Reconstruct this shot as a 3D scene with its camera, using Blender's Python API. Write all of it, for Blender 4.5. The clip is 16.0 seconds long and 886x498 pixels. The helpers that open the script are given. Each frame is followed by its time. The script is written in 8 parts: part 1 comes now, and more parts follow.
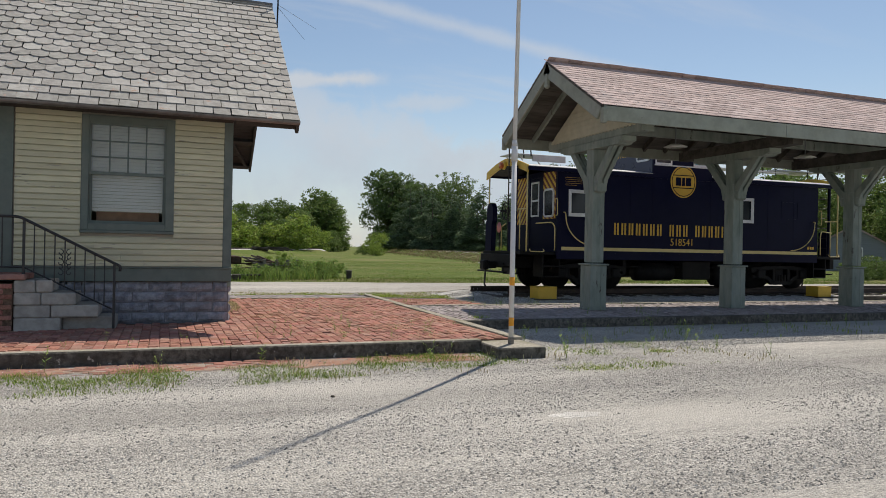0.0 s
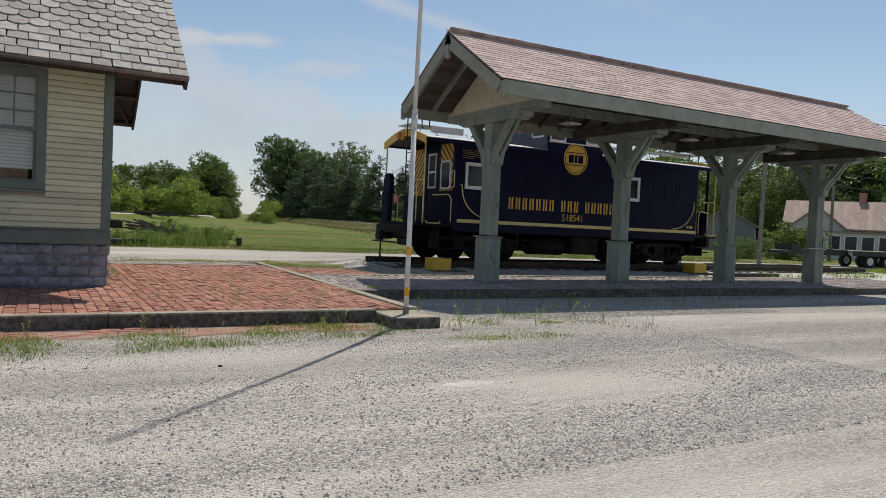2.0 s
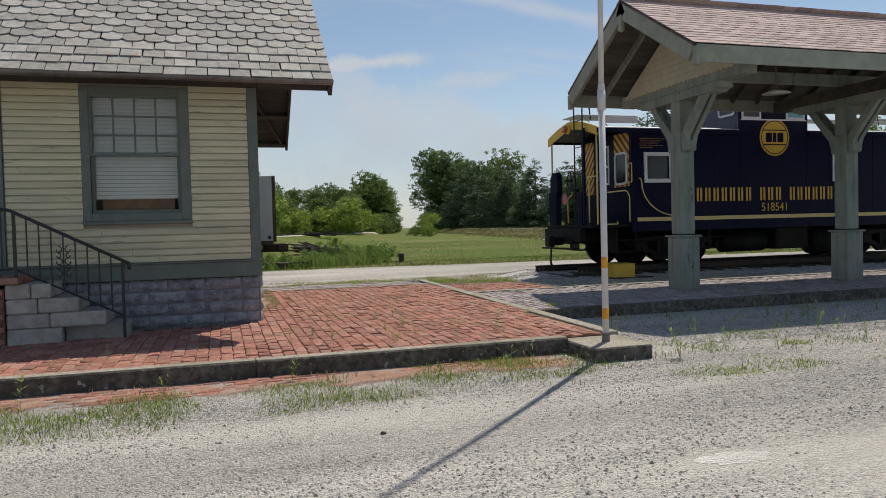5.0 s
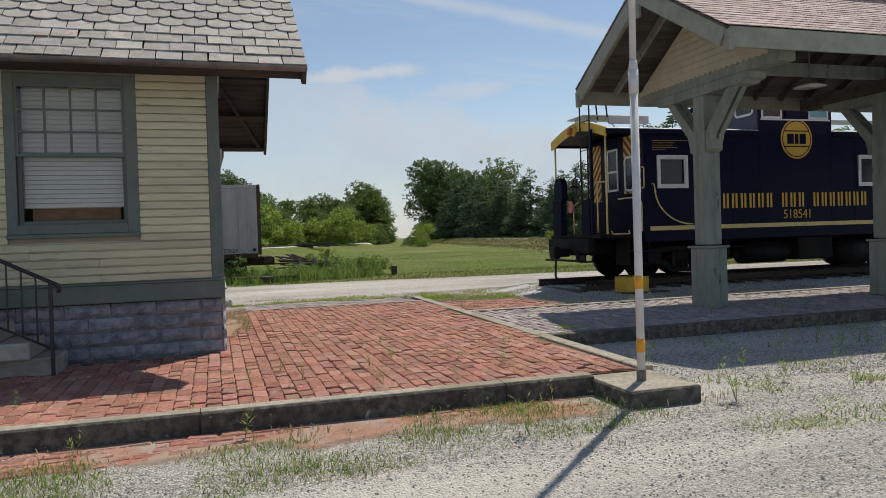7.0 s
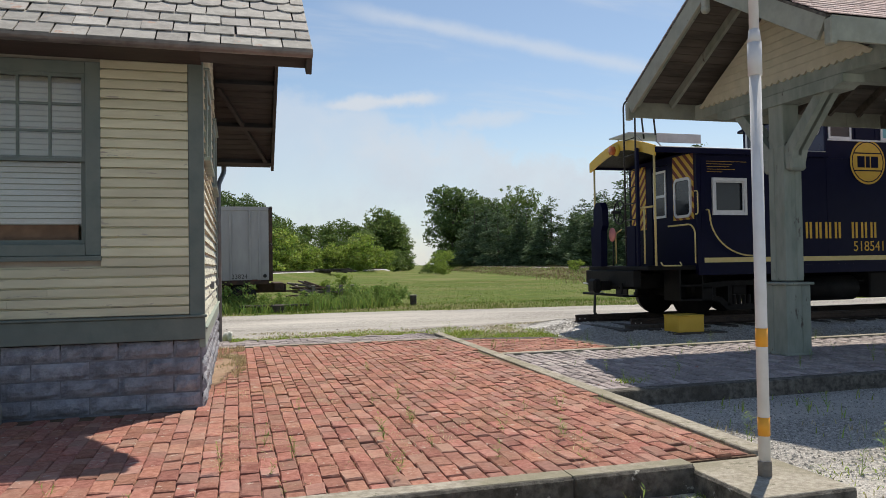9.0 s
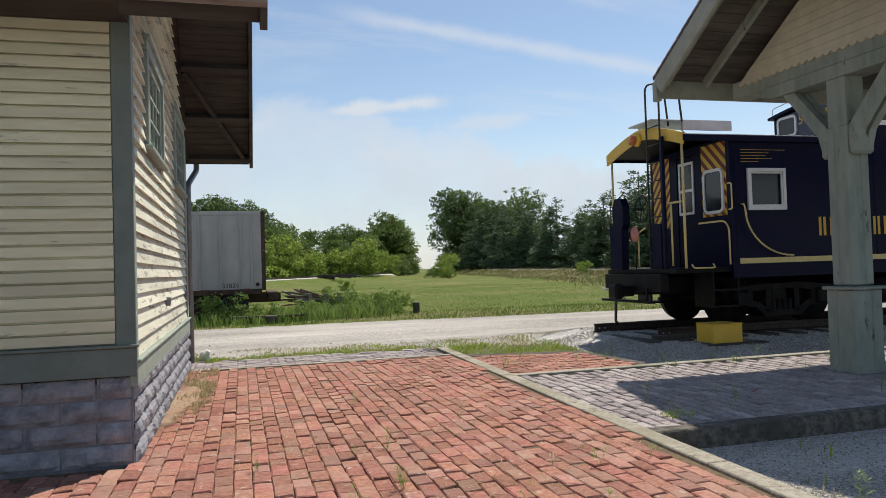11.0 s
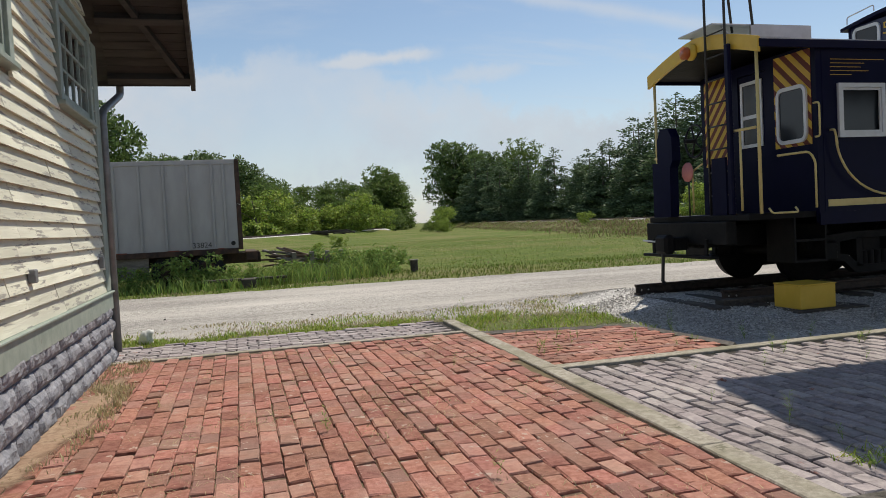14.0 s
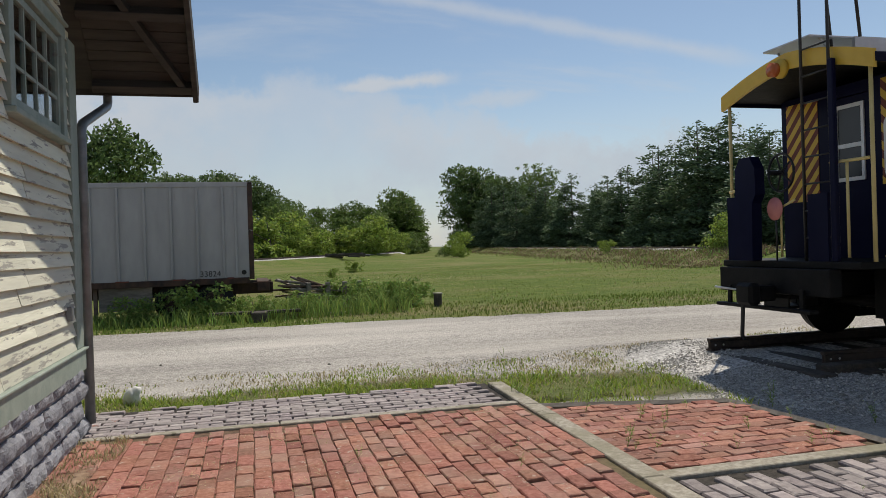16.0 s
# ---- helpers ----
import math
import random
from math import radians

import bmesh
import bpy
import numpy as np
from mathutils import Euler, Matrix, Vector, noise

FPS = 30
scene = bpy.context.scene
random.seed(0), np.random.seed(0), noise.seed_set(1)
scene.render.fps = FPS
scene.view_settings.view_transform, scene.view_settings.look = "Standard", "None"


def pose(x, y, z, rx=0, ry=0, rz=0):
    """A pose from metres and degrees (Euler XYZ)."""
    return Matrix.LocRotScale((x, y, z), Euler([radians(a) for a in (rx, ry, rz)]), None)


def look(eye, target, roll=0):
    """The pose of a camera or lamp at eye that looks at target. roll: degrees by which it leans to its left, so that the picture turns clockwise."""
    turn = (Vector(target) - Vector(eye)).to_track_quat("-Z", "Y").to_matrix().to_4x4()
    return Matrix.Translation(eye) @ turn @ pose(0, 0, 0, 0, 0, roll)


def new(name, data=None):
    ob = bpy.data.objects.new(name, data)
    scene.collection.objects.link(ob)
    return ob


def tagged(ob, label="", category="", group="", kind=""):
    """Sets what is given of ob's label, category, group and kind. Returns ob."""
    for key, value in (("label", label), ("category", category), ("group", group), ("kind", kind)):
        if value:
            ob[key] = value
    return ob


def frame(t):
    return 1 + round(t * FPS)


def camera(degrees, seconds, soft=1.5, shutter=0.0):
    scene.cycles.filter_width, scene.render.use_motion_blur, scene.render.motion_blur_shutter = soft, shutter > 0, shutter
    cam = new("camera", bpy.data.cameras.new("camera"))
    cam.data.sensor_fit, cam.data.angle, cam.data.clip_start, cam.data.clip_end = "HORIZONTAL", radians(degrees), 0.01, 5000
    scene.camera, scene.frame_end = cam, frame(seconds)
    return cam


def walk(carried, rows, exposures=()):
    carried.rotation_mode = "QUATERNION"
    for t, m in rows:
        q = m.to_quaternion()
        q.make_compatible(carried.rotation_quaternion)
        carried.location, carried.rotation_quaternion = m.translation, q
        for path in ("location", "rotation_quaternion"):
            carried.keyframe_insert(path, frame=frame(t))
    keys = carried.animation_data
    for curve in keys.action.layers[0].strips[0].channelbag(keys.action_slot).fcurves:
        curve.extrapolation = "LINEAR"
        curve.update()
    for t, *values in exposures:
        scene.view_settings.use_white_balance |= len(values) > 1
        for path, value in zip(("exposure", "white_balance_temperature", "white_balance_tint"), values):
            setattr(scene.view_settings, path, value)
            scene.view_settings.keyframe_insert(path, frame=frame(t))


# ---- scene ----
cam = camera(62.4, 16.0, soft=0.4)
PATH = [
    (0, (-0.157, -0.194, 1.441), (0.556, 1.675, 1.439), 1.1),
    (0.5, (-0.167, -0.19, 1.438), (0.579, 1.665, 1.443), 1.3),
    (1, (-0.164, -0.182, 1.433), (0.649, 1.646, 1.431), 1.6),
    (1.5, (-0.155, -0.151, 1.428), (0.756, 1.629, 1.399), 2.2),
    (2, (-0.136, -0.083, 1.407), (0.839, 1.662, 1.337), 2.7),
    (2.5, (-0.146, 0.025, 1.388), (0.764, 1.801, 1.257), 2.7),
    (3, (-0.06, 0.278, 1.361), (0.717, 2.115, 1.209), 1.9),
    (3.5, (0.034, 0.598, 1.385), (0.698, 2.48, 1.252), 0.9),
    (4, (0.089, 0.978, 1.427), (0.702, 2.879, 1.312), -0.6),
    (4.2, (0.125, 1.117, 1.432), (0.721, 3.023, 1.325), -1.1),
    (6.3, (0.648, 2.587, 1.44), (1.214, 4.505, 1.43), -1.5),
    (6.5, (0.675, 2.719, 1.467), (1.253, 4.633, 1.447), -1.6),
    (7, (0.754, 3.098, 1.457), (1.346, 5.008, 1.424), -1.8),
    (7.5, (0.864, 3.497, 1.445), (1.444, 5.411, 1.432), -1.7),
    (8, (0.968, 3.899, 1.488), (1.533, 5.817, 1.508), -1.1),
    (8.5, (0.993, 4.333, 1.508), (1.551, 6.254, 1.546), -0.9),
    (9, (1.102, 4.762, 1.489), (1.648, 6.686, 1.532), -0.9),
    (9.5, (1.198, 5.201, 1.502), (1.752, 7.122, 1.552), -1.2),
    (9.7, (1.255, 5.35, 1.525), (1.804, 7.272, 1.579), -1.5),
    (11.8, (1.73, 6.86, 1.535), (2.26, 8.788, 1.586), -1.8),
    (12, (1.782, 7.062, 1.531), (2.32, 8.988, 1.572), -1.7),
    (12.5, (1.878, 7.479, 1.515), (2.434, 9.4, 1.524), -2.3),
    (13, (1.948, 7.866, 1.532), (2.51, 9.786, 1.51), -3.0),
    (13.5, (2.063, 8.307, 1.524), (2.616, 10.228, 1.469), -3.2),
    (14, (2.126, 8.813, 1.505), (2.665, 10.738, 1.431), -2.9),
    (14.5, (2.135, 9.22, 1.648), (2.651, 11.152, 1.598), -2.4),
    (15, (2.221, 9.618, 1.675), (2.708, 11.558, 1.662), -2.0),
    (15.5, (2.229, 10.05, 1.674), (2.726, 11.987, 1.675), -1.7),
    (16, (2.209, 10.406, 1.714), (2.716, 12.341, 1.706), -1.8),
]
walk(cam, [(t, look(eye, target, roll)) for t, eye, target, roll in PATH], [(t, e, 7000, 10) for t, e in ((0.0, -0.26), (2.5, -0.33), (4.0, -0.33), (6.5, -0.30), (7.0, -0.26), (8.0, -0.04), (9.0, -0.03), (9.7, 0.0), (12.0, 0.06), (12.5, 0.10), (13.5, -0.11), (14.5, -0.22), (15.5, -0.32), (16.0, -0.36))])

# ---- daylight: sky with thin cloud, one sun ----
SUN_FROM = Vector((0.43, 0.43, 1.0)).normalized()
world = bpy.data.worlds.new("sky")
scene.world = world
world.use_nodes = True
wn, wl = world.node_tree.nodes, world.node_tree.links
wn.clear()


def wnode(kind, **values):
    n = wn.new(kind)
    for k, v in values.items():
        n.inputs[k].default_value = v
    return n


def wmath(op, a, b=None, clamp=False):
    n = wn.new("ShaderNodeMath")
    n.operation, n.use_clamp = op, clamp
    for i, v in enumerate((a, b)):
        if v is None:
            continue
        if isinstance(v, (int, float)):
            n.inputs[i].default_value = v
        else:
            wl.new(v, n.inputs[i])
    return n.outputs[0]


def wdot(vec, to):
    n = wn.new("ShaderNodeVectorMath")
    n.operation = "DOT_PRODUCT"
    wl.new(vec, n.inputs[0])
    n.inputs[1].default_value = to
    return n.outputs["Value"]


def wramp(value, low, high):
    n = wn.new("ShaderNodeMapRange")
    n.interpolation_type = "SMOOTHSTEP"
    wl.new(value, n.inputs["Value"])
    n.inputs["From Min"].default_value, n.inputs["From Max"].default_value = low, high
    return n.outputs["Result"]


sky = wn.new("ShaderNodeTexSky")
sky.sky_type, sky.sun_disc = "NISHITA", False
sky.sun_elevation, sky.sun_rotation = math.asin(SUN_FROM.z), radians(45)
sky.air_density, sky.dust_density, sky.ozone_density = 1.0, 0.3, 1.6
tc = wn.new("ShaderNodeTexCoord")
way = tc.outputs["Generated"]
sep = wn.new("ShaderNodeSeparateXYZ")
wl.new(way, sep.inputs[0])
lift = wmath("ADD", wmath("MAXIMUM", sep.outputs["Z"], 0.0), 0.10)
flat = wn.new("ShaderNodeCombineXYZ")
wl.new(wmath("DIVIDE", sep.outputs["X"], lift), flat.inputs[0])
wl.new(wmath("DIVIDE", sep.outputs["Y"], lift), flat.inputs[1])
turn = wn.new("ShaderNodeMapping")
turn.inputs["Rotation"].default_value = (0, 0, radians(24))
turn.inputs["Scale"].default_value = (0.35, 1.0, 1.0)
wl.new(flat.outputs[0], turn.inputs["Vector"])
wisp = wnode("ShaderNodeTexNoise", Scale=1.1, Detail=9.0, Roughness=0.58, Distortion=0.5)
wl.new(turn.outputs[0], wisp.inputs["Vector"])
thin = wmath("MULTIPLY", wramp(wisp.outputs[0], 0.52, 0.72), 0.6)
# a paler bank of cloud low over the horizon, with a ragged upper edge
edge = wnode("ShaderNodeTexNoise", Scale=4.0, Detail=9.0, Roughness=0.62)
wl.new(way, edge.inputs["Vector"])
puff = wnode("ShaderNodeTexNoise", Scale=17.0, Detail=8.0, Roughness=0.6)
wl.new(way, puff.inputs["Vector"])
height = wmath("ADD", sep.outputs["Z"], wmath("MULTIPLY", wmath("SUBTRACT", edge.outputs[0], 0.5), 0.26))
height = wmath("ADD", height, wmath("MULTIPLY", wmath("SUBTRACT", puff.outputs[0], 0.5), 0.07))
height = wmath("ADD", height, wmath("MULTIPLY", sep.outputs["X"], 0.12))
bank = wmath("MULTIPLY", wmath("SUBTRACT", 1.0, wramp(height, 0.185, 0.232)), wmath("ADD", 0.50, wmath("MULTIPLY", wramp(edge.outputs[0], 0.36, 0.62), 0.42)))
haze = wmath("MULTIPLY", wmath("SUBTRACT", 1.0, wramp(sep.outputs["Z"], 0.02, 0.23)), 0.55)
bank = wmath("MAXIMUM", bank, haze)
# the spreading trail of an aeroplane
TRAIL_A, TRAIL_B = Vector((0.2386, 0.9188, 0.3145)), Vector((0.517, 0.8204, 0.2443))
trail_n = TRAIL_A.cross(TRAIL_B).normalized()
trail_mid = (TRAIL_A + TRAIL_B).normalized()
fray = wnode("ShaderNodeTexNoise", Scale=22.0, Detail=6.0, Roughness=0.6)
wl.new(way, fray.inputs["Vector"])
off = wmath("ADD", wmath("ABSOLUTE", wdot(way, trail_n)), wmath("MULTIPLY", wmath("SUBTRACT", fray.outputs[0], 0.5), 0.016))
trail = wmath("MULTIPLY", wmath("SUBTRACT", 1.0, wramp(off, 0.0, 0.016)), wramp(wdot(way, trail_mid), 0.955, 0.985))
trail = wmath("MULTIPLY", trail, 0.5)


def wisp_of(a, b, width, reach, amount):
    """A short streak of thin cloud between two directions, frayed."""
    a, b = Vector(a).normalized(), Vector(b).normalized()
    n_, mid_ = a.cross(b).normalized(), (a + b).normalized()
    ends = a.dot(mid_)
    o_ = wmath("ADD", wmath("ABSOLUTE", wdot(way, n_)), wmath("MULTIPLY", wmath("SUBTRACT", fray.outputs[0], 0.5), width * 2.2))
    return wmath("MULTIPLY", wmath("MULTIPLY", wmath("SUBTRACT", 1.0, wramp(o_, 0.0, width)), wramp(wdot(way, mid_), ends - reach, ends + (1 - ends) * 0.8)), amount)


trail = wmath("MAXIMUM", trail, wisp_of((0.0963, 0.9728, 0.2105), (0.2793, 0.9335, 0.2248), 0.014, 0.0006, 0.85))
trail = wmath("MAXIMUM", trail, wisp_of((0.2663, 0.9453, 0.1886), (0.3801, 0.9033, 0.1987), 0.018, 0.001, 0.55))
cover = wmath("MAXIMUM", wmath("MAXIMUM", thin, bank), trail, clamp=True)
dim = wn.new("ShaderNodeVectorMath")
dim.operation = "SCALE"
dim.inputs["Scale"].default_value = 0.126
rich = wnode("ShaderNodeHueSaturation", Saturation=1.02)
wl.new(sky.outputs[0], rich.inputs["Color"])
wl.new(rich.outputs[0], dim.inputs[0])
mixed = wn.new("ShaderNodeMix")
mixed.data_type = "RGBA"
wl.new(cover, mixed.inputs["Factor"])
wl.new(dim.outputs[0], mixed.inputs["A"])
tones = wn.new("ShaderNodeMix")
tones.data_type = "RGBA"
wl.new(wramp(wmath("ADD", sep.outputs["Z"], wmath("MULTIPLY", puff.outputs[0], 0.16)), 0.10, 0.34), tones.inputs["Factor"])
tones.inputs["A"].default_value, tones.inputs["B"].default_value = (0.57, 0.67, 0.81, 1), (0.69, 0.755, 0.855, 1)
wl.new(tones.outputs["Result"], mixed.inputs["B"])
back = wnode("ShaderNodeBackground", Strength=1.0)
wl.new(mixed.outputs["Result"], back.inputs["Color"])
wout = wn.new("ShaderNodeOutputWorld")
wl.new(back.outputs[0], wout.inputs[0])

sun = new("sun", bpy.data.lights.new("sun", "SUN"))
sun.data.energy, sun.data.angle, sun.data.color = 5.0, radians(0.55), (1.0, 0.95, 0.87)
sun.matrix_basis = look((30, 30, 70), Vector((30, 30, 70)) - SUN_FROM)


# ---- materials ----
def material(name, c1, c2, scale=8.0, rough=0.8, bump=0.3, c3=None, scale3=0.6, amount3=0.5, vary=0.0, vary_by="", metal=0.0,
             stretch=(1, 1, 1), spec=0.4, c4=None, scale4=3.0, cut4=0.62, bump_scale=None, translucent=0.0, hue=0.0, depth=0.01, cover=False):
    """Two tones by fine noise, a third by coarse noise, sharp-edged wear in a fourth, tone by piece, fine relief."""
    m = bpy.data.materials.new(name)
    m.use_nodes = True
    n, l = m.node_tree.nodes, m.node_tree.links
    n.clear()
    out = n.new("ShaderNodeOutputMaterial")
    b = n.new("ShaderNodeBsdfPrincipled")
    b.inputs["Metallic"].default_value = metal
    b.inputs["Specular IOR Level"].default_value = spec
    co = n.new("ShaderNodeTexCoord")
    mp = n.new("ShaderNodeMapping")
    mp.inputs["Scale"].default_value = stretch
    l.new(co.outputs["Object"], mp.inputs["Vector"])
    where = mp.outputs[0]
    rnd = None
    if vary_by:
        src = n.new("ShaderNodeObjectInfo" if vary_by == "object" else "ShaderNodeNewGeometry")
        rnd = src.outputs["Random" if vary_by == "object" else "Random Per Island"]
        shift = n.new("ShaderNodeVectorMath")
        shift.operation = "MULTIPLY_ADD"
        cm = n.new("ShaderNodeCombineXYZ")
        for i in range(3):
            l.new(rnd, cm.inputs[i])
        l.new(cm.outputs[0], shift.inputs[0])
        shift.inputs[1].default_value = (37, 91, 53)
        l.new(where, shift.inputs[2])
        where = shift.outputs[0]

    def noise_of(sc, detail=6.0, r=0.6):
        t = n.new("ShaderNodeTexNoise")
        t.inputs["Scale"].default_value, t.inputs["Detail"].default_value, t.inputs["Roughness"].default_value = sc, detail, r
        l.new(where, t.inputs["Vector"])
        return t.outputs[0]

    def span(v, a, z):
        t = n.new("ShaderNodeMapRange")
        t.interpolation_type = "SMOOTHSTEP"
        l.new(v, t.inputs["Value"])
        t.inputs["From Min"].default_value, t.inputs["From Max"].default_value = a, z
        return t.outputs["Result"]

    def blend(f, a, z, amount=1.0):
        t = n.new("ShaderNodeMix")
        t.data_type = "RGBA"
        if amount < 1.0:
            k = n.new("ShaderNodeMath")
            k.operation = "MULTIPLY"
            l.new(f, k.inputs[0])
            k.inputs[1].default_value = amount
            f = k.outputs[0]
        l.new(f, t.inputs["Factor"])
        for key, v in (("A", a), ("B", z)):
            if isinstance(v, tuple):
                t.inputs[key].default_value = (*v, 1)
            else:
                l.new(v, t.inputs[key])
        return t.outputs["Result"]

    fine = noise_of(scale)
    col = blend(span(fine, 0.3, 0.7), c1, c2)
    if c3:
        col = blend(span(noise_of(scale3, 4.0), 0.42, 0.68), col, c3, amount3)
    if rnd is not None and vary > 0:
        h = n.new("ShaderNodeHueSaturation")
        mr = n.new("ShaderNodeMapRange")
        l.new(rnd, mr.inputs["Value"])
        mr.inputs["To Min"].default_value, mr.inputs["To Max"].default_value = 1 - vary, 1 + vary
        l.new(mr.outputs["Result"], h.inputs["Value"])
        if hue:
            wv = n.new("ShaderNodeMath")
            wv.operation = "FRACT"
            k = n.new("ShaderNodeMath")
            k.operation = "MULTIPLY"
            l.new(rnd, k.inputs[0])
            k.inputs[1].default_value = 17.3
            l.new(k.outputs[0], wv.inputs[0])
            mh = n.new("ShaderNodeMapRange")
            l.new(wv.outputs[0], mh.inputs["Value"])
            mh.inputs["To Min"].default_value, mh.inputs["To Max"].default_value = 0.5 - hue, 0.5 + hue
            l.new(mh.outputs["Result"], h.inputs["Hue"])
        l.new(col, h.inputs["Color"])
        col = h.outputs[0]
    if c4:
        col = blend(span(noise_of(scale4, 9.0, 0.68), cut4, cut4 + 0.04), col, c4)
    l.new(col, b.inputs["Base Color"])
    rr = n.new("ShaderNodeMapRange")
    l.new(fine, rr.inputs["Value"])
    rr.inputs["To Min"].default_value, rr.inputs["To Max"].default_value = max(rough - 0.12, 0.02), min(rough + 0.12, 1)
    l.new(rr.outputs["Result"], b.inputs["Roughness"])
    if bump:
        bp = n.new("ShaderNodeBump")
        bp.inputs["Strength"].default_value, bp.inputs["Distance"].default_value = bump, depth
        l.new(noise_of(bump_scale or scale * 2.5, 8.0, 0.65), bp.inputs["Height"])
        l.new(bp.outputs[0], b.inputs["Normal"])
    if cover:
        at = n.new("ShaderNodeAttribute")
        at.attribute_name = "cover"
        ad = n.new("ShaderNodeMath")
        ad.operation = "ADD"
        l.new(at.outputs["Fac"], ad.inputs[0])
        l.new(noise_of(2.6, 9.0, 0.7), ad.inputs[1])
        mx = n.new("ShaderNodeMixShader")
        clear = n.new("ShaderNodeBsdfTransparent")
        l.new(span(ad.outputs[0], 0.86, 1.30), mx.inputs[0])
        l.new(clear.outputs[0], mx.inputs[1])
        l.new(b.outputs[0], mx.inputs[2])
        l.new(mx.outputs[0], out.inputs[0])
        return m
    if translucent:
        tr = n.new("ShaderNodeBsdfTranslucent")
        l.new(col, tr.inputs["Color"])
        mx = n.new("ShaderNodeMixShader")
        mx.inputs[0].default_value = translucent
        l.new(b.outputs[0], mx.inputs[1])
        l.new(tr.outputs[0], mx.inputs[2])
        l.new(mx.outputs[0], out.inputs[0])
    else:
        l.new(b.outputs[0], out.inputs[0])
    return m


def gravel_material(name, dark, light, dust, along=(1, 1, 1), size=42.0, dust_from=0.45, grain=26.0):
    """Crushed stone: cells of stone in many tones, pale dust in drawn-out patches."""
    m = bpy.data.materials.new(name)
    m.use_nodes = True
    n, l = m.node_tree.nodes, m.node_tree.links
    b = n["Principled BSDF"]
    b.inputs["Roughness"].default_value, b.inputs["Specular IOR Level"].default_value = 0.95, 0.2
    co = n.new("ShaderNodeTexCoord")

    def tex(kind, sc, stretch=(1, 1, 1), **kw):
        mp = n.new("ShaderNodeMapping")
        mp.inputs["Scale"].default_value = stretch
        l.new(co.outputs["Object"], mp.inputs["Vector"])
        t = n.new(kind)
        t.inputs["Scale"].default_value = sc
        for k, v in kw.items():
            t.inputs[k].default_value = v
        l.new(mp.outputs[0], t.inputs["Vector"])
        return t

    def mix(f, a, z, mode="MIX", fac=None):
        t = n.new("ShaderNodeMix")
        t.data_type, t.blend_type = "RGBA", mode
        if fac is not None:
            t.inputs["Factor"].default_value = fac
        else:
            l.new(f, t.inputs["Factor"])
        for key, v in (("A", a), ("B", z)):
            if isinstance(v, tuple):
                t.inputs[key].default_value = (*v, 1)
            else:
                l.new(v, t.inputs[key])
        return t.outputs["Result"]

    def span(v, a, z, lo=0.0, hi=1.0):
        t = n.new("ShaderNodeMapRange")
        t.interpolation_type = "SMOOTHSTEP"
        l.new(v, t.inputs["Value"])
        for key, val in (("From Min", a), ("From Max", z), ("To Min", lo), ("To Max", hi)):
            t.inputs[key].default_value = val
        return t.outputs["Result"]

    stones = tex("ShaderNodeTexVoronoi", size, Randomness=1.0)
    small = tex("ShaderNodeTexVoronoi", size * 2.6, Randomness=1.0)
    bw = n.new("ShaderNodeSeparateColor")
    l.new(stones.outputs["Color"], bw.inputs[0])
    bw2 = n.new("ShaderNodeSeparateColor")
    l.new(small.outputs["Color"], bw2.inputs[0])
    col = mix(span(bw.outputs[0], 0.0, 1.0), dark, light)
    col = mix(None, col, mix(span(bw2.outputs[1], 0.0, 1.0), dark, light), fac=0.45)
    big = tex("ShaderNodeTexNoise", 0.55, along, Detail=7.0, Roughness=0.62)
    col = mix(span(big.outputs[0], dust_from, dust_from + 0.20, 0.0, 0.72), col, dust)
    tone = tex("ShaderNodeTexNoise", 0.34, along, Detail=7.0, Roughness=0.66)
    h = n.new("ShaderNodeHueSaturation")
    l.new(span(tone.outputs[0], 0.32, 0.68, 0.76, 1.16), h.inputs["Value"])
    l.new(col, h.inputs["Color"])
    l.new(h.outputs[0], b.inputs["Base Color"])
    bp = n.new("ShaderNodeBump")
    bp.inputs["Strength"].default_value, bp.inputs["Distance"].default_value = 0.8, 0.02
    hs = n.new("ShaderNodeMath")
    hs.operation = "ADD"
    l.new(stones.outputs["Distance"], hs.inputs[0])
    mid = tex("ShaderNodeTexNoise", grain, Detail=6.0)
    l.new(mid.outputs[0], hs.inputs[1])
    bp.invert = True
    l.new(hs.outputs[0], bp.inputs["Height"])
    l.new(bp.outputs[0], b.inputs["Normal"])
    return m


def glass_material(name, tint, rough=0.03):
    m = bpy.data.materials.new(name)
    m.use_nodes = True
    b = m.node_tree.nodes["Principled BSDF"]
    b.inputs["Base Color"].default_value = (*tint, 1)
    b.inputs["Roughness"].default_value = rough
    b.inputs["Transmission Weight"].default_value = 1.0
    b.inputs["IOR"].default_value = 1.45
    return m


M = {}
M["gravel"] = gravel_material("gravel", (0.115, 0.110, 0.102), (0.62, 0.59, 0.545), (0.565, 0.535, 0.488), (0.12, 1.0, 1.0), 58.0, 0.41, 32.0)
M["stone_chip"] = material("stone_chip", (0.20, 0.192, 0.178), (0.52, 0.50, 0.46), 30, 0.9, 0.3, vary=0.42, vary_by="island", spec=0.2)
M["road"] = gravel_material("road_gravel", (0.20, 0.188, 0.17), (0.54, 0.51, 0.465), (0.50, 0.47, 0.425), (0.25, 1.0, 1.0), 30.0)
M["ballast"] = gravel_material("ballast", (0.20, 0.195, 0.185), (0.72, 0.70, 0.67), (0.60, 0.585, 0.56), (1, 1, 1), 24.0, 0.6)
M["white_gravel"] = gravel_material("dusty_gravel", (0.55, 0.53, 0.49), (0.80, 0.775, 0.73), (0.78, 0.755, 0.71), (1, 1, 1), 60.0, 0.35)
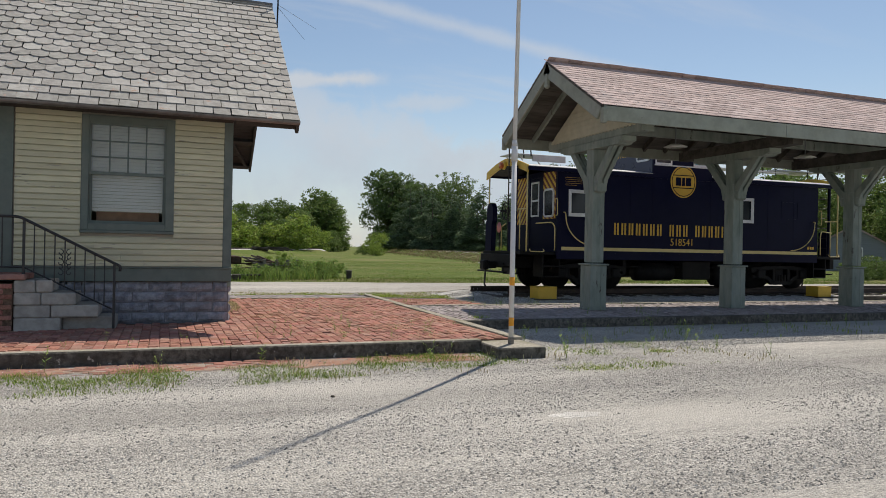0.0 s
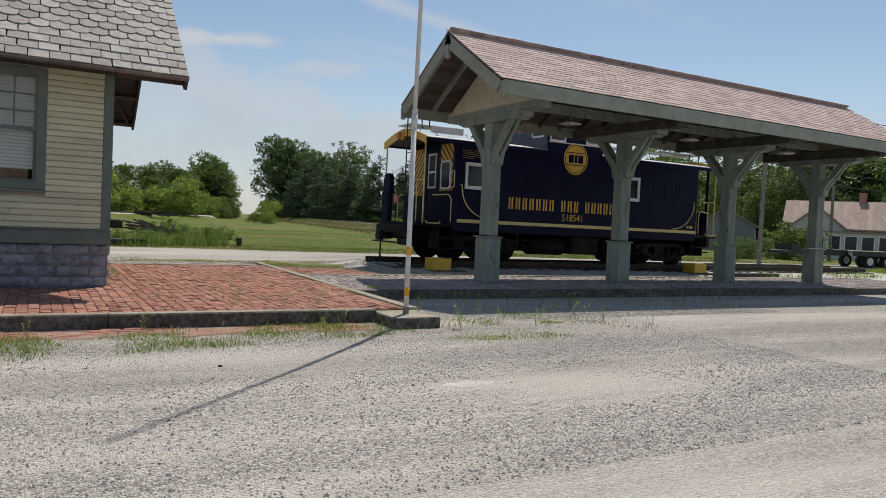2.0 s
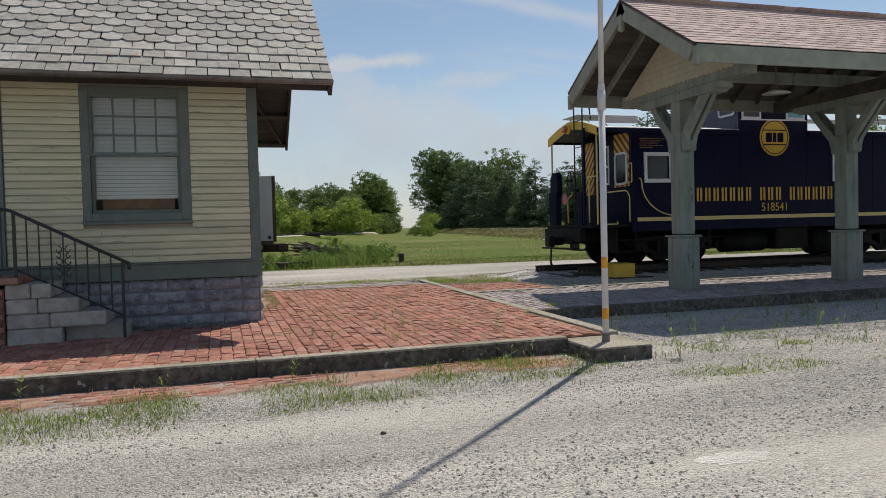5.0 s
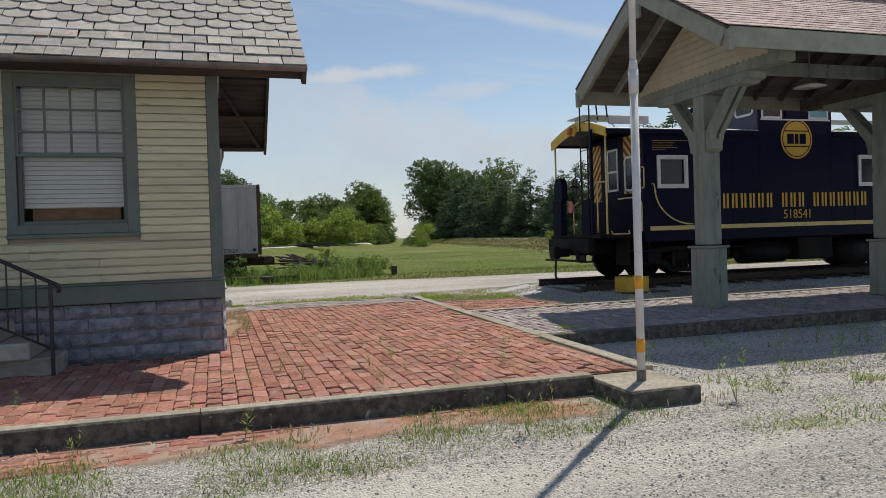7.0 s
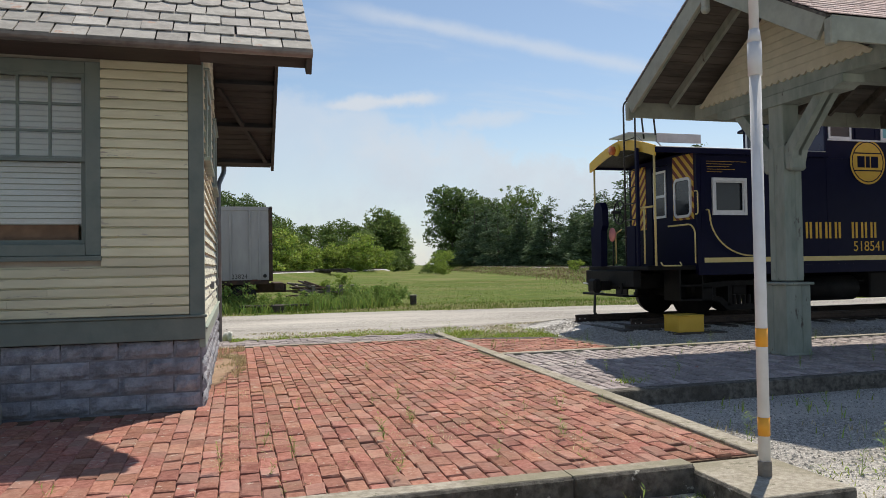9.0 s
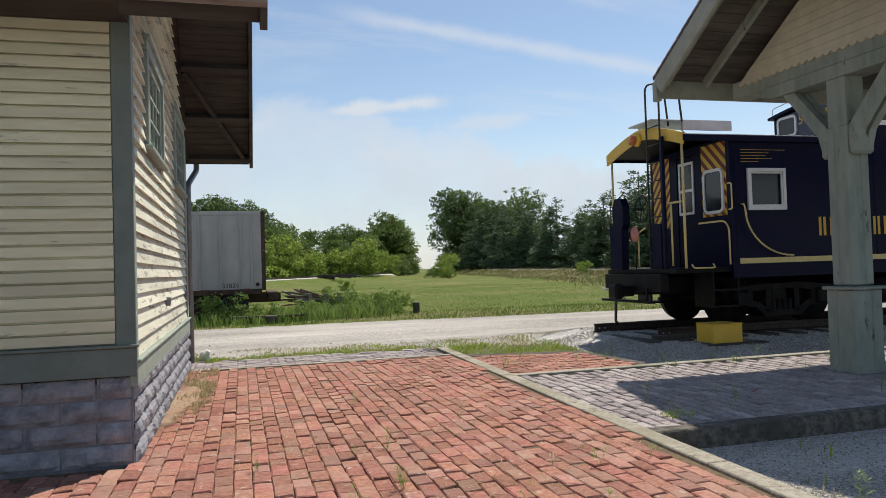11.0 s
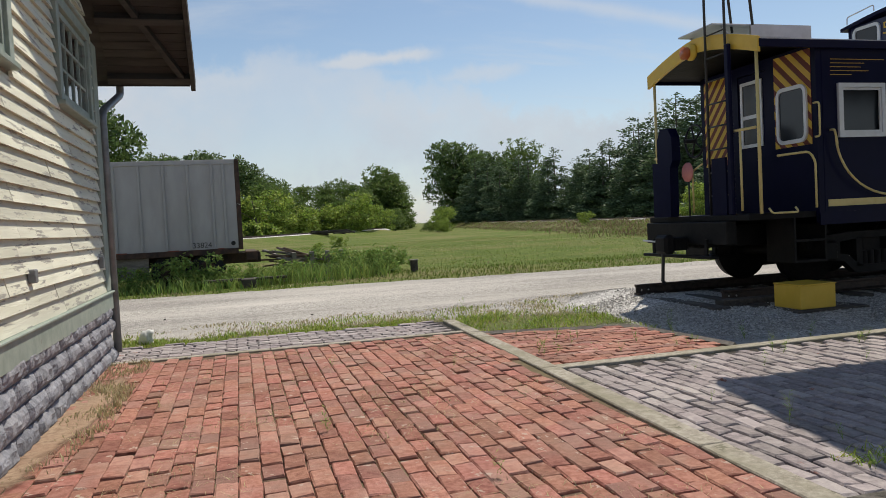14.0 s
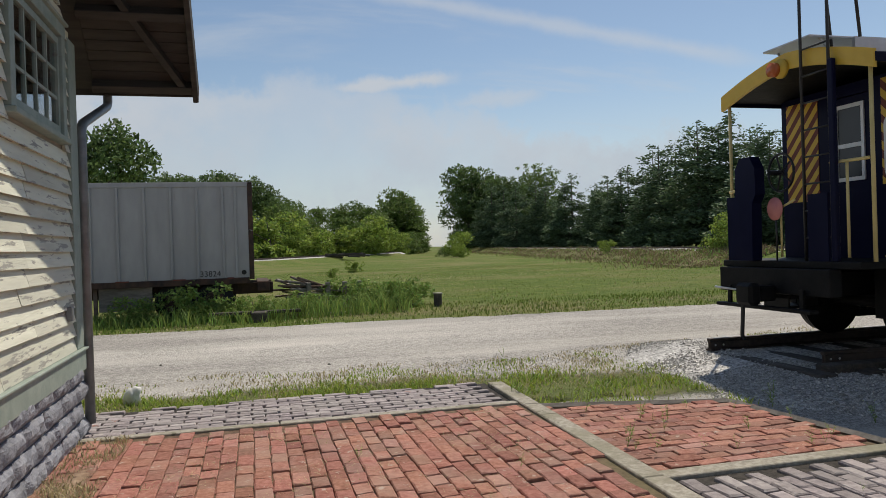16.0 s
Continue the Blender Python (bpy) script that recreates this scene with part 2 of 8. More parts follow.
M["grass_soil"] = material("grass_soil", (0.10, 0.13, 0.04), (0.17, 0.19, 0.075), 14, 0.95, 0.8, (0.25, 0.22, 0.12), 1.1, 0.7, spec=0.1, depth=0.05, bump_scale=30, cover=True)
M["lawn"] = material("lawn_grass", (0.075, 0.115, 0.022), (0.14, 0.178, 0.042), 2.4, 0.95, 0.9, (0.215, 0.19, 0.085), 0.20, 0.7, spec=0.1, stretch=(0.6, 1, 1), depth=0.08, bump_scale=16)
M["blade"] = material("grass_blade", (0.23, 0.32, 0.055), (0.34, 0.41, 0.09), 3, 0.7, 0, vary=0.45, vary_by="island", hue=0.03, translucent=0.4, spec=0.2)
M["field_blade"] = material("field_grass_blade", (0.125, 0.185, 0.036), (0.195, 0.25, 0.060), 3, 0.8, 0, vary=0.35, vary_by="island", hue=0.025, translucent=0.35, spec=0.1)
M["kerb_blade"] = material("kerb_grass_blade", (0.16, 0.25, 0.045), (0.27, 0.345, 0.085), 3, 0.8, 0, vary=0.45, vary_by="island", hue=0.03, translucent=0.35, spec=0.1)
M["dry_blade"] = material("dry_grass_blade", (0.40, 0.345, 0.19), (0.50, 0.44, 0.27), 3, 0.8, 0, vary=0.35, vary_by="island", hue=0.02, translucent=0.3, spec=0.2)
M["weed_leaf"] = material("weed_leaf", (0.17, 0.27, 0.06), (0.26, 0.35, 0.10), 3, 0.7, 0, vary=0.4, vary_by="island", hue=0.03, translucent=0.35, spec=0.2)
M["brown_weed"] = material("brown_weed", (0.18, 0.145, 0.075), (0.25, 0.20, 0.115), 3, 0.9, 0, vary=0.4, vary_by="island", hue=0.03, translucent=0.2, spec=0.1)
M["bank_soil"] = material("weedy_slope", (0.13, 0.115, 0.06), (0.22, 0.18, 0.10), 1.6, 0.95, 0.8, (0.14, 0.17, 0.06), 0.3, 0.7, spec=0.1, depth=0.1)
M["dirt"] = material("dirt", (0.26, 0.175, 0.12), (0.42, 0.315, 0.225), 24, 0.95, 0.8, (0.34, 0.22, 0.155), 3.0, 0.7, spec=0.1, cover=True)
M["red_dirt"] = material("brick_dust", (0.30, 0.155, 0.105), (0.38, 0.24, 0.175), 8, 0.95, 0.6, (0.34, 0.31, 0.27), 1.6, 0.8, spec=0.1, cover=True)
M["joint"] = material("sandy_joint", (0.085, 0.055, 0.04), (0.20, 0.135, 0.095), 20, 0.95, 0.4, (0.16, 0.15, 0.08), 1.0, 0.6, spec=0.1)
M["joint_grey"] = material("dark_joint", (0.035, 0.031, 0.028), (0.08, 0.072, 0.064), 20, 0.95, 0.4, spec=0.1)
for way_of in ("object", "island"):
    M["brick_" + way_of] = material("red_brick", (0.255, 0.105, 0.078), (0.40, 0.195, 0.150), 26, 0.9, 0.8, (0.36, 0.25, 0.205), 1.3, 0.55, 0.24, way_of, c4=(0.45, 0.35, 0.29), scale4=11, cut4=0.61, hue=0.008, spec=0.15)
    M["paver_" + way_of] = material("grey_paver", (0.21, 0.178, 0.182), (0.36, 0.315, 0.305), 20, 0.85, 0.8, (0.40, 0.365, 0.35), 1.0, 0.6, 0.22, way_of, c4=(0.30, 0.14, 0.11), scale4=4, cut4=0.66, hue=0.02, spec=0.3)
    M["slate_" + way_of] = material("roof_slate", (0.29, 0.275, 0.25), (0.45, 0.43, 0.395), 9, 0.8, 0.5, (0.47, 0.45, 0.42), 0.8, 0.5, 0.20, way_of, c4=(0.44, 0.31, 0.25), scale4=7.0, cut4=0.615, hue=0.012, spec=0.3)
    M["shingle_" + way_of] = material("asphalt_shingle", (0.40, 0.295, 0.272), (0.58, 0.465, 0.435), 60, 0.9, 0.5, (0.52, 0.44, 0.42), 0.7, 0.6, 0.20, way_of, spec=0.2)
    M["board_" + way_of] = material("cream_clapboard", (0.53, 0.51, 0.355), (0.62, 0.60, 0.43), 5, 0.6, 0.3, (0.45, 0.435, 0.32), 0.8, 0.6, 0.10, way_of, stretch=(0.5, 0.5, 3), c4=(0.35, 0.33, 0.27), scale4=4.5, cut4=0.605, spec=0.3)
    M["bleached_" + way_of] = material("bleached_clapboard", (0.62, 0.62, 0.505), (0.72, 0.72, 0.60), 5, 0.7, 0.6, (0.50, 0.49, 0.41), 0.8, 0.7, 0.14, way_of, stretch=(0.5, 0.35, 3), c4=(0.33, 0.32, 0.28), scale4=7.0, cut4=0.56, spec=0.2)
    M["block_" + way_of] = material("rock_faced_block", (0.17, 0.178, 0.205), (0.36, 0.37, 0.41), 9, 0.85, 1.0, (0.27, 0.265, 0.28), 2.0, 0.5, 0.14, way_of, spec=0.3, depth=0.035, bump_scale=16)
    M["stone_" + way_of] = material("stair_block", (0.30, 0.285, 0.255), (0.43, 0.41, 0.375), 7, 0.85, 0.5, (0.22, 0.21, 0.19), 1.5, 0.6, 0.12, way_of, spec=0.2)
M["mortar"] = material("grey_mortar", (0.15, 0.155, 0.175), (0.23, 0.235, 0.255), 14, 0.9, 0.5, spec=0.2)
M["dark_rust"] = material("dark_rusty_edge", (0.028, 0.020, 0.017), (0.10, 0.055, 0.038), 5, 0.85, 0.5, (0.06, 0.04, 0.03), 1.5, 0.6, c4=(0.30, 0.29, 0.28), scale4=3, cut4=0.63)
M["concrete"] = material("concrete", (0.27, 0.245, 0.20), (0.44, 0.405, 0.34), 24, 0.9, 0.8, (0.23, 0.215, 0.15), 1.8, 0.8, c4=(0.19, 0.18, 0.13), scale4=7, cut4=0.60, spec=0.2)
# kerb and pad faces: stains, plus their side's shade darkened into the colour
M["curb_face"] = material("stained_shaded_concrete", (0.06, 0.055, 0.047), (0.20, 0.186, 0.16), 14, 0.92, 0.9, (0.07, 0.063, 0.053), 2.2, 0.8, c4=(0.40, 0.38, 0.34), scale4=9, cut4=0.635, spec=0.2, depth=0.02)
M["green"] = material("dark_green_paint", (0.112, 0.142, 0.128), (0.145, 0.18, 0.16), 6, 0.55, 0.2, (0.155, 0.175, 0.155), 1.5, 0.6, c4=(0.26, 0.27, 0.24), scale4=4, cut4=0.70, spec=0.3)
M["grey_green"] = material("grey_green_paint", (0.25, 0.262, 0.21), (0.33, 0.342, 0.275), 5, 0.6, 0.3, (0.34, 0.36, 0.31), 1.2, 0.6, c4=(0.20, 0.19, 0.165), scale4=3.5, cut4=0.66, stretch=(1, 1, 1), spec=0.3)
M["post_green"] = material("worn_post_paint", (0.175, 0.21, 0.18), (0.25, 0.285, 0.245), 5, 0.65, 0.4, (0.33, 0.355, 0.31), 1.2, 0.6, c4=(0.10, 0.095, 0.082), scale4=3.5, cut4=0.62, stretch=(1.6, 1.6, 0.5), spec=0.25)
# worn trim of the end wall, lightened for the sun on that side
M["pale_trim"] = material("weathered_sunlit_trim", (0.235, 0.29, 0.25), (0.33, 0.38, 0.335), 6, 0.65, 0.3, (0.27, 0.32, 0.28), 1.6, 0.6, c4=(0.22, 0.21, 0.19), scale4=4, cut4=0.66, spec=0.3)
M["soffit"] = material("brown_soffit", (0.040, 0.036, 0.033), (0.072, 0.063, 0.056), 5, 0.75, 0.3, (0.06, 0.05, 0.044), 1.0, 0.5, stretch=(0.4, 3, 3), spec=0.2)
# timber under the shelter roof: near-black, with the roof's shade in the colour
M["shaded_shed_board"] = material("shed_roof_board", (0.05, 0.046, 0.04), (0.085, 0.078, 0.066), 5, 0.8, 0.3, (0.15, 0.14, 0.12), 1.0, 0.5, 0.1, "island", stretch=(0.4, 3, 3), spec=0.2)
M["gable_yellow"] = material("cream_gable_board", (0.45, 0.425, 0.31), (0.53, 0.50, 0.37), 6, 0.65, 0.25, (0.40, 0.38, 0.29), 1.0, 0.5, spec=0.3)
M["gutter"] = material("gutter_metal", (0.105, 0.10, 0.097), (0.18, 0.172, 0.165), 8, 0.45, 0.2, (0.28, 0.27, 0.26), 1.2, 0.6, metal=0.5)
M["pipe"] = material("grey_metal_pipe", (0.17, 0.18, 0.19), (0.24, 0.25, 0.26), 8, 0.45, 0.1, metal=0.4)
M["black_iron"] = material("black_iron", (0.012, 0.012, 0.013), (0.022, 0.022, 0.024), 20, 0.45, 0.2, spec=0.5)
M["interior"] = material("dim_plaster", (0.30, 0.27, 0.22), (0.36, 0.33, 0.27), 4, 0.9, 0.1)
M["blind"] = material("cream_blind", (0.80, 0.78, 0.70), (0.84, 0.82, 0.75), 4, 0.6, 0.05, vary=0.05, vary_by="island")
M["shade_cloth"] = material("window_shade_cloth", (0.80, 0.79, 0.75), (0.84, 0.83, 0.80), 5, 0.8, 0.1, (0.55, 0.53, 0.48), 1.4, 0.5)
M["brown_wood"] = material("brown_wood", (0.16, 0.09, 0.05), (0.22, 0.13, 0.075), 8, 0.6, 0.2)
M["glass"] = glass_material("window_glass", (0.92, 0.95, 0.95))
M["navy"] = material("navy_paint", (0.0040, 0.0050, 0.024), (0.0056, 0.0068, 0.030), 3, 0.34, 0.05, (0.008, 0.009, 0.028), 0.9, 0.6, spec=0.09, bump_scale=2.0)
M["cupola_blue"] = material("blue_paint", (0.010, 0.016, 0.055), (0.014, 0.022, 0.068), 3, 0.3, 0.05, spec=0.5, bump_scale=2.0)
M["gear"] = material("black_running_gear", (0.005, 0.005, 0.0055), (0.011, 0.0105, 0.0105), 9, 0.6, 0.4, (0.022, 0.020, 0.018), 2.0, 0.5, spec=0.15)
M["yellow"] = material("yellow_paint", (0.62, 0.40, 0.045), (0.68, 0.45, 0.06), 5, 0.4, 0.08, (0.58, 0.38, 0.06), 1.2, 0.5, spec=0.4)
M["gold"] = material("gold_lettering", (0.60, 0.36, 0.04), (0.66, 0.41, 0.055), 6, 0.5, 0.0)
M["pale_yellow"] = material("pale_yellow_rail", (0.62, 0.50, 0.20), (0.68, 0.56, 0.26), 8, 0.45, 0.05)
M["maroon"] = material("maroon_stripe", (0.13, 0.028, 0.018), (0.17, 0.042, 0.026), 6, 0.5, 0.05)
M["aluminium"] = material("aluminium_frame", (0.62, 0.63, 0.64), (0.70, 0.71, 0.72), 8, 0.4, 0.05, metal=0.25)
M["roof_silver"] = material("silver_roof", (0.40, 0.41, 0.42), (0.52, 0.53, 0.54), 4, 0.35, 0.1, (0.34, 0.34, 0.34), 0.9, 0.5, metal=0.5)
M["dark_glass"] = material("tinted_glass", (0.018, 0.022, 0.027), (0.022, 0.028, 0.034), 2, 0.14, 0, spec=0.45)
M["teal"] = material("teal_film", (0.12, 0.36, 0.40), (0.16, 0.42, 0.46), 3, 0.3, 0)
M["lamp_red"] = material("amber_lens", (0.42, 0.10, 0.03), (0.50, 0.14, 0.04), 6, 0.25, 0)
M["disc_red"] = material("faded_red_disc", (0.50, 0.17, 0.16), (0.58, 0.22, 0.20), 6, 0.5, 0.05)
M["rail_steel"] = material("rusty_rail", (0.035, 0.026, 0.022), (0.075, 0.055, 0.045), 14, 0.6, 0.4, (0.12, 0.08, 0.06), 1.5, 0.4, metal=0.4)
M["tie"] = material("creosoted_tie", (0.035, 0.030, 0.026), (0.085, 0.072, 0.06), 9, 0.9, 0.6, (0.13, 0.115, 0.10), 1.6, 0.5, stretch=(4, 0.6, 4))
M["pole_white"] = material("worn_white_paint", (0.60, 0.60, 0.60), (0.70, 0.70, 0.70), 6, 0.45, 0.1, (0.54, 0.54, 0.55), 1.4, 0.5, c4=(0.16, 0.14, 0.13), scale4=9, cut4=0.69)
M["pole_grey"] = material("galvanised_steel", (0.38, 0.39, 0.40), (0.48, 0.49, 0.50), 10, 0.4, 0.1, metal=0.5)
M["orange"] = material("orange_tape", (0.78, 0.33, 0.03), (0.84, 0.38, 0.04), 6, 0.4, 0)
M["lamp_white"] = material("white_enamel", (0.62, 0.62, 0.58), (0.70, 0.70, 0.66), 5, 0.4, 0)
M["trailer_skin"] = material("dull_white_sheet", (0.31, 0.31, 0.315), (0.37, 0.37, 0.375), 3, 0.5, 0.05, (0.27, 0.27, 0.265), 0.6, 0.6, stretch=(1, 1, 0.3), c4=(0.24, 0.22, 0.20), scale4=2.5, cut4=0.69)
M["rust"] = material("rusty_steel", (0.11, 0.07, 0.05), (0.20, 0.135, 0.10), 8, 0.85, 0.5, (0.25, 0.22, 0.19), 1.6, 0.5)
M["tyre"] = material("tyre_rubber", (0.015, 0.015, 0.015), (0.03, 0.03, 0.03), 12, 0.85, 0.3)
M["old_wood"] = material("weathered_wood", (0.19, 0.17, 0.145), (0.29, 0.265, 0.23), 6, 0.9, 0.5, (0.12, 0.105, 0.09), 1.4, 0.5, stretch=(1, 4, 4))
M["bark"] = material("bark", (0.09, 0.075, 0.06), (0.15, 0.13, 0.105), 6, 0.95, 0.8, stretch=(3, 3, 0.6))
M["leaf_dark"] = material("dark_leaf", (0.085, 0.142, 0.046), (0.140, 0.205, 0.070), 0.35, 0.6, 0, vary=0.55, vary_by="island", hue=0.015, translucent=0.32, spec=0.3)
M["leaf_mid"] = material("mid_leaf", (0.100, 0.165, 0.038), (0.155, 0.222, 0.058), 0.35, 0.6, 0, vary=0.5, vary_by="island", hue=0.02, translucent=0.35, spec=0.3)
M["leaf_light"] = material("light_leaf", (0.18, 0.27, 0.045), (0.28, 0.36, 0.075), 0.35, 0.6, 0, vary=0.55, vary_by="island", hue=0.02, translucent=0.4, spec=0.3)
M["needle"] = material("pine_needle", (0.085, 0.138, 0.070), (0.148, 0.208, 0.112), 0.35, 0.65, 0, vary=0.55, vary_by="island", hue=0.012, translucent=0.2, spec=0.2)
M["house_grey"] = material("grey_siding", (0.19, 0.215, 0.24), (0.24, 0.265, 0.29), 3, 0.7, 0.1, stretch=(0.2, 0.2, 12))
M["house_white"] = material("pale_siding", (0.50, 0.51, 0.52), (0.58, 0.59, 0.60), 3, 0.7, 0.1, stretch=(0.2, 0.2, 12))
M["house_roof"] = material("brown_roofing", (0.26, 0.19, 0.16), (0.36, 0.28, 0.24), 3, 0.85, 0.2, (0.46, 0.38, 0.33), 0.5, 0.6, stretch=(3, 1, 1))
M["white_paint"] = material("white_paint", (0.74, 0.74, 0.72), (0.80, 0.80, 0.78), 5, 0.5, 0.05)
M["car_white"] = material("grubby_white_plastic", (0.66, 0.65, 0.62), (0.76, 0.75, 0.72), 6, 0.5, 0.1)


# ---- building blocks ----
def box(bm, x0, x1, y0, y1, z0, z1, m=None, bevel=0.0):
    """A box between the given planes, turned by m, its edges bevelled."""
    made = bmesh.ops.create_cube(bm, size=1.0)["verts"]
    s = Matrix.LocRotScale(((x0 + x1) / 2, (y0 + y1) / 2, (z0 + z1) / 2), None, (abs(x1 - x0), abs(y1 - y0), abs(z1 - z0)))
    bmesh.ops.transform(bm, matrix=(m @ s) if m else s, verts=made)
    if bevel:
        edges = list({e for v in made for e in v.link_edges})
        bmesh.ops.bevel(bm, geom=edges, offset=bevel, segments=1, affect="EDGES")
    return bm


def one_box(x0, x1, y0, y1, z0, z1, m=None, bevel=0.0):
    return box(bmesh.new(), x0, x1, y0, y1, z0, z1, m, bevel)


def rod(bm, a, b, r, r2=None, n=10):
    """A round bar from a to b."""
    a, b = Vector(a), Vector(b)
    d = b - a
    m = Matrix.Translation((a + b) / 2) @ d.to_track_quat("Z", "Y").to_matrix().to_4x4()
    bmesh.ops.create_cone(bm, cap_ends=True, segments=n, radius1=r, radius2=r if r2 is None else r2, depth=d.length, matrix=m)
    return bm


def tube(points, r, n=8):
    """A bent round bar along the points."""
    bm = bmesh.new()
    pts = [Vector(p) for p in points]
    rings = []
    for i, p in enumerate(pts):
        d = (pts[min(i + 1, len(pts) - 1)] - pts[max(i - 1, 0)]).normalized()
        q = d.to_track_quat("Z", "Y").to_matrix() if i == 0 else q
        if i:
            z = q.col[2].copy()
            q = z.rotation_difference(d).to_matrix() @ q
        rings.append([bm.verts.new(p + q @ Vector((r * math.cos(k * math.tau / n), r * math.sin(k * math.tau / n), 0))) for k in range(n)])
    for a, b in zip(rings, rings[1:]):
        for k in range(n):
            bm.faces.new((a[k], a[(k + 1) % n], b[(k + 1) % n], b[k]))
    bm.faces.new(rings[0][::-1])
    bm.faces.new(rings[-1])
    return bm


def round_off(points, r=0.1, n=5):
    """The points with their inner corners rounded."""
    pts = [Vector(p) for p in points]
    out = [pts[0]]
    for a, b, c in zip(pts, pts[1:], pts[2:]):
        k = min(r, (b - a).length / 2.1, (c - b).length / 2.1)
        p, q = b + (a - b).normalized() * k, b + (c - b).normalized() * k
        for i in range(n + 1):
            u = i / n
            out.append(p * (1 - u) ** 2 + b * 2 * u * (1 - u) + q * u * u)
    out.append(pts[-1])
    return out


def prism(outline, m, thick):
    """A flat outline (x, y pairs) given thickness along its own z, laid by m."""
    bm = bmesh.new()
    lo = [bm.verts.new(m @ Vector((x, y, 0))) for x, y in outline]
    hi = [bm.verts.new(m @ Vector((x, y, thick))) for x, y in outline]
    bm.faces.new(lo[::-1])
    bm.faces.new(hi)
    for i in range(len(lo)):
        j = (i + 1) % len(lo)
        bm.faces.new((lo[i], lo[j], hi[j], hi[i]))
    return bm


def mesh_of(name, bm, mat_, smooth=False):
    bmesh.ops.recalc_face_normals(bm, faces=bm.faces)
    me = bpy.data.meshes.new(name)
    bm.to_mesh(me)
    bm.free()
    me.materials.append(mat_)
    if smooth:
        for p in me.polygons:
            p.use_smooth = True
    return me


def thing(name, at, label, category, group="", kind=""):
    """An Empty at a thing's base; its parts are given in world places."""
    ob = new(name)
    ob.empty_display_size = 0.2
    ob.location = at
    return tagged(ob, label, category, group, kind)


def hang(ob, parent):
    ob.parent = parent
    if parent.type == "EMPTY":
        ob.matrix_parent_inverse = Matrix.Translation(parent.location).inverted()
    return ob


def part(name, bm, mat_, parent, label="", smooth=False):
    ob = new(name, bm if isinstance(bm, bpy.types.Mesh) else mesh_of(name, bm, mat_, smooth))
    hang(ob, parent)
    return tagged(ob, label)


def solid(name, bm, mat_, label, category, group="", kind="", smooth=False):
    """A thing that is one mesh."""
    return tagged(new(name, mesh_of(name, bm, mat_, smooth)), label, category, group, kind)


def raw(name, verts, faces, mat_, smooth=False):
    me = bpy.data.meshes.new(name)
    me.from_pydata(np.asarray(verts, float).tolist(), [], [list(map(int, f)) for f in faces])
    me.materials.append(mat_)
    if smooth:
        for p in me.polygons:
            p.use_smooth = True
    return me


def pieces(name, protos, places, mats, parent, near, limit=300, rest_name="", smooth=False):
    """Places are (prototype index, 4x4 matrix). The `limit` places for which near() is least become objects of their own
    that share mesh data; the others are joined into one part."""
    order = sorted(range(len(places)), key=lambda i: near(places[i][1].translation))
    shared = [raw(name, v, f, mats[0], smooth) for v, f in protos]
    for i in order[:limit]:
        k, m = places[i]
        ob = new(name, shared[k])
        ob.matrix_basis = m
        hang(ob, parent)
    if len(order) > limit:
        vs, fs, count = [], [], 0
        for i in order[limit:]:
            k, m = places[i]
            v, f = protos[k]
            a = np.array(m)
            vs.append(np.asarray(v) @ a[:3, :3].T + a[:3, 3])
            fs.extend([[j + count for j in face] for face in f])
            count += len(v)
        ob = new(rest_name or name + "_rest", raw(name + "_rest", np.vstack(vs), fs, mats[1], smooth))
        hang(ob, parent)
        ob["kind"] = "stuff"


def chamfered(lx, ly, lz, c, jag=0.0, seed=0):
    """A block seen from above: z from -lz to 0, its upper edges chamfered and a little uneven."""
    g = random.Random(seed)
    x, y = lx / 2, ly / 2
    v = [(-x, -y, -lz), (x, -y, -lz), (x, y, -lz), (-x, y, -lz), (-x, -y, -c), (x, -y, -c), (x, y, -c), (-x, y, -c),
         (-x + c, -y + c, 0), (x - c, -y + c, 0), (x - c, y - c, 0), (-x + c, y - c, 0)]
    v = [(a + g.uniform(-jag, jag), b + g.uniform(-jag, jag), d + (g.uniform(-jag, jag) if i > 3 else 0)) for i, (a, b, d) in enumerate(v)]
    f = [(8, 9, 10, 11)]
    for i in range(4):
        j = (i + 1) % 4
        f += [(i, j, 4 + j, 4 + i), (4 + i, 4 + j, 8 + j, 8 + i)]
    return v, f


def lettering(text, size, m, mat_, parent, wide=1.0):
    cu = bpy.data.curves.new("lettering", "FONT")
    cu.body, cu.size, cu.extrude, cu.offset = text, size, 0.002, 0.0
    cu.align_x, cu.align_y = "CENTER", "CENTER"
    cu.materials.append(mat_)
    ob = new("lettering", cu)
    ob.matrix_basis = m @ Matrix.Diagonal((wide, 1, 1, 1))
    hang(ob, parent)
    return ob


def on_y(x, y, z, facing=-1):
    """The frame of a flat outline on a wall that faces -y (u to +x, v up, out of the wall)."""
    return Matrix(((1, 0, 0, x), (0, 0, -1, y), (0, 1, 0, z), (0, 0, 0, 1)))


def on_x(x, y, z):
    """The same on a wall that faces -x: u to -y, v up."""
    return Matrix(((0, 0, -1, x), (-1, 0, 0, y), (0, 1, 0, z), (0, 0, 0, 1)))

# ---- ground ----
def smooth_step(v, a, b):
    u = min(max((v - a) / (b - a), 0.0), 1.0)
    return u * u * (3 - 2 * u)


BANK_A, BANK_B = Vector((32.0, 44.0)), Vector((91.3, 344.0))
bank_way = (BANK_B - BANK_A).normalized()


def bank_off(x, y):
    """Distance from the line of the far railway bank."""
    d = Vector((x, y)) - BANK_A
    return abs(d.x * bank_way.y - d.y * bank_way.x)


LEFT_A, LEFT_B = Vector((-12.0, 66.0)), Vector((28.0, 145.0))
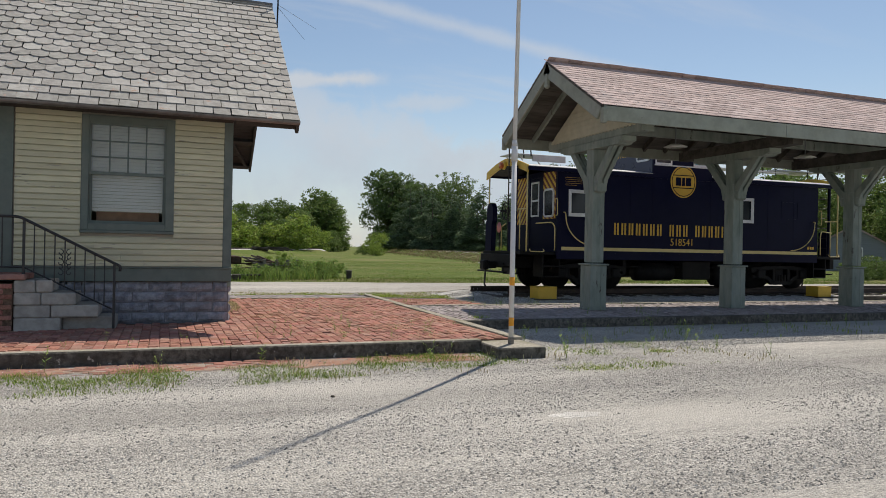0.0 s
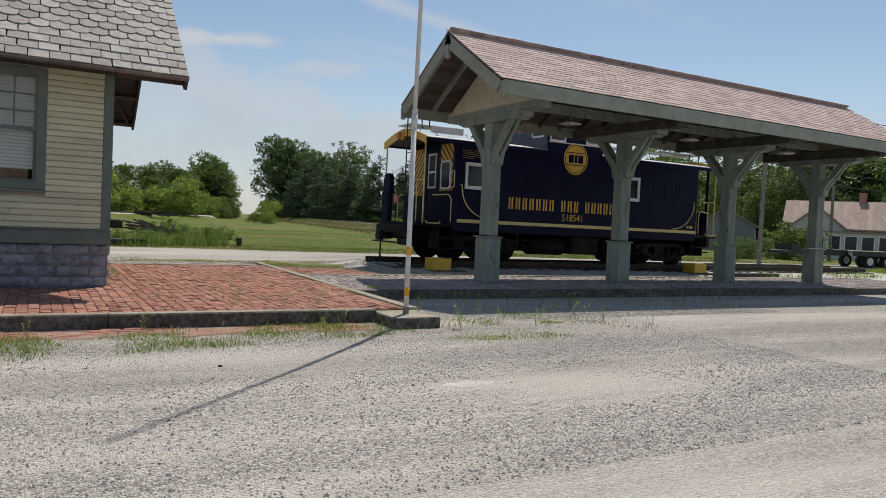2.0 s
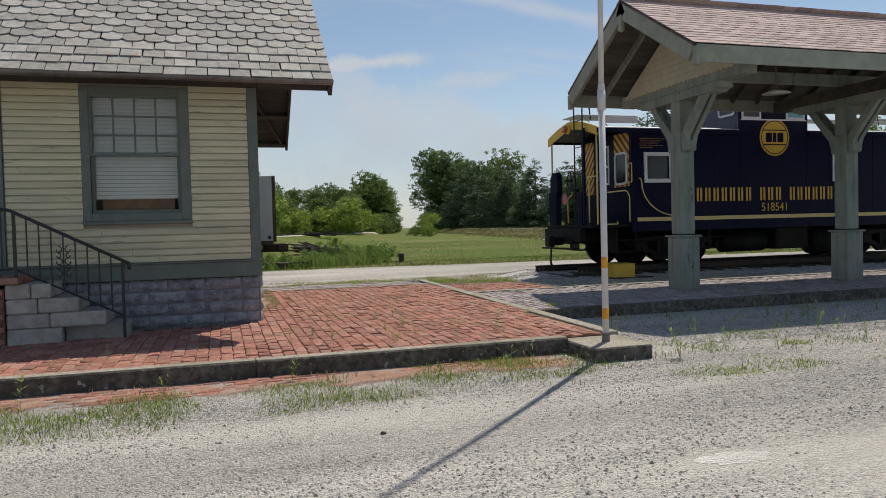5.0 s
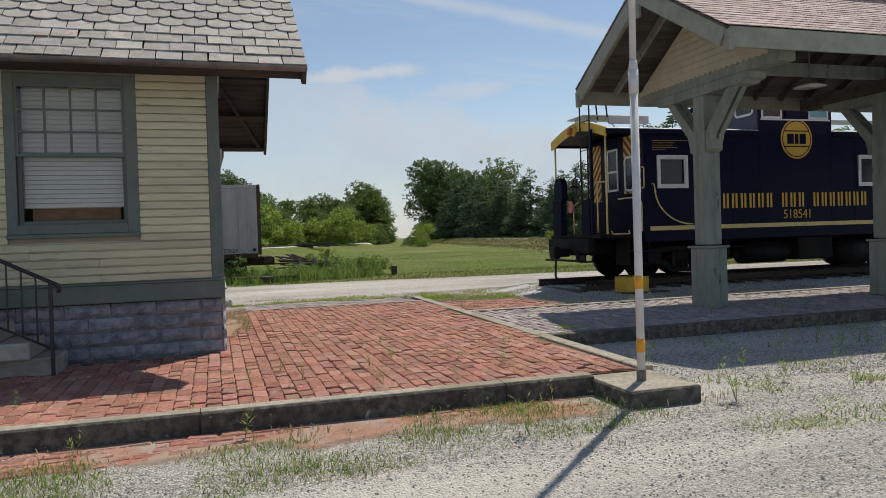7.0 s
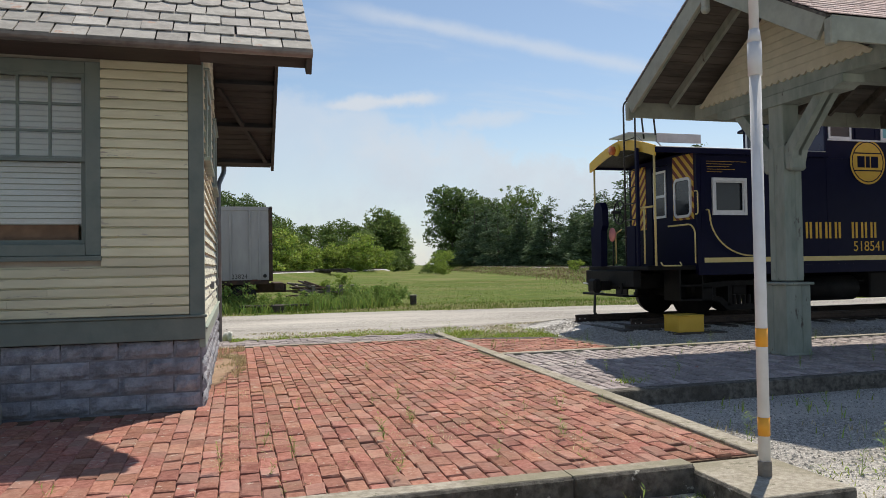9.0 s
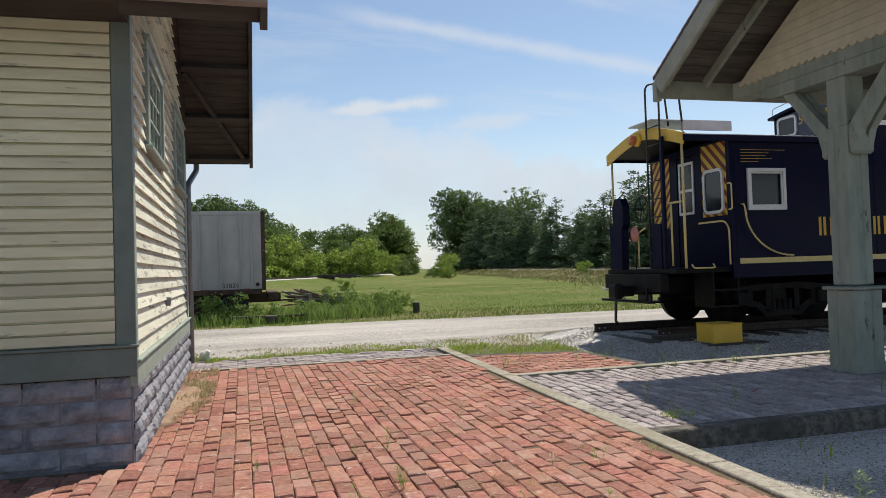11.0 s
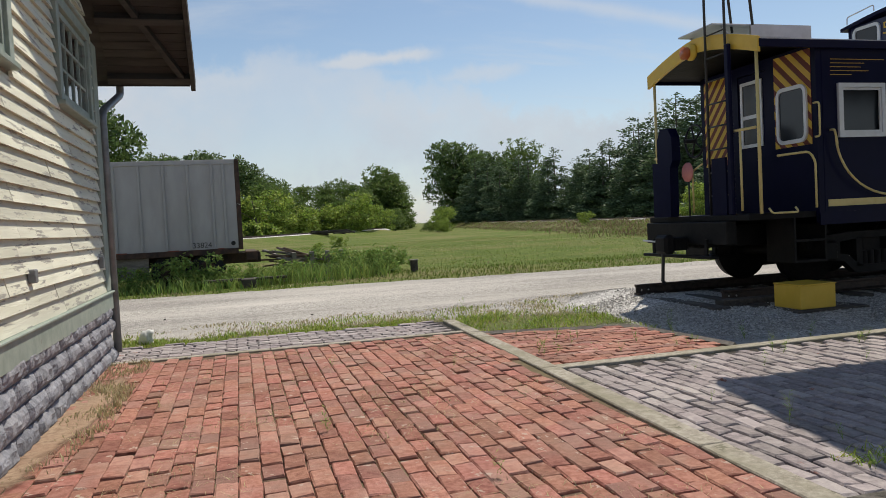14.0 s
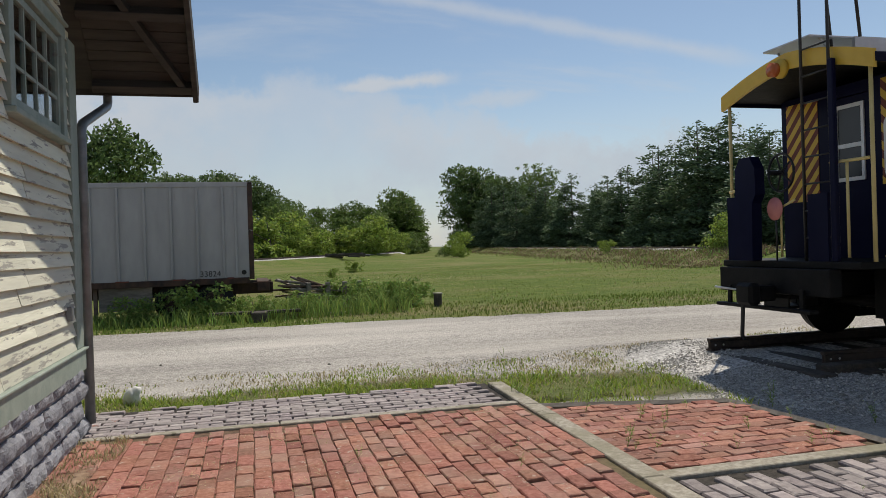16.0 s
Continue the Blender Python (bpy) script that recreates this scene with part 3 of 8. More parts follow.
left_way = (LEFT_B - LEFT_A).normalized()


def left_off(x, y):
    """Distance from the line of the branch track that joins the railway from the west."""
    d = Vector((x, y)) - LEFT_A
    return abs(d.x * left_way.y - d.y * left_way.x) if y < 150 else 99.0


def ground_z(x, y):
    z = 0.05 * smooth_step(y, 6.0, 8.5) + 0.06 * smooth_step(y, 15.5, 19.0)
    z += 0.75 * (1 - smooth_step(bank_off(x, y), 1.6, 5.0)) * smooth_step(y, 34.0, 44.0)
    z = max(z, 0.11 + 0.60 * (1 - smooth_step(left_off(x, y), 1.6, 5.0)) * smooth_step(y, 36, 60)) if y > 30 else z
    if y > 26:
        z += 0.05 * noise.noise((x * 0.15, y * 0.15, 0))
    return z


def sheet(name, xs, ys, dz, mat_, inside=None, fray=0.0):
    """A sheet over the grid that follows the ground dz above it."""
    verts, faces, index = [], [], {}
    for i, x in enumerate(xs):
        for j, y in enumerate(ys):
            index[i, j] = len(verts)
            verts.append((x, y, ground_z(x, y) + dz))
    for i in range(len(xs) - 1):
        for j in range(len(ys) - 1):
            if inside and not inside((xs[i] + xs[i + 1]) / 2, (ys[j] + ys[j + 1]) / 2):
                continue
            faces.append((index[i, j], index[i + 1, j], index[i + 1, j + 1], index[i, j + 1]))
    return raw(name, verts, faces, mat_, True)


def steps(*spans):
    out = []
    for a, b, d in spans:
        n = max(1, round((b - a) / d))
        out += [a + (b - a) * k / n for k in range(n)]
    return out + [spans[-1][1]]


XS = steps((-2500, -300, 400), (-300, -60, 24), (-60, -12, 3), (-12, 14, 1), (14, 80, 2), (80, 300, 22), (300, 2500, 400))
YS = steps((-2000, -200, 300), (-200, -30, 17), (-30, 5, 5), (5, 28, 0.75), (28, 140, 2), (140, 360, 10), (360, 3000, 440))
tagged(new("ground", sheet("ground", XS, YS, 0.0, M["lawn"])), "mown green grass field with dry patches", "ground", kind="structure")


def ragged_band(name, xs, lower, upper, dz, mat_, rag=0.12, across=6, seed=0, level=None):
    """A strip of ground cover between two lines of y over x, with ragged edges."""
    verts, faces = [], []
    for i, x in enumerate(xs):
        a = lower(x) + rag * noise.noise((x * 1.7, seed, 0)) + rag * 0.6 * noise.noise((x * 6.1, seed, 3))
        b = upper(x) + rag * noise.noise((x * 1.7, seed, 9)) + rag * 0.6 * noise.noise((x * 6.1, seed, 5))
        for k in range(across + 1):
            y = a + (b - a) * k / across
            verts.append((x, y, level if level is not None else ground_z(x, y) + dz))
    for i in range(len(xs) - 1):
        for k in range(across):
            p = i * (across + 1) + k
            faces.append((p, p + across + 1, p + across + 2, p + 1))
    me = raw(name, verts, faces, mat_, True)
    lay = me.attributes.new("cover", "FLOAT", "POINT")
    fade = [min(1.0, 2.2 * min(k, across - k) / across) * min(1.0, 0.34 * min(i, len(xs) - 1 - i)) for i in range(len(xs)) for k in range(across + 1)]
    lay.data.foreach_set("value", fade)
    return me


lot_x = steps((-70, -10, 2), (-10, 14, 0.2), (14, 70, 2))
tagged(new("gravel_lot", ragged_band("gravel_lot", lot_x, lambda x: -60.0, lambda x: 17.3, 0.012, M["gravel"], 0.1, 200)),
       "grey crushed-stone gravel of the parking lot", "gravel", kind="structure")
road_x = steps((-60, -12, 2), (-12, 20, 0.2), (20, 75, 1.5))


def road_low(x):
    return 18.55 - 0.05 * min(x, 6) + 0.16 * max(x - 6, 0) - 0.1 * max(x - 22, 0)


def road_high(x):
    return max(26.4 - 0.06 * x, 24.9)


tagged(new("gravel_road", ragged_band("gravel_road", road_x, road_low, road_high, 0.016, M["road"], 0.28, 8, 4)),
       "pale dusty gravel road beside the grass field", "road", kind="structure")
# bed of crushed stone under the standing track


def bed_z(x, y):
    """Height of the track's stone bed."""
    end = smooth_step(x, 6.6, 8.2)
    w = 2.75 * (0.55 + 0.45 * end)
    return ground_z(x, y) + 0.004 + 0.13 * smooth_step(1 - abs(y - 18.0) / w, 0.0, 0.42) * end


bed_v, bed_f = [], []
bed_x = steps((6.6, 30, 0.2))
for x in bed_x:
    end = smooth_step(x, 6.6, 8.2)
    for k in range(15):
        u = k / 14
        w = 2.75 * (0.55 + 0.45 * end) + 0.15 * noise.noise((x * 1.3, k > 7, 2))
        y = 18.0 + (u * 2 - 1) * w
        rise = smooth_step(1 - abs(u * 2 - 1), 0.0, 0.42) * end
        bed_v.append((x, y, ground_z(x, y) + 0.004 + 0.13 * rise + 0.012 * noise.noise((x * 3, y * 3, 1))))
for i in range(len(bed_x) - 1):
    for k in range(14):
        p = i * 15 + k
        bed_f.append((p, p + 15, p + 16, p + 1))
tagged(new("track_bed", raw("track_bed", bed_v, bed_f, M["ballast"], True)), "grey crushed-stone ballast bed under the track", "ballast", kind="structure")
# a pale dusty patch in the lot
patch_v, patch_f = [(3.22, 5.34, 0.024)], []
for k in range(28):
    a = k * math.tau / 28
    r = 1 + 0.7 * noise.noise((math.cos(a) * 2, math.sin(a) * 2, 4)) + 0.2 * noise.noise((math.cos(a) * 6, math.sin(a) * 6, 1))
    patch_v.append((3.22 + 0.26 * r * math.cos(a), 5.34 + 0.11 * r * math.sin(a), 0.0135))
    patch_f.append((0, 1 + k, 1 + (k + 1) % 28))
tagged(new("gravel_patch", raw("gravel_patch", patch_v, patch_f, M["white_gravel"], True)), "pale patch of dusty stone in the gravel lot", "gravel", kind="structure")
# brick dust and dirt at the foot of the kerb
tagged(new("dirt_strip", ragged_band("dirt_strip", steps((-9, 3.9, 0.12)), lambda x: 7.75 - 0.03 * (x - 4), lambda x: 9.1, 0.0145, M["red_dirt"], 0.30, 12, 2)),
       "reddish brick dust and dirt along the kerb", "dirt", kind="structure")
tagged(new("wall_dirt", ragged_band("wall_dirt", steps((0.48, 1.20, 0.05)), lambda x: 11.7 + 6.0 * max(x - 0.86, 0), lambda x: 17.0, 0.0, M["dirt"], 0.5, 30, 6, 0.240)),
       "dry dirt and dead grass along the building", "dirt", kind="structure")

# ---- brick platform ----
PLAT = 0.23
platform = thing("brick_platform", (0, 12, 0), "red brick platform laid in running bond with grassy joints", "platform", kind="structure")
part("bedding", prism([(-9.0, 8.84), (4.37, 8.84), (4.60, 16.84), (-9.0, 16.84)], Matrix.Translation((0, 0, -0.1)), PLAT + 0.082), M["joint"], platform)
g = random.Random(4)
protos = [chamfered(0.1145, 0.2150, 0.06, 0.008, 0.0040, s) for s in range(4)] + [chamfered(0.1140, 0.105, 0.06, 0.008, 0.003, s) for s in range(2)]
places = []
col = 0
x = -8.9
while x < 4.56:
    y = 8.97 + (0.112 if col % 2 else 0.0)
    if col % 2 and x < 4.3:
        places.append((4, pose(x, 8.915, PLAT - 0.004)))
    wave = 0.012 * noise.noise((x * 0.8, 0, 7))
    while y < 16.80:
        if not (y > 11.62 and x < 0.80) and x < 4.305 + 0.030 * (y - 8.87):
            dip = 0.012 * noise.noise((x * 0.7, y * 0.7, 3)) + g.uniform(-0.007, 0.004)
            places.append((g.randrange(4), pose(x + wave + 0.006 * noise.noise((x, y * 0.9, 5)), y + g.uniform(-0.020, 0.020), PLAT + dip, g.uniform(-2.4, 2.4), g.uniform(-2.0, 2.0), g.uniform(-2.4, 2.4))))
        y += 0.2245
    x += 0.1185
    col += 1
pieces("brick", protos, places, (M["brick_object"], M["brick_island"]), platform, lambda p: abs(p.x - 2.6) * 0.9 + abs(p.y - 12.6), 300, "brick_field")
# kerb along the lot, with joints
kerb = thing("kerb", (0, 8.78, 0), "weathered concrete kerb along the brick platform", "kerb", kind="structure")
x = -9.0
while x < 3.7:
    x2 = min(x + 2.4, 3.82)
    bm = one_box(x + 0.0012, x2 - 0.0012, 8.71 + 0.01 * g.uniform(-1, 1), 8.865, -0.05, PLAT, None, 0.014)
    # body in the stained, shade-darkened face tone; the top slab stays paler
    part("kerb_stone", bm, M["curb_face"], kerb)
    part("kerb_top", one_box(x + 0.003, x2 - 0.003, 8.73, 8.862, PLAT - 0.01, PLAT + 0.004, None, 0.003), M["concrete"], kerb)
    x = x2
# sunken course of bricks at the foot of the kerb
foot_bricks = thing("kerb_brick_course", (-1, 8.4, 0), "sunken red bricks along the foot of the kerb", "paving", kind="structure")
protos_foot = [chamfered(0.214, 0.102, 0.06, 0.012, 0.005, s) for s in range(4)]
places_foot = []
for row in range(5):
    x = -5.6 + (0.11 if row % 2 else 0.0)
    while x < 3.6:
        y = 8.645 - row * 0.108
        z = ground_z(x, y) + 0.020 + 0.022 * noise.noise((x * 0.9, y * 2.0, 6)) - 0.004 * row + g.uniform(-0.004, 0.004)
        places_foot.append((g.randrange(4), pose(x + g.uniform(-0.008, 0.008), y + 0.012 * noise.noise((x, y, 2)), z, g.uniform(-2.5, 2.5), g.uniform(-2, 2), g.uniform(-3, 3))))
        x += 0.222
pieces("brick", protos_foot, places_foot, (M["brick_object"], M["brick_island"]), foot_bricks, lambda p: abs(p.x - 1.5), 300, "brick_field")
# pad of the pole
pad = thing("pole_pad", (4.13, 8.42, 0), "square concrete footing of the tall pole", "footing", kind="structure")
# sides carry shade in their colour; the top is plain concrete
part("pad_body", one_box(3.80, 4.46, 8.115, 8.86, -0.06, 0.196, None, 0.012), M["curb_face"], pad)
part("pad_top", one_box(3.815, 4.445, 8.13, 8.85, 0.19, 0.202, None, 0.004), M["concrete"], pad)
# concrete strips
strips = thing("edge_strip", (4.5, 13, 0), "narrow weathered concrete edging between the pavings", "edging", kind="structure")
for y0, y1 in ((8.87, 10.3), (10.3, 12.2), (12.2, 14.5), (14.5, 16.3), (16.3, 17.9)):
    part("strip_stone", one_box(-0.075, 0.085, y0 + 0.004, y1 - 0.004, -0.1, PLAT + 0.006, Matrix(((1, 0.030, 0, 4.425 - 0.030 * 8.87), (0, 1, 0, 0), (0, 0, 1, 0), (0, 0, 0, 1))), 0.008), M["concrete"], strips)
for x0, x1 in ((0.72, 2.4), (2.4, 4.58)):
    part("strip_stone", one_box(x0 + 0.004, x1 - 0.004, 16.845, 16.945, -0.05, PLAT + 0.002, None, 0.006), M["concrete"], strips)
for k in range(9):
    part("strip_stone", one_box(4.592 + k * 2.2, 4.586 + (k + 1) * 2.2, 14.49, 14.63, -0.05, PLAT - 0.008, None, 0.006), M["concrete"], strips)
    # lot-side edge stones use the shade-darkened face colour
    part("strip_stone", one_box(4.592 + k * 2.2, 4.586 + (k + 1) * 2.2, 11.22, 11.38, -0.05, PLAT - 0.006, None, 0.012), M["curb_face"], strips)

# ---- grey pavers ----
grey = thing("grey_pavement", (10, 13, 0), "weathered grey paver pavement under the shelter", "pavement", kind="structure")
part("bedding", one_box(4.586, 24.3, 11.382, 14.488, -0.05, PLAT - 0.035), M["joint_grey"], grey)
protos = [chamfered(0.222, 0.088, 0.06, 0.008, 0.003, s) for s in range(5)] + [chamfered(0.104, 0.088, 0.06, 0.008, 0.002, 6)]
long_pavers = [chamfered(0.108, 0.215, 0.06, 0.010, 0.004, s) for s in range(5)] + [chamfered(0.111, 0.104, 0.06, 0.009, 0.003, 6)]
places = []
x, col = 4.66, 0
while x < 24.2:
    y = 11.50 + (0.112 if col % 2 else 0.0)
    if col % 2:
        places.append((5, pose(x, 11.442, PLAT - 0.010 + g.uniform(-0.004, 0.004), 0, 0, g.uniform(-2, 2))))
    while y < 14.40:
        dip = 0.010 * noise.noise((x * 0.9, y * 0.9, 8)) + g.uniform(-0.007, 0.004)
        places.append((g.randrange(5), pose(x + 0.010 * noise.noise((x, y * 0.8, 2)), y + g.uniform(-0.012, 0.012), PLAT - 0.010 + dip, g.uniform(-1.5, 1.5), g.uniform(-3, 3), g.uniform(-2, 2))))
        y += 0.2245
    x += 0.1185
    col += 1
pieces("paver", long_pavers, places, (M["paver_object"], M["paver_island"]), grey, lambda p: abs(p.x - 6.0) + abs(p.y - 13.4), 260, "paver_field")
back_strip = thing("grey_walk", (2.5, 17.4, 0), "narrow grey paver walk behind the platform", "pavement", kind="structure")
part("bedding", one_box(0.3, 4.64, 16.95, 18.06, -0.05, PLAT - 0.035), M["joint_grey"], back_strip)
places = []
y, row = 17.0, 0
while y < 18.04:
    x = 0.40 + (0.115 if row % 2 else 0.0)
    while x < 4.52:
        if not (y > 17.9 and g.random() < 0.2):
            places.append((g.randrange(5), pose(x + g.uniform(-0.008, 0.008), y, PLAT - 0.010 + g.uniform(-0.006, 0.004), g.uniform(-2, 2), g.uniform(-1, 1), g.uniform(-2, 2))))
        x += 0.236
    y += 0.1005
    row += 1
pieces("paver", protos, places, (M["paver_object"], M["paver_island"]), back_strip, lambda p: p.y, 300, "paver_field")
# small red triangle between strip and track
corner = thing("brick_corner", (5.4, 15.6, 0), "sunken red brick corner with weeds beside the track", "pavement", kind="structure")
part("bedding", prism([(4.59, 14.64), (6.55, 14.64), (6.40, 16.25), (4.59, 16.72)], Matrix.Translation((0, 0, -0.05)), PLAT + 0.012), M["joint"], corner)
protos = [chamfered(0.218, 0.111, 0.06, 0.006, 0.003, s) for s in range(4)] + [chamfered(0.102, 0.111, 0.06, 0.006, 0.002, 5)]
places = []
y, row = 14.72, 0
while y < 16.7:
    x = 4.71 + (0.11 if row % 2 else 0.0)
    if row % 2:
        places.append((4, pose(4.648, y, PLAT - 0.016 + g.uniform(-0.005, 0.005), 0, 0, g.uniform(-2, 2))))
    while x < 6.5:
        if y < 16.68 - 0.26 * (x - 4.59):
            places.append((g.randrange(4), pose(x, y, PLAT - 0.016 + g.uniform(-0.005, 0.005), g.uniform(-2, 2), g.uniform(-2, 2), g.uniform(-1.5, 1.5))))
        x += 0.2245
    y += 0.1185
    row += 1
pieces("brick", protos, places, (M["brick_object"], M["brick_island"]), corner, lambda p: p.y, 300, "brick_field")
part("edge_board", tube([(6.56, 14.66, PLAT - 0.02), (6.42, 16.25, PLAT - 0.03)], 0.03, 4), M["old_wood"], corner, "old timber edging")
part("edge_board", tube([(4.6, 16.74, PLAT - 0.02), (6.42, 16.27, PLAT - 0.03)], 0.03, 4), M["old_wood"], corner, "old timber edging")

# ---- the old station house ----
depot = thing("station_house", (-4, 14.4, PLAT), "cream clapboard station house with dark green trim and slate roof", "building")
WX, WY0, WY1 = 0.80, 11.74, 16.98
WEST = -8.8
WIN = (-1.21, -0.15, 1.715, 3.20)
DOOR = (-3.35, -2.36, 0.98, 3.10)
SIDE = ((12.80, 13.95), (15.45, 16.65))
SZ = (2.68, 3.42)
# walls of 0.15 m with the openings left free
for x0, x1, z0, z1 in ((WEST, DOOR[0], 0.86, 3.45), (DOOR[0], DOOR[1], 0.86, DOOR[2]), (DOOR[0], DOOR[1], DOOR[3], 3.45), (DOOR[1], WIN[0], 0.86, 3.45),
                       (WIN[0], WIN[1], 0.86, WIN[2]), (WIN[0], WIN[1], WIN[3], 3.45), (WIN[1], WX - 0.02, 0.86, 3.45)):
    part("wall_panel", one_box(x0, x1, WY0, WY0 + 0.15, z0, z1), M["interior"], depot, "plaster-backed timber wall")
for y0, y1, z0, z1 in ((WY0 + 0.15, SIDE[0][0], 0.86, 3.45), (SIDE[0][0], SIDE[0][1], 0.86, SZ[0]), (SIDE[0][0], SIDE[0][1], SZ[1], 3.45), (SIDE[0][1], SIDE[1][0], 0.86, 3.45),
                       (SIDE[1][0], SIDE[1][1], 0.86, SZ[0]), (SIDE[1][0], SIDE[1][1], SZ[1], 3.45), (SIDE[1][1], WY1, 0.86, 3.45)):
    part("wall_panel", one_box(WX - 0.17, WX - 0.02, y0, y1, z0, z1), M["interior"], depot, "plaster-backed timber wall")
EAVE_Y, EAVE_Z, RIDGE_Y, RIDGE_Z = 11.10, 3.36, 14.55, 6.141
SLOPE = math.atan2(RIDGE_Z - EAVE_Z, RIDGE_Y - EAVE_Y)
part("gable_wall", prism([(WY0 + 0.16, 3.455), (WY1, 3.455), (14.38, 5.62)], Matrix(((0, 0, 1, WX - 0.17), (1, 0, 0, 0), (0, 1, 0, 0), (0, 0, 0, 1))), 0.15), M["interior"], depot)
part("back_wall", one_box(WEST, WX - 0.02, WY1 + 0.003, WY1 + 0.15, 0.1, 3.6), M["board_object"], depot)
part("far_end_wall", one_box(WEST - 0.15, WEST - 0.003, WY0, WY1 + 0.15, 0.1, 3.6), M["board_object"], depot)
part("inner_floor", one_box(WEST, WX - 0.18, WY0 + 0.16, WY1, 0.8, 0.95), M["brown_wood"], depot)
part("inner_ceiling", one_box(WEST, WX - 0.18, WY0 + 0.16, WY1, 3.46, 3.5), M["interior"], depot)


def clapboard(length, m, n=0):
    """One lapped board: 20 mm proud at its foot, thin at its head."""
    e = 0.114
    v = [(0, 0.000, e + 0.012), (0, -0.036, 0), (0, -0.004, 0.006), (length, 0.000, e + 0.012), (length, -0.036, 0), (length, -0.004, 0.006)]
    v = [tuple(m @ Vector((a, b - 0.004 if i in (0, 3) else b, c))) for i, (a, b, c) in enumerate(v)]
    return raw("clapboard", v, [(0, 1, 4, 3), (1, 2, 5, 4), (0, 3, 5, 2), (0, 2, 1), (3, 4, 5)], M["bleached_object"])


def drop_board(length, m):
    """One board of drop siding: a flat face with a groove along its head."""
    line = [(-0.004, 0.0), (-0.036, 0.001), (-0.034, 0.070), (-0.002, 0.0735), (-0.002, 0.088)]
    n = len(line)
    v = [tuple(m @ Vector((u, y, z_))) for u in (0, length) for y, z_ in line]
    return raw("clapboard", v, [(i, n + i, n + i + 1, i + 1) for i in range(n - 1)] + [tuple(range(n))[::-1], tuple(range(n, 2 * n))], M["board_object"])


z = 1.085
front = part("front_siding", one_box(WEST, DOOR[0] - 0.2, WY0 - 0.012, WY0 - 0.001, 1.08, 3.3), M["board_object"], depot)
while z < 3.34:
    spans = [(DOOR[1] + 0.2, 0.70)]
    if WIN[2] - 0.21 < z < WIN[3] + 0.16:
        spans = [(DOOR[1] + 0.2, WIN[0] - 0.10), (WIN[1] + 0.125, 0.70)]
    for a, b in spans:
        cuts = [a, b]
        if b - a > 1.6:
            cuts = [a, a + (b - a) * g.uniform(0.35, 0.65), b]
        for p, q in zip(cuts, cuts[1:]):
            part("clapboard", drop_board(q - p - 0.003, Matrix.Translation((p, WY0 - 0.002 + g.uniform(-0.002, 0.002), z)) @ pose(0, 0, 0, 0, g.uniform(-0.06, 0.06), 0)), None, depot)
    z += 0.087
z = 0.965
while z < 5.62:
    y0, y1 = WY0 + 0.06, WY1 - 0.06
    if z > 3.30:
        k = (z + 0.05 - 3.30) / 0.81
        y0, y1 = max(y0, 11.50 + k), min(y1, 17.28 - k)
    if y1 - y0 < 0.2:
        break
    spans = [(y0, y1)]
    if SZ[0] - 0.21 < z < SZ[1] + 0.10:
        spans = [(y0, SIDE[0][0] - 0.11), (SIDE[0][1] + 0.11, SIDE[1][0] - 0.11), (SIDE[1][1] + 0.11, y1)]
    for a, b in spans:
        if b - a < 0.03:
            continue
        cuts = [a, b] if b - a < 2.2 else [a, a + (b - a) * g.uniform(0.25, 0.45), a + (b - a) * g.uniform(0.55, 0.8), b]
        for p, q in zip(cuts, cuts[1:]):
            m = Matrix.Translation((WX - 0.018 + g.uniform(-0.003, 0.003), p, z)) @ pose(0, 0, 0, 0, 0, 90) @ pose(0, 0, 0, 0, g.uniform(-0.12, 0.12), 0)
            part("clapboard", clapboard(q - p - 0.004, m), None, depot)
    z += 0.114
# trim: darker paint on the shaded front, a sunlit tone on the end wall
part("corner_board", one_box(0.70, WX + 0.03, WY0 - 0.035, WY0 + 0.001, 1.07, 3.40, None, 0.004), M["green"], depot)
part("corner_board", one_box(WX - 0.019, WX + 0.03, WY0 + 0.004, WY0 + 0.10, 0.965, 3.42, None, 0.004), M["pale_trim"], depot, "weathered corner board in a sunlit tone")
part("corner_board", one_box(WX - 0.019, WX + 0.024, WY1 - 0.08, WY1 + 0.16, 0.965, 3.50, None, 0.004), M["pale_trim"], depot, "weathered corner board in a sunlit tone")
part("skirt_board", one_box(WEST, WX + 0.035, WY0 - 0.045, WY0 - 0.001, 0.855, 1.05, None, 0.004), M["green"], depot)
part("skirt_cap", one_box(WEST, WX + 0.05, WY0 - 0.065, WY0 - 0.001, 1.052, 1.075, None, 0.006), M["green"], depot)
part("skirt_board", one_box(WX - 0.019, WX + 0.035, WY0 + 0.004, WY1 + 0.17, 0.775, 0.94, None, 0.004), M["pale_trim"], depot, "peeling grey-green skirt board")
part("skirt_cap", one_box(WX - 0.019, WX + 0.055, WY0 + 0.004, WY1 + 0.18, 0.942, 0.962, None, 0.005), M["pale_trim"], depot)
part("frieze_board", one_box(WEST, 0.70, WY0 - 0.030, WY0 - 0.001, 3.345, 3.47, None, 0.003), M["green"], depot)


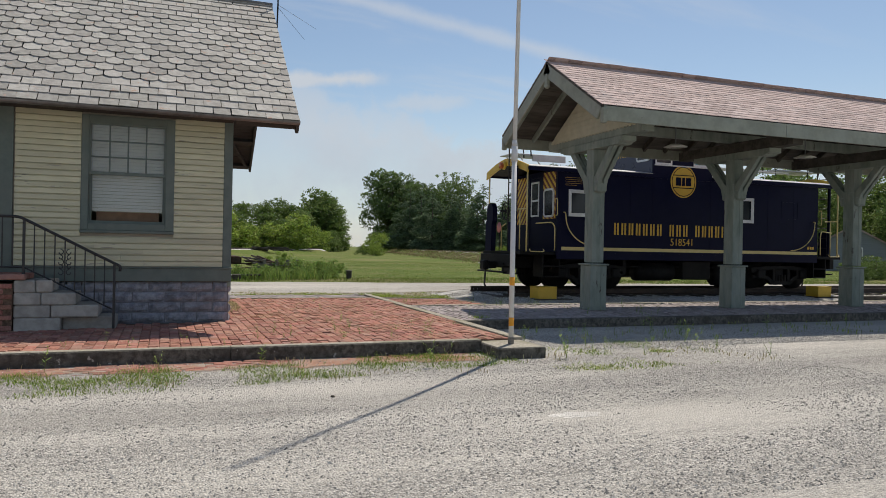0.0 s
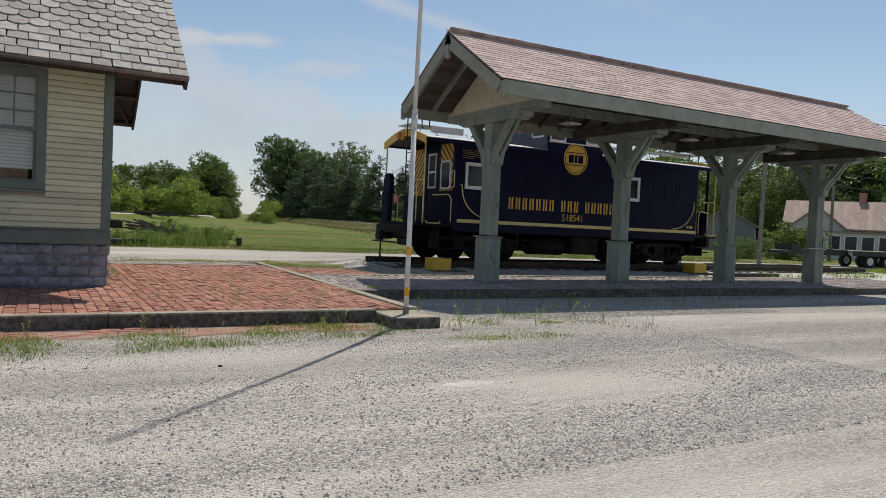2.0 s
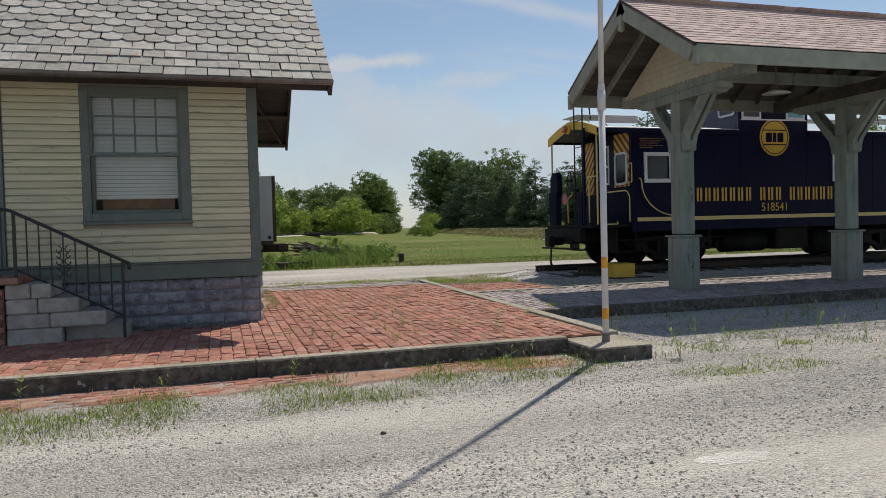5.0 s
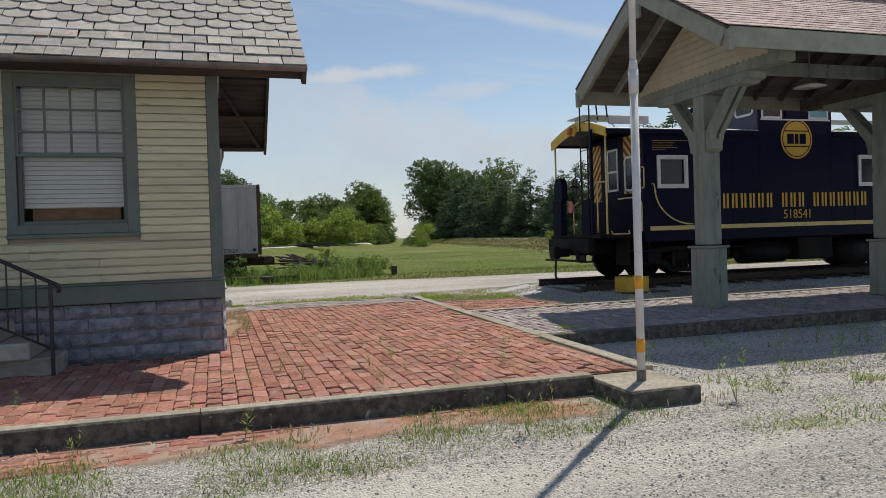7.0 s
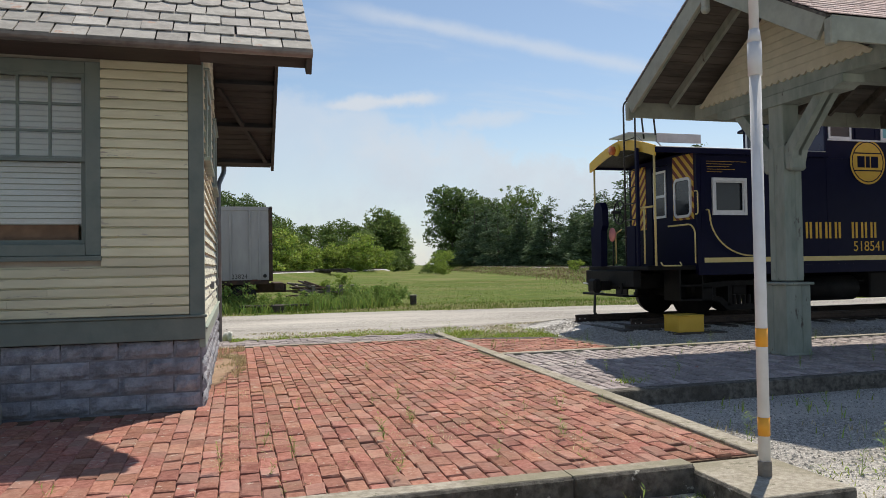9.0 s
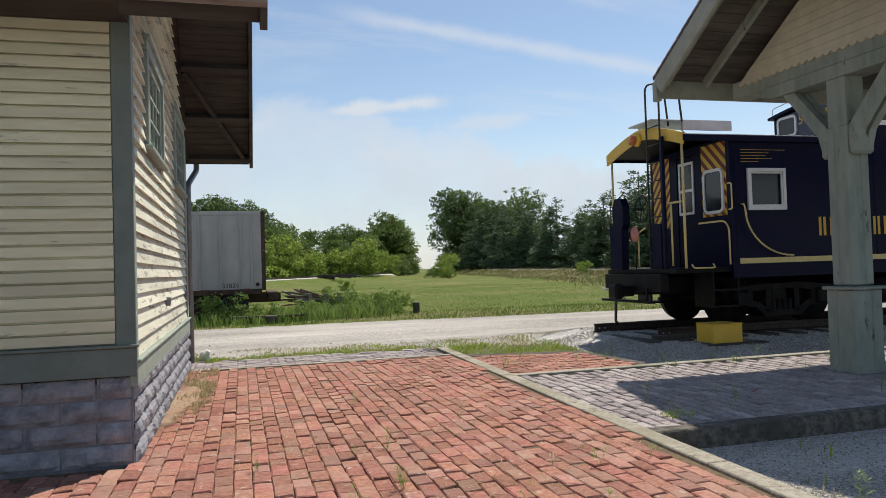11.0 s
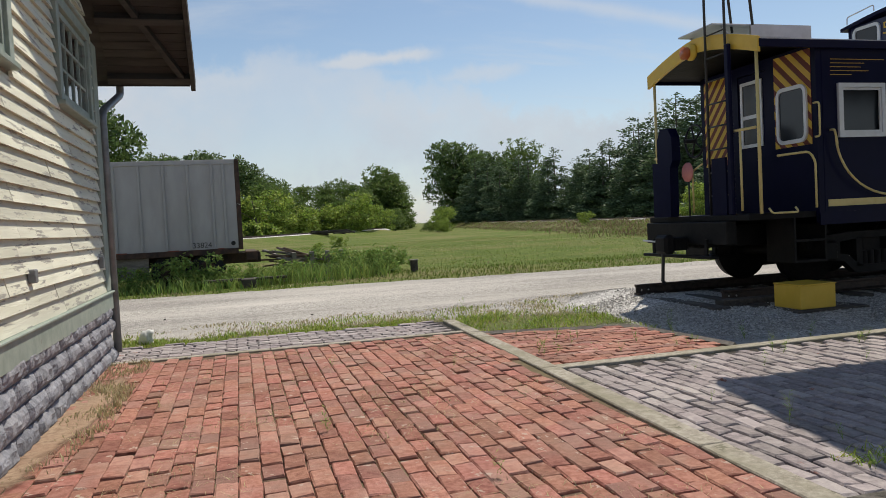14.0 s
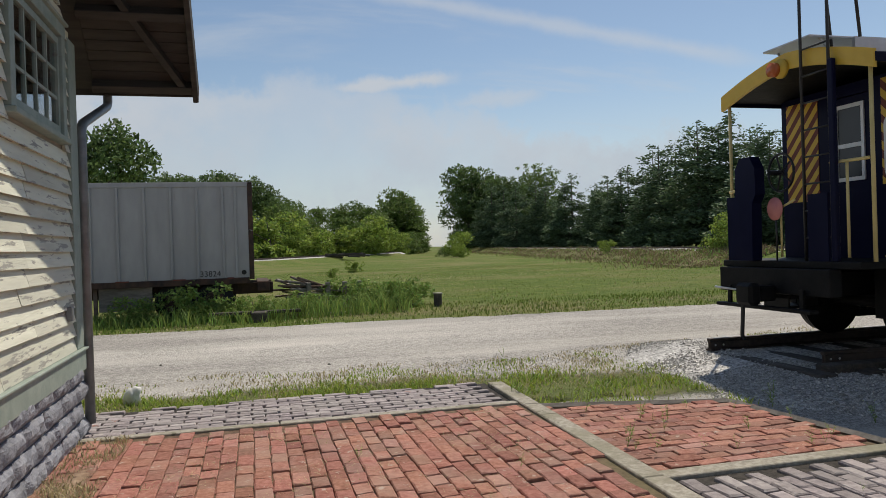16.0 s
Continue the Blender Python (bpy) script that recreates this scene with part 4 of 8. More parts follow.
# foundation of rock-faced blocks
def rock_block(lx, lz, seed):
    r = random.Random(seed)
    nx, nz = 8, 4
    v, f = [], []
    for i in range(nx + 1):
        for k in range(nz + 1):
            rim = i in (0, nx) or k in (0, nz)
            v.append((lx * (i / nx - 0.5), -0.006 if rim else -0.014 - r.uniform(0.0, 0.016) - 0.016 * math.sin(math.pi * k / nz), lz * (k / nz)))
    n = len(v)
    for i in range(nx):
        for k in range(nz):
            p = i * (nz + 1) + k
            f.append((p, p + nz + 1, p + nz + 2, p + 1))
    back = [(sx * lx / 2, 0.06, sz) for sx in (-1, 1) for sz in (0, lz)]
    v += back
    top = [i * (nz + 1) + nz for i in range(nx + 1)]
    bot = [i * (nz + 1) for i in range(nx + 1)]
    f += [tuple(top) + (n + 3, n + 1), tuple(bot[::-1]) + (n, n + 2), (0, 1, 2, 3, n + 1, n), tuple(range(nx * (nz + 1) + nz, nx * (nz + 1) - 1, -1)) + (n + 2, n + 3)]
    return v, f


part("foundation_core", one_box(WEST, WX - 0.003, WY0 + 0.018, WY1 + 0.1, 0.05, 0.80), M["mortar"], depot)
protos = [rock_block(0.448, 0.142, s) for s in range(6)] + [rock_block(0.218, 0.142, s) for s in range(2)]
places = []
for row in range(4):
    z = PLAT + 0.004 + row * 0.1555
    x = WX - 0.24 - (0.23 if row % 2 else 0)
    if row % 2:
        places.append((6, pose(WX - 0.125, WY0 + 0.02, z)))
    while x > WEST:
        places.append((g.randrange(6), pose(x, WY0 + 0.02 + g.uniform(-0.004, 0.004), z)))
        x -= 0.46
    if row < 4:
        y = WY0 + 0.26 + (0.23 if row % 2 else 0)
        if row % 2:
            places.append((6, pose(WX, WY0 + 0.14, z - 0.02, 0, 0, 90)))
        while y < WY1 + 0.1:
            places.append((g.randrange(6), pose(WX + g.uniform(-0.004, 0.004), y, z - 0.02, 0, 0, 90)))
            y += 0.46
pieces("foundation_block", protos, places, (M["block_object"], M["block_island"]), depot, lambda p: -p.x, 300, "block_rest")


def sash(name, x0, x1, z0, z1, cols, rows, m, rail=0.05, bar=0.022, depth=0.04, mat_=None, pane_from=None):
    """A sash with its glazing bars, in a frame with u, v and out of the wall."""
    mat_ = mat_ or M["green"]
    bm = bmesh.new()
    for a, b, c, d in ((x0, x0 + rail, z0, z1), (x1 - rail, x1, z0, z1), (x0 + rail, x1 - rail, z0, z0 + rail), (x0 + rail, x1 - rail, z1 - rail, z1)):
        box(bm, a, b, c, d, 0, depth, m)
    holder = part(name, bm, mat_, depot)
    for k in range(1, cols):
        x = x0 + rail + (x1 - x0 - 2 * rail) * k / cols
        part("glazing_bar", one_box(x - bar / 2, x + bar / 2, z0 + rail, z1 - rail, 0.006, depth - 0.006, m), mat_, holder)
    for k in range(1, rows):
        z = z0 + rail + (z1 - z0 - 2 * rail) * k / rows
        part("glazing_bar", one_box(x0 + rail, x1 - rail, z - bar / 2, z + bar / 2, 0.008, depth - 0.008, m), mat_, holder)
    pane = part("pane", one_box(x0 + rail - 0.004, x1 - rail + 0.004, pane_from or z0 + rail - 0.004, z1 - rail + 0.004, depth / 2 - 0.003, depth / 2 + 0.001, m), M["glass"], holder)
    pane.visible_shadow = False
    return holder


# front window: upper sash of twelve lights, lower sash with a blind behind it
fm = on_y(0, WY0 + 0.02, 0)
sash("upper_sash", WIN[0], WIN[1], 2.435, WIN[3], 4, 3, fm, 0.028)
sash("lower_sash", WIN[0], WIN[1], WIN[2], 2.485, 1, 1, on_y(0, WY0 + 0.065, 0), 0.04, pane_from=1.885)
for x0, x1, z0, z1, dpt in ((WIN[0] - 0.10, WIN[0], WIN[2] - 0.10, WIN[3] + 0.11, 0.04), (WIN[1], WIN[1] + 0.125, WIN[2] - 0.10, WIN[3] + 0.11, 0.04),
                            (WIN[0], WIN[1], WIN[3], WIN[3] + 0.11, 0.036), (WIN[0] - 0.105, WIN[1] + 0.13, WIN[2] - 0.145, WIN[2] - 0.102, 0.07), (WIN[0], WIN[1], WIN[2] - 0.10, WIN[2], 0.05)):
    part("window_casing", one_box(x0, x1, WY0 - dpt, WY0 + 0.03, z0, z1, None, 0.004), M["green"], depot)
for k in range(26):
    z = 1.905 + k * 0.050
    part("blind_slat", one_box(WIN[0] + 0.04, WIN[1] - 0.04, -0.002, 0.048, -0.0015, 0.0015, Matrix.Translation((0, WY0 + 0.13, z)) @ pose(0, 0, 0, 62, 0, 0)), M["blind"], depot)
part("window_shade", one_box(WIN[0] + 0.02, WIN[1] - 0.02, WY0 + 0.19, WY0 + 0.196, 2.49, WIN[3]), M["shade_cloth"], depot)
part("sill_board", one_box(WIN[0] + 0.10, WIN[1] - 0.09, WY0 + 0.16, WY0 + 0.18, WIN[2] + 0.031, WIN[2] + 0.18), M["brown_wood"], depot, "brown board standing behind the open sash")
part("inner_sill", one_box(WIN[0], WIN[1], WY0 + 0.12, WY0 + 0.22, WIN[2] - 0.02, WIN[2] + 0.03), M["brown_wood"], depot)
# end windows
for y0, y1 in SIDE:
    em = Matrix(((0, 0, 1, WX - 0.03), (1, 0, 0, 0), (0, 1, 0, 0), (0, 0, 0, 1)))
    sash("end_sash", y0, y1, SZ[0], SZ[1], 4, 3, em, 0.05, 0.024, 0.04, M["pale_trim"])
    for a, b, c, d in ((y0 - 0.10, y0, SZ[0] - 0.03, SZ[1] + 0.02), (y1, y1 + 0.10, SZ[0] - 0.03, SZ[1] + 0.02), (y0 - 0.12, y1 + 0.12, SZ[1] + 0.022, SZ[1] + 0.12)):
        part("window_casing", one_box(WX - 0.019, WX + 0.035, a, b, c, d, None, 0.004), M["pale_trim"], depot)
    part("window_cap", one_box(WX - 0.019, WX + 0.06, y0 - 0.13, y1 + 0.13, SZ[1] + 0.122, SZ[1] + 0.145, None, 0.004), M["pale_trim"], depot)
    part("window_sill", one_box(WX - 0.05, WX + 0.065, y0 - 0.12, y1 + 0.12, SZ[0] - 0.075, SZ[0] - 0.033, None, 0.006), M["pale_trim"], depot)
# door
part("door_casing", one_box(DOOR[1], DOOR[1] + 0.18, WY0 - 0.04, WY0 + 0.03, 0.96, 3.34, None, 0.004), M["green"], depot)
part("door_casing", one_box(DOOR[0] - 0.18, DOOR[0], WY0 - 0.04, WY0 + 0.03, 0.96, 3.34, None, 0.004), M["green"], depot)
part("door_casing", one_box(DOOR[0], DOOR[1], WY0 - 0.038, WY0 + 0.03, DOOR[3], 3.34, None, 0.004), M["green"], depot)
door = part("door_leaf", one_box(DOOR[0], DOOR[1], WY0 + 0.05, WY0 + 0.10, DOOR[2], DOOR[3]), M["green"], depot)
for a, b in ((1.15, 1.75), (1.9, 2.9)):
    part("door_panel", one_box(DOOR[0] + 0.14, DOOR[1] - 0.14, WY0 + 0.035, WY0 + 0.049, a, b, None, 0.006), M["green"], door)
# small vent cover on the end wall
part("vent_cover", one_box(WX + 0.002, WX + 0.05, 14.10, 14.18, 1.24, 1.33, None, 0.006), M["pipe"], depot, "small grey vent cover")
part("vent_cover", one_box(WX + 0.002, WX + 0.05, 16.63, 16.70, 1.22, 1.33, None, 0.006), M["pipe"], depot, "small grey vent cover")

# roof: boarded deck, slates, fascias, gutters
RX0, RX1 = WEST - 0.6, 1.76
back_y = 2 * RIDGE_Y - EAVE_Y
run = (RIDGE_Y - EAVE_Y) / math.cos(SLOPE)


def slope_frame(front_side=True):
    """u along +x, v up the slope, w out of the roof; origin at the eave."""
    c, s = math.cos(SLOPE), math.sin(SLOPE)
    if front_side:
        return Matrix(((1, 0, 0, 0), (0, c, -s, EAVE_Y), (0, s, c, EAVE_Z), (0, 0, 0, 1)))
    return Matrix(((1, 0, 0, 0), (0, -c, s, back_y), (0, s, c, EAVE_Z), (0, 0, 0, 1)))


fs, bs = slope_frame(), slope_frame(False)
part("roof_deck", one_box(RX0, RX1 - 0.02, 0, run + 0.02, -0.08, -0.045, fs), M["soffit"], depot)
part("roof_deck", one_box(RX0, RX1 - 0.02, 0, run, -0.08, -0.045, bs), M["soffit"], depot)
part("back_slates", one_box(RX0, RX1, -0.03, run + 0.04, -0.043, 0.0, bs), M["slate_object"], depot)
for fr in (fs, bs):
    v = 0.02
    while v < run - 0.05:
        part("soffit_board", one_box(WX + 0.03, RX1 - 0.06, v, v + 0.108, -0.096, -0.082, fr, 0.003), M["soffit"], depot)
        v += 0.112
    for v in (0.06, 0.86, 1.72, 2.6, 3.5):
        part("lookout", one_box(WX + 0.025, RX1 - 0.05, v, v + 0.085, -0.20, -0.098, fr, 0.005), M["soffit"], depot)
    part("barge_board", one_box(RX1 - 0.05, RX1, -0.02, run, -0.22, -0.003, fr, 0.004), M["soffit"], depot, "dark brown barge board")
    d = Vector((RX1 - 0.12, 0.10, 0)) - Vector((WX + 0.06, 1.70, 0))
    brace = Matrix.Translation((WX + 0.06, 1.70, 0)) @ pose(0, 0, 0, 0, 0, math.degrees(math.atan2(d.y, d.x)))
    part("brace", one_box(0, d.length, -0.03, 0.03, -0.19, -0.10, fr @ brace, 0.004), M["soffit"], depot)
part("eave_soffit", one_box(RX0, WX + 0.02, EAVE_Y + 0.05, WY0 - 0.04, 3.335, 3.35), M["soffit"], depot)
part("fascia", one_box(RX0, RX1 - 0.06, EAVE_Y + 0.03, EAVE_Y + 0.055, 3.315, 3.345), M["soffit"], depot)
part("fascia", one_box(RX0, RX1 - 0.06, back_y - 0.055, back_y - 0.03, 3.25, 3.345), M["soffit"], depot)


def gutter(y, side):
    pts = [(math.cos(a) * 0.055, math.sin(a) * 0.055) for a in np.linspace(math.pi, math.tau, 9)]
    rim = [(x * 0.86, z * 0.86) for x, z in pts[::-1]]
    return prism([(x, z) for x, z in pts + rim], Matrix(((0, 0, 1, RX0), (side, 0, 0, y), (0, 1, 0, 3.335), (0, 0, 0, 1))), RX1 - 0.005 - RX0)


part("gutter", gutter(EAVE_Y - 0.03, 1), M["gutter"], depot, "dark half-round metal gutter")
part("gutter", gutter(back_y + 0.03, 1), M["gutter"], depot, "dark half-round metal gutter")
part("downspout", tube(round_off([(0.92, back_y + 0.02, 3.30), (0.92, back_y + 0.02, 3.16), (0.84, WY1 + 0.22, 2.84), (0.84, WY1 + 0.22, 0.3)], 0.10), 0.042, 10), M["pipe"], depot, "grey metal downspout", True)
# slates: straight-cut at eave and ridge, round-cut between
W, E = 0.255, 0.215


def slate(kind, seed):
    r = random.Random(seed)
    w = W / 2 - 0.004 - r.uniform(0, 0.004)
    if kind:
        low = [(-w, 0.062), (-w * 0.72, 0.028), (-w * 0.40, 0.006), (w * 0.40, 0.004 + r.uniform(0, 0.008)), (w * 0.72, 0.028), (w, 0.062)]
    else:
        low = [(-w, r.uniform(0, 0.01)), (w, r.uniform(0, 0.01))]
    line = low + [(w, E + 0.05), (-w, E + 0.05)]
    v = [(a, b, 0.017 - 0.065 * b) for a, b in line] + [(a, b, 0.006 - 0.065 * b) for a, b in line]
    n = len(line)
    f = [tuple(range(n))] + [(i, n + i, n + (i + 1) % n, (i + 1) % n) for i in range(len(low) + 1)]
    return v, f


roof_slates = thing("slate_roof", (-3, 14.4, EAVE_Z), "weathered pale grey slate roof covering", "roof")
part("underlay", one_box(RX0, RX1, -0.02, run + 0.03, -0.042, -0.016, fs), M["curb_face"], roof_slates, "dark roofing felt")
protos = [slate(0, s) for s in range(5)] + [slate(1, s) for s in range(5)]
places = []
row, v = 0, -0.03
rows_n = int((run + 0.03) / E)
while v < run - 0.06:
    straight = row < 4 or row >= rows_n - 4
    u = RX1 - W / 2 + (W / 2 if row % 2 else 0)
    if row % 2:
        places.append((0, fs @ Matrix.Translation((RX1 - W / 4, v, 0.002)) @ Matrix.Diagonal((0.5, 1, 1, 1))))
    while u > -6.2:
        if u < RX1 - 0.04:
            places.append((g.randrange(5) + (0 if straight else 5), fs @ Matrix.Translation((u + g.uniform(-0.004, 0.004), v + g.uniform(-0.008, 0.008), g.uniform(0, 0.006))) @ pose(0, 0, 0, 0, 0, g.uniform(-1.3, 1.3))))
        u -= W
    v += E
    row += 1
pieces("slate", protos, places, (M["slate_object"], M["slate_island"]), roof_slates, lambda p: -p.x, 300, "slate_field")
part("ridge_cap", tube([(RX0, RIDGE_Y, RIDGE_Z + 0.03), (RX1, RIDGE_Y, RIDGE_Z + 0.03)], 0.05, 8), M["gutter"], roof_slates, "dark metal ridge roll")
antenna = thing("roof_bracket", (RX1 + 0.02, RIDGE_Y, 5.75), "thin black iron rod bracketed at the roof ridge", "rod")
part("rod", rod(bmesh.new(), (1.86, RIDGE_Y, 5.74), (1.88, RIDGE_Y, 6.75), 0.016), M["black_iron"], antenna)
part("bracket", rod(bmesh.new(), (1.70, RIDGE_Y, 5.80), (1.86, RIDGE_Y, 5.77), 0.02), M["black_iron"], antenna)
part("guy_wire", rod(bmesh.new(), (1.87, RIDGE_Y, 6.15), (2.45, RIDGE_Y + 0.2, 5.62), 0.003, n=5), M["black_iron"], antenna)
part("guy_wire", rod(bmesh.new(), (1.87, RIDGE_Y, 6.2), (2.7, RIDGE_Y + 0.3, 5.9), 0.003, n=5), M["black_iron"], antenna)

# ---- front stair and railing ----
stair = thing("front_stair", (-1.6, 11.2, PLAT), "grey concrete block steps with a brick landing", "stair")
SY0, SY1 = 10.95, 11.66
for x1, z0, z1 in ((-0.78, 0.18, 0.395), (-0.99, 0.397, 0.565), (-1.27, 0.567, 0.735), (-1.56, 0.737, 0.905)):
    cut = -2.02 + (x1 + 2.02) * g.uniform(0.4, 0.6)
    for x0, x2 in ((-2.02, cut - 0.003), (cut + 0.003, x1)):
        part("step_block", one_box(x0, x2, SY0 + g.uniform(-0.010, 0.010) + (0.14 if x1 > -0.9 and x2 == x1 else 0), SY1, z0, z1, None, 0.016), M["stone_object"], stair)
part("pier", one_box(-3.6, -2.03, SY0 - 0.005, SY1, 0.2, 0.86), M["joint"], stair, "dark red brick pier")
for row in range(9):
    for k in range(8):
        x = -2.14 - k * 0.215 - (0.1 if row % 2 else 0)
        part("pier_brick", one_box(x - 0.1, x + 0.1, SY0 - 0.02, SY0 + 0.08, 0.235 + row * 0.07, 0.295 + row * 0.07, None, 0.005), M["brick_object"], stair)
part("landing", one_box(-3.6, -1.88, SY0 - 0.03, SY1, 0.91, 0.985, None, 0.01), M["brick_object"], stair, "worn brick landing")
rail = thing("stair_railing", (-1.5, 11.03, PLAT), "black wrought iron stair railing with a scroll panel", "railing")
RY = 11.02
A, B = Vector((-1.92, RY, 1.74)), Vector((-0.80, RY, 1.14))
C, D = Vector((-1.92, RY, 1.08)), Vector((-0.80, RY, 0.49))
part("handrail", tube(round_off([(-3.4, RY, 1.76), (-1.98, RY, 1.76), tuple(B), (-0.72, RY, 1.10), (-0.73, RY, 1.03)], 0.06), 0.019), M["black_iron"], rail, "", True)
part("lower_rail", tube([(-3.4, RY, 1.09), tuple(C), tuple(D)], 0.012, 6), M["black_iron"], rail)
part("newel", one_box(-0.816, -0.784, RY - 0.016, RY + 0.016, PLAT, 1.15), M["black_iron"], rail)
part("newel", one_box(-1.936, -1.904, RY - 0.016, RY + 0.016, 0.98, 1.74), M["black_iron"], rail)
for k in range(1, 9):
    u = k / 9
    a, b = C.lerp(D, u), A.lerp(B, u)
    part("baluster", rod(bmesh.new(), a, b, 0.009, n=6), M["black_iron"], rail)
for k in range(11):
    x = -2.05 - k * 0.125
    part("baluster", rod(bmesh.new(), (x, RY, 1.09), (x, RY, 1.76), 0.009, n=6), M["black_iron"], rail)
SC = C.lerp(A, 0.5).lerp(D.lerp(B, 0.5), 4 / 9)


def curl(cx, cz, r, turn_, start, grow=1.0):
    pts = []
    for k in range(15):
        a = start + turn_ * k * 0.36
        q = r * (1 - 0.048 * k)
        pts.append((SC.x + cx + q * math.cos(a), RY - 0.004, SC.z + cz + q * math.sin(a)))
    return tube(pts, 0.007, 6)


for sx in (-1, 1):
    for cz, r in ((0.14, 0.045), (0.0, 0.05), (-0.14, 0.045), (-0.06, 0.035), (0.07, 0.035)):
        part("scroll", curl(sx * 0.055, cz, r, sx, math.pi / 2 if sx > 0 else math.pi / 2), M["black_iron"], rail)

# ---- platform shelter: one row of posts under a gabled roof ----
shed = thing("platform_shelter", (13.4, 12.95, 0.21), "grey-green timber platform shelter with a shingled gable roof", "shelter")
CY, SX0, SX1 = 12.97, 7.07, 20.40
EZ, RZ, HALF = 4.06, 5.28, 2.02
SH = math.atan2(RZ - EZ, HALF)
srun = HALF / math.cos(SH)
POSTS = [8.24 + 3.667 * k for k in range(4)]
sc, ss = math.cos(SH), math.sin(SH)
sf = Matrix(((1, 0, 0, 0), (0, sc, -ss, CY - HALF), (0, ss, sc, EZ), (0, 0, 0, 1)))
sb = Matrix(((1, 0, 0, 0), (0, -sc, ss, CY + HALF), (0, ss, sc, EZ), (0, 0, 0, 1)))
FLOOR = PLAT - 0.01
GG, PG = M["grey_green"], M["post_green"]


def knee(side, px):
    """A pair of slanting planks with a curved foot, from the post out under the bolster."""
    out = []
    for dx in (-0.115, 0.025):
        line = [(0.14, 2.78), (0.17, 2.70), (0.23, 2.70), (0.26, 2.78), (0.30, 2.92), (0.84, 3.55), (0.66, 3.55), (0.14, 2.98)]
        m = Matrix(((0, 0, 1, px + dx), (side, 0, 0, CY), (0, 1, 0, 0), (0, 0, 0, 1)))
        out.append(prism(line, m, 0.09))
    return out


for k, px in enumerate(POSTS):
    post = part("post", one_box(px - 0.135, px + 0.135, CY - 0.135, CY + 0.135, 1.20, 3.56, None, 0.012), PG, shed)
    part("post_base", one_box(px - 0.185, px + 0.185, CY - 0.185, CY + 0.185, FLOOR, 1.15, None, 0.010), PG, post)
    for sx in (-1, 1):
        for sy in (-1, 1):
            part("base_stile", one_box(px + sx * 0.125 - 0.070, px + sx * 0.125 + 0.070, CY + sy * 0.125 - 0.070, CY + sy * 0.125 + 0.070, FLOOR + 0.002, 1.148, None, 0.008), PG, post)
            part("post_stile", one_box(px + sx * 0.09 - 0.056, px + sx * 0.09 + 0.056, CY + sy * 0.09 - 0.056, CY + sy * 0.09 + 0.056, 1.202, 3.0, None, 0.010), PG, post)
    part("base_cap", one_box(px - 0.232, px + 0.232, CY - 0.232, CY + 0.232, 1.15, 1.185, None, 0.010), PG, post)
    part("base_foot", one_box(px - 0.208, px + 0.208, CY - 0.208, CY + 0.208, FLOOR, FLOOR + 0.035, None, 0.006), PG, post)
    for side in (-1, 1):
        for bm in knee(side, px):
            part("knee_brace", bm, PG, shed)
        part("brace_block", one_box(px - 0.125, px + 0.125, CY + side * 0.14, CY + side * 0.27, 2.66, 2.88, None, 0.03), PG, shed)
    line = [(-1.18, 3.60), (-1.18, 3.70), (1.18, 3.70), (1.18, 3.60), (1.08, 3.585), (1.02, 3.55), (-1.02, 3.55), (-1.08, 3.585)]
    part("bolster", prism(line, Matrix(((0, 0, 1, px - 0.16), (1, 0, 0, CY), (0, 1, 0, 0), (0, 0, 0, 1))), 0.32), PG, shed)
    # tie beams past the first take the shade-darkened board colour
    part("tie_beam", one_box(px - 0.14, px + 0.14, CY - HALF + 0.25, CY + HALF - 0.25, 3.705, 3.93, None, 0.008), PG if k == 0 else M["shaded_shed_board"], shed)
    if k < 3:
        lamp = thing("hanging_lamp", (px + 1.83, CY - 0.25, 3.52), "round white enamel lamp hanging under the shelter roof", "lamp", "lamps under the shelter")
        bm = bmesh.new()
        bmesh.ops.create_cone(bm, cap_ends=True, segments=24, radius1=0.25, radius2=0.10, depth=0.06, matrix=Matrix.Translation((px + 1.83, CY - 0.25, 3.74)))
        part("shade", bm, M["lamp_white"], lamp, "", True)
        part("stem", rod(bmesh.new(), (px + 1.83, CY - 0.25, 3.76), (px + 1.83, CY - 0.25, 4.95), 0.012), M["pipe"], lamp)
part("long_beam", one_box(POSTS[0] + 0.17, POSTS[3] - 0.17, CY - 0.07, CY + 0.07, 3.94, 4.14, None, 0.006), PG, shed)
for fr in (sf, sb):
    x = SX0 + 0.10
    while x < SX1:
        # rafters past the open gable overhang take the shade-darkened board colour
        part("rafter", one_box(x - 0.028, x + 0.028, 0.03, srun - 0.03, -0.20, -0.075, fr, 0.004), PG if x < 7.9 else M["shaded_shed_board"], shed)
        x += 0.61
    v = 0.0
    while v < srun - 0.02:
        part("roof_board", one_box(SX0 + 0.01, SX1 - 0.01, v + 0.004, min(v + 0.142, srun), -0.072, -0.045, fr), M["shaded_shed_board"], shed)
        v += 0.146
    part("barge_board", one_box(SX0 - 0.025, SX0 + 0.02, -0.02, srun + 0.0, -0.285, -0.03, fr, 0.004), M["grey_green"], shed, "grey-green barge board with bleached paint")
    part("barge_board", one_box(SX1 - 0.02, SX1 + 0.025, -0.02, srun + 0.0, -0.285, -0.03, fr, 0.004), M["grey_green"], shed)
for y, w in ((CY - HALF - 0.035, 1), (CY + HALF - 0.005, 1)):
    for a, b in ((SX0 + 0.022, 11.3), (11.304, 15.4), (15.404, SX1 - 0.022)):
        part("fascia", one_box(a, b, y, y + 0.04, 3.765, 4.03, None, 0.004), GG, shed, "long grey-green fascia board")
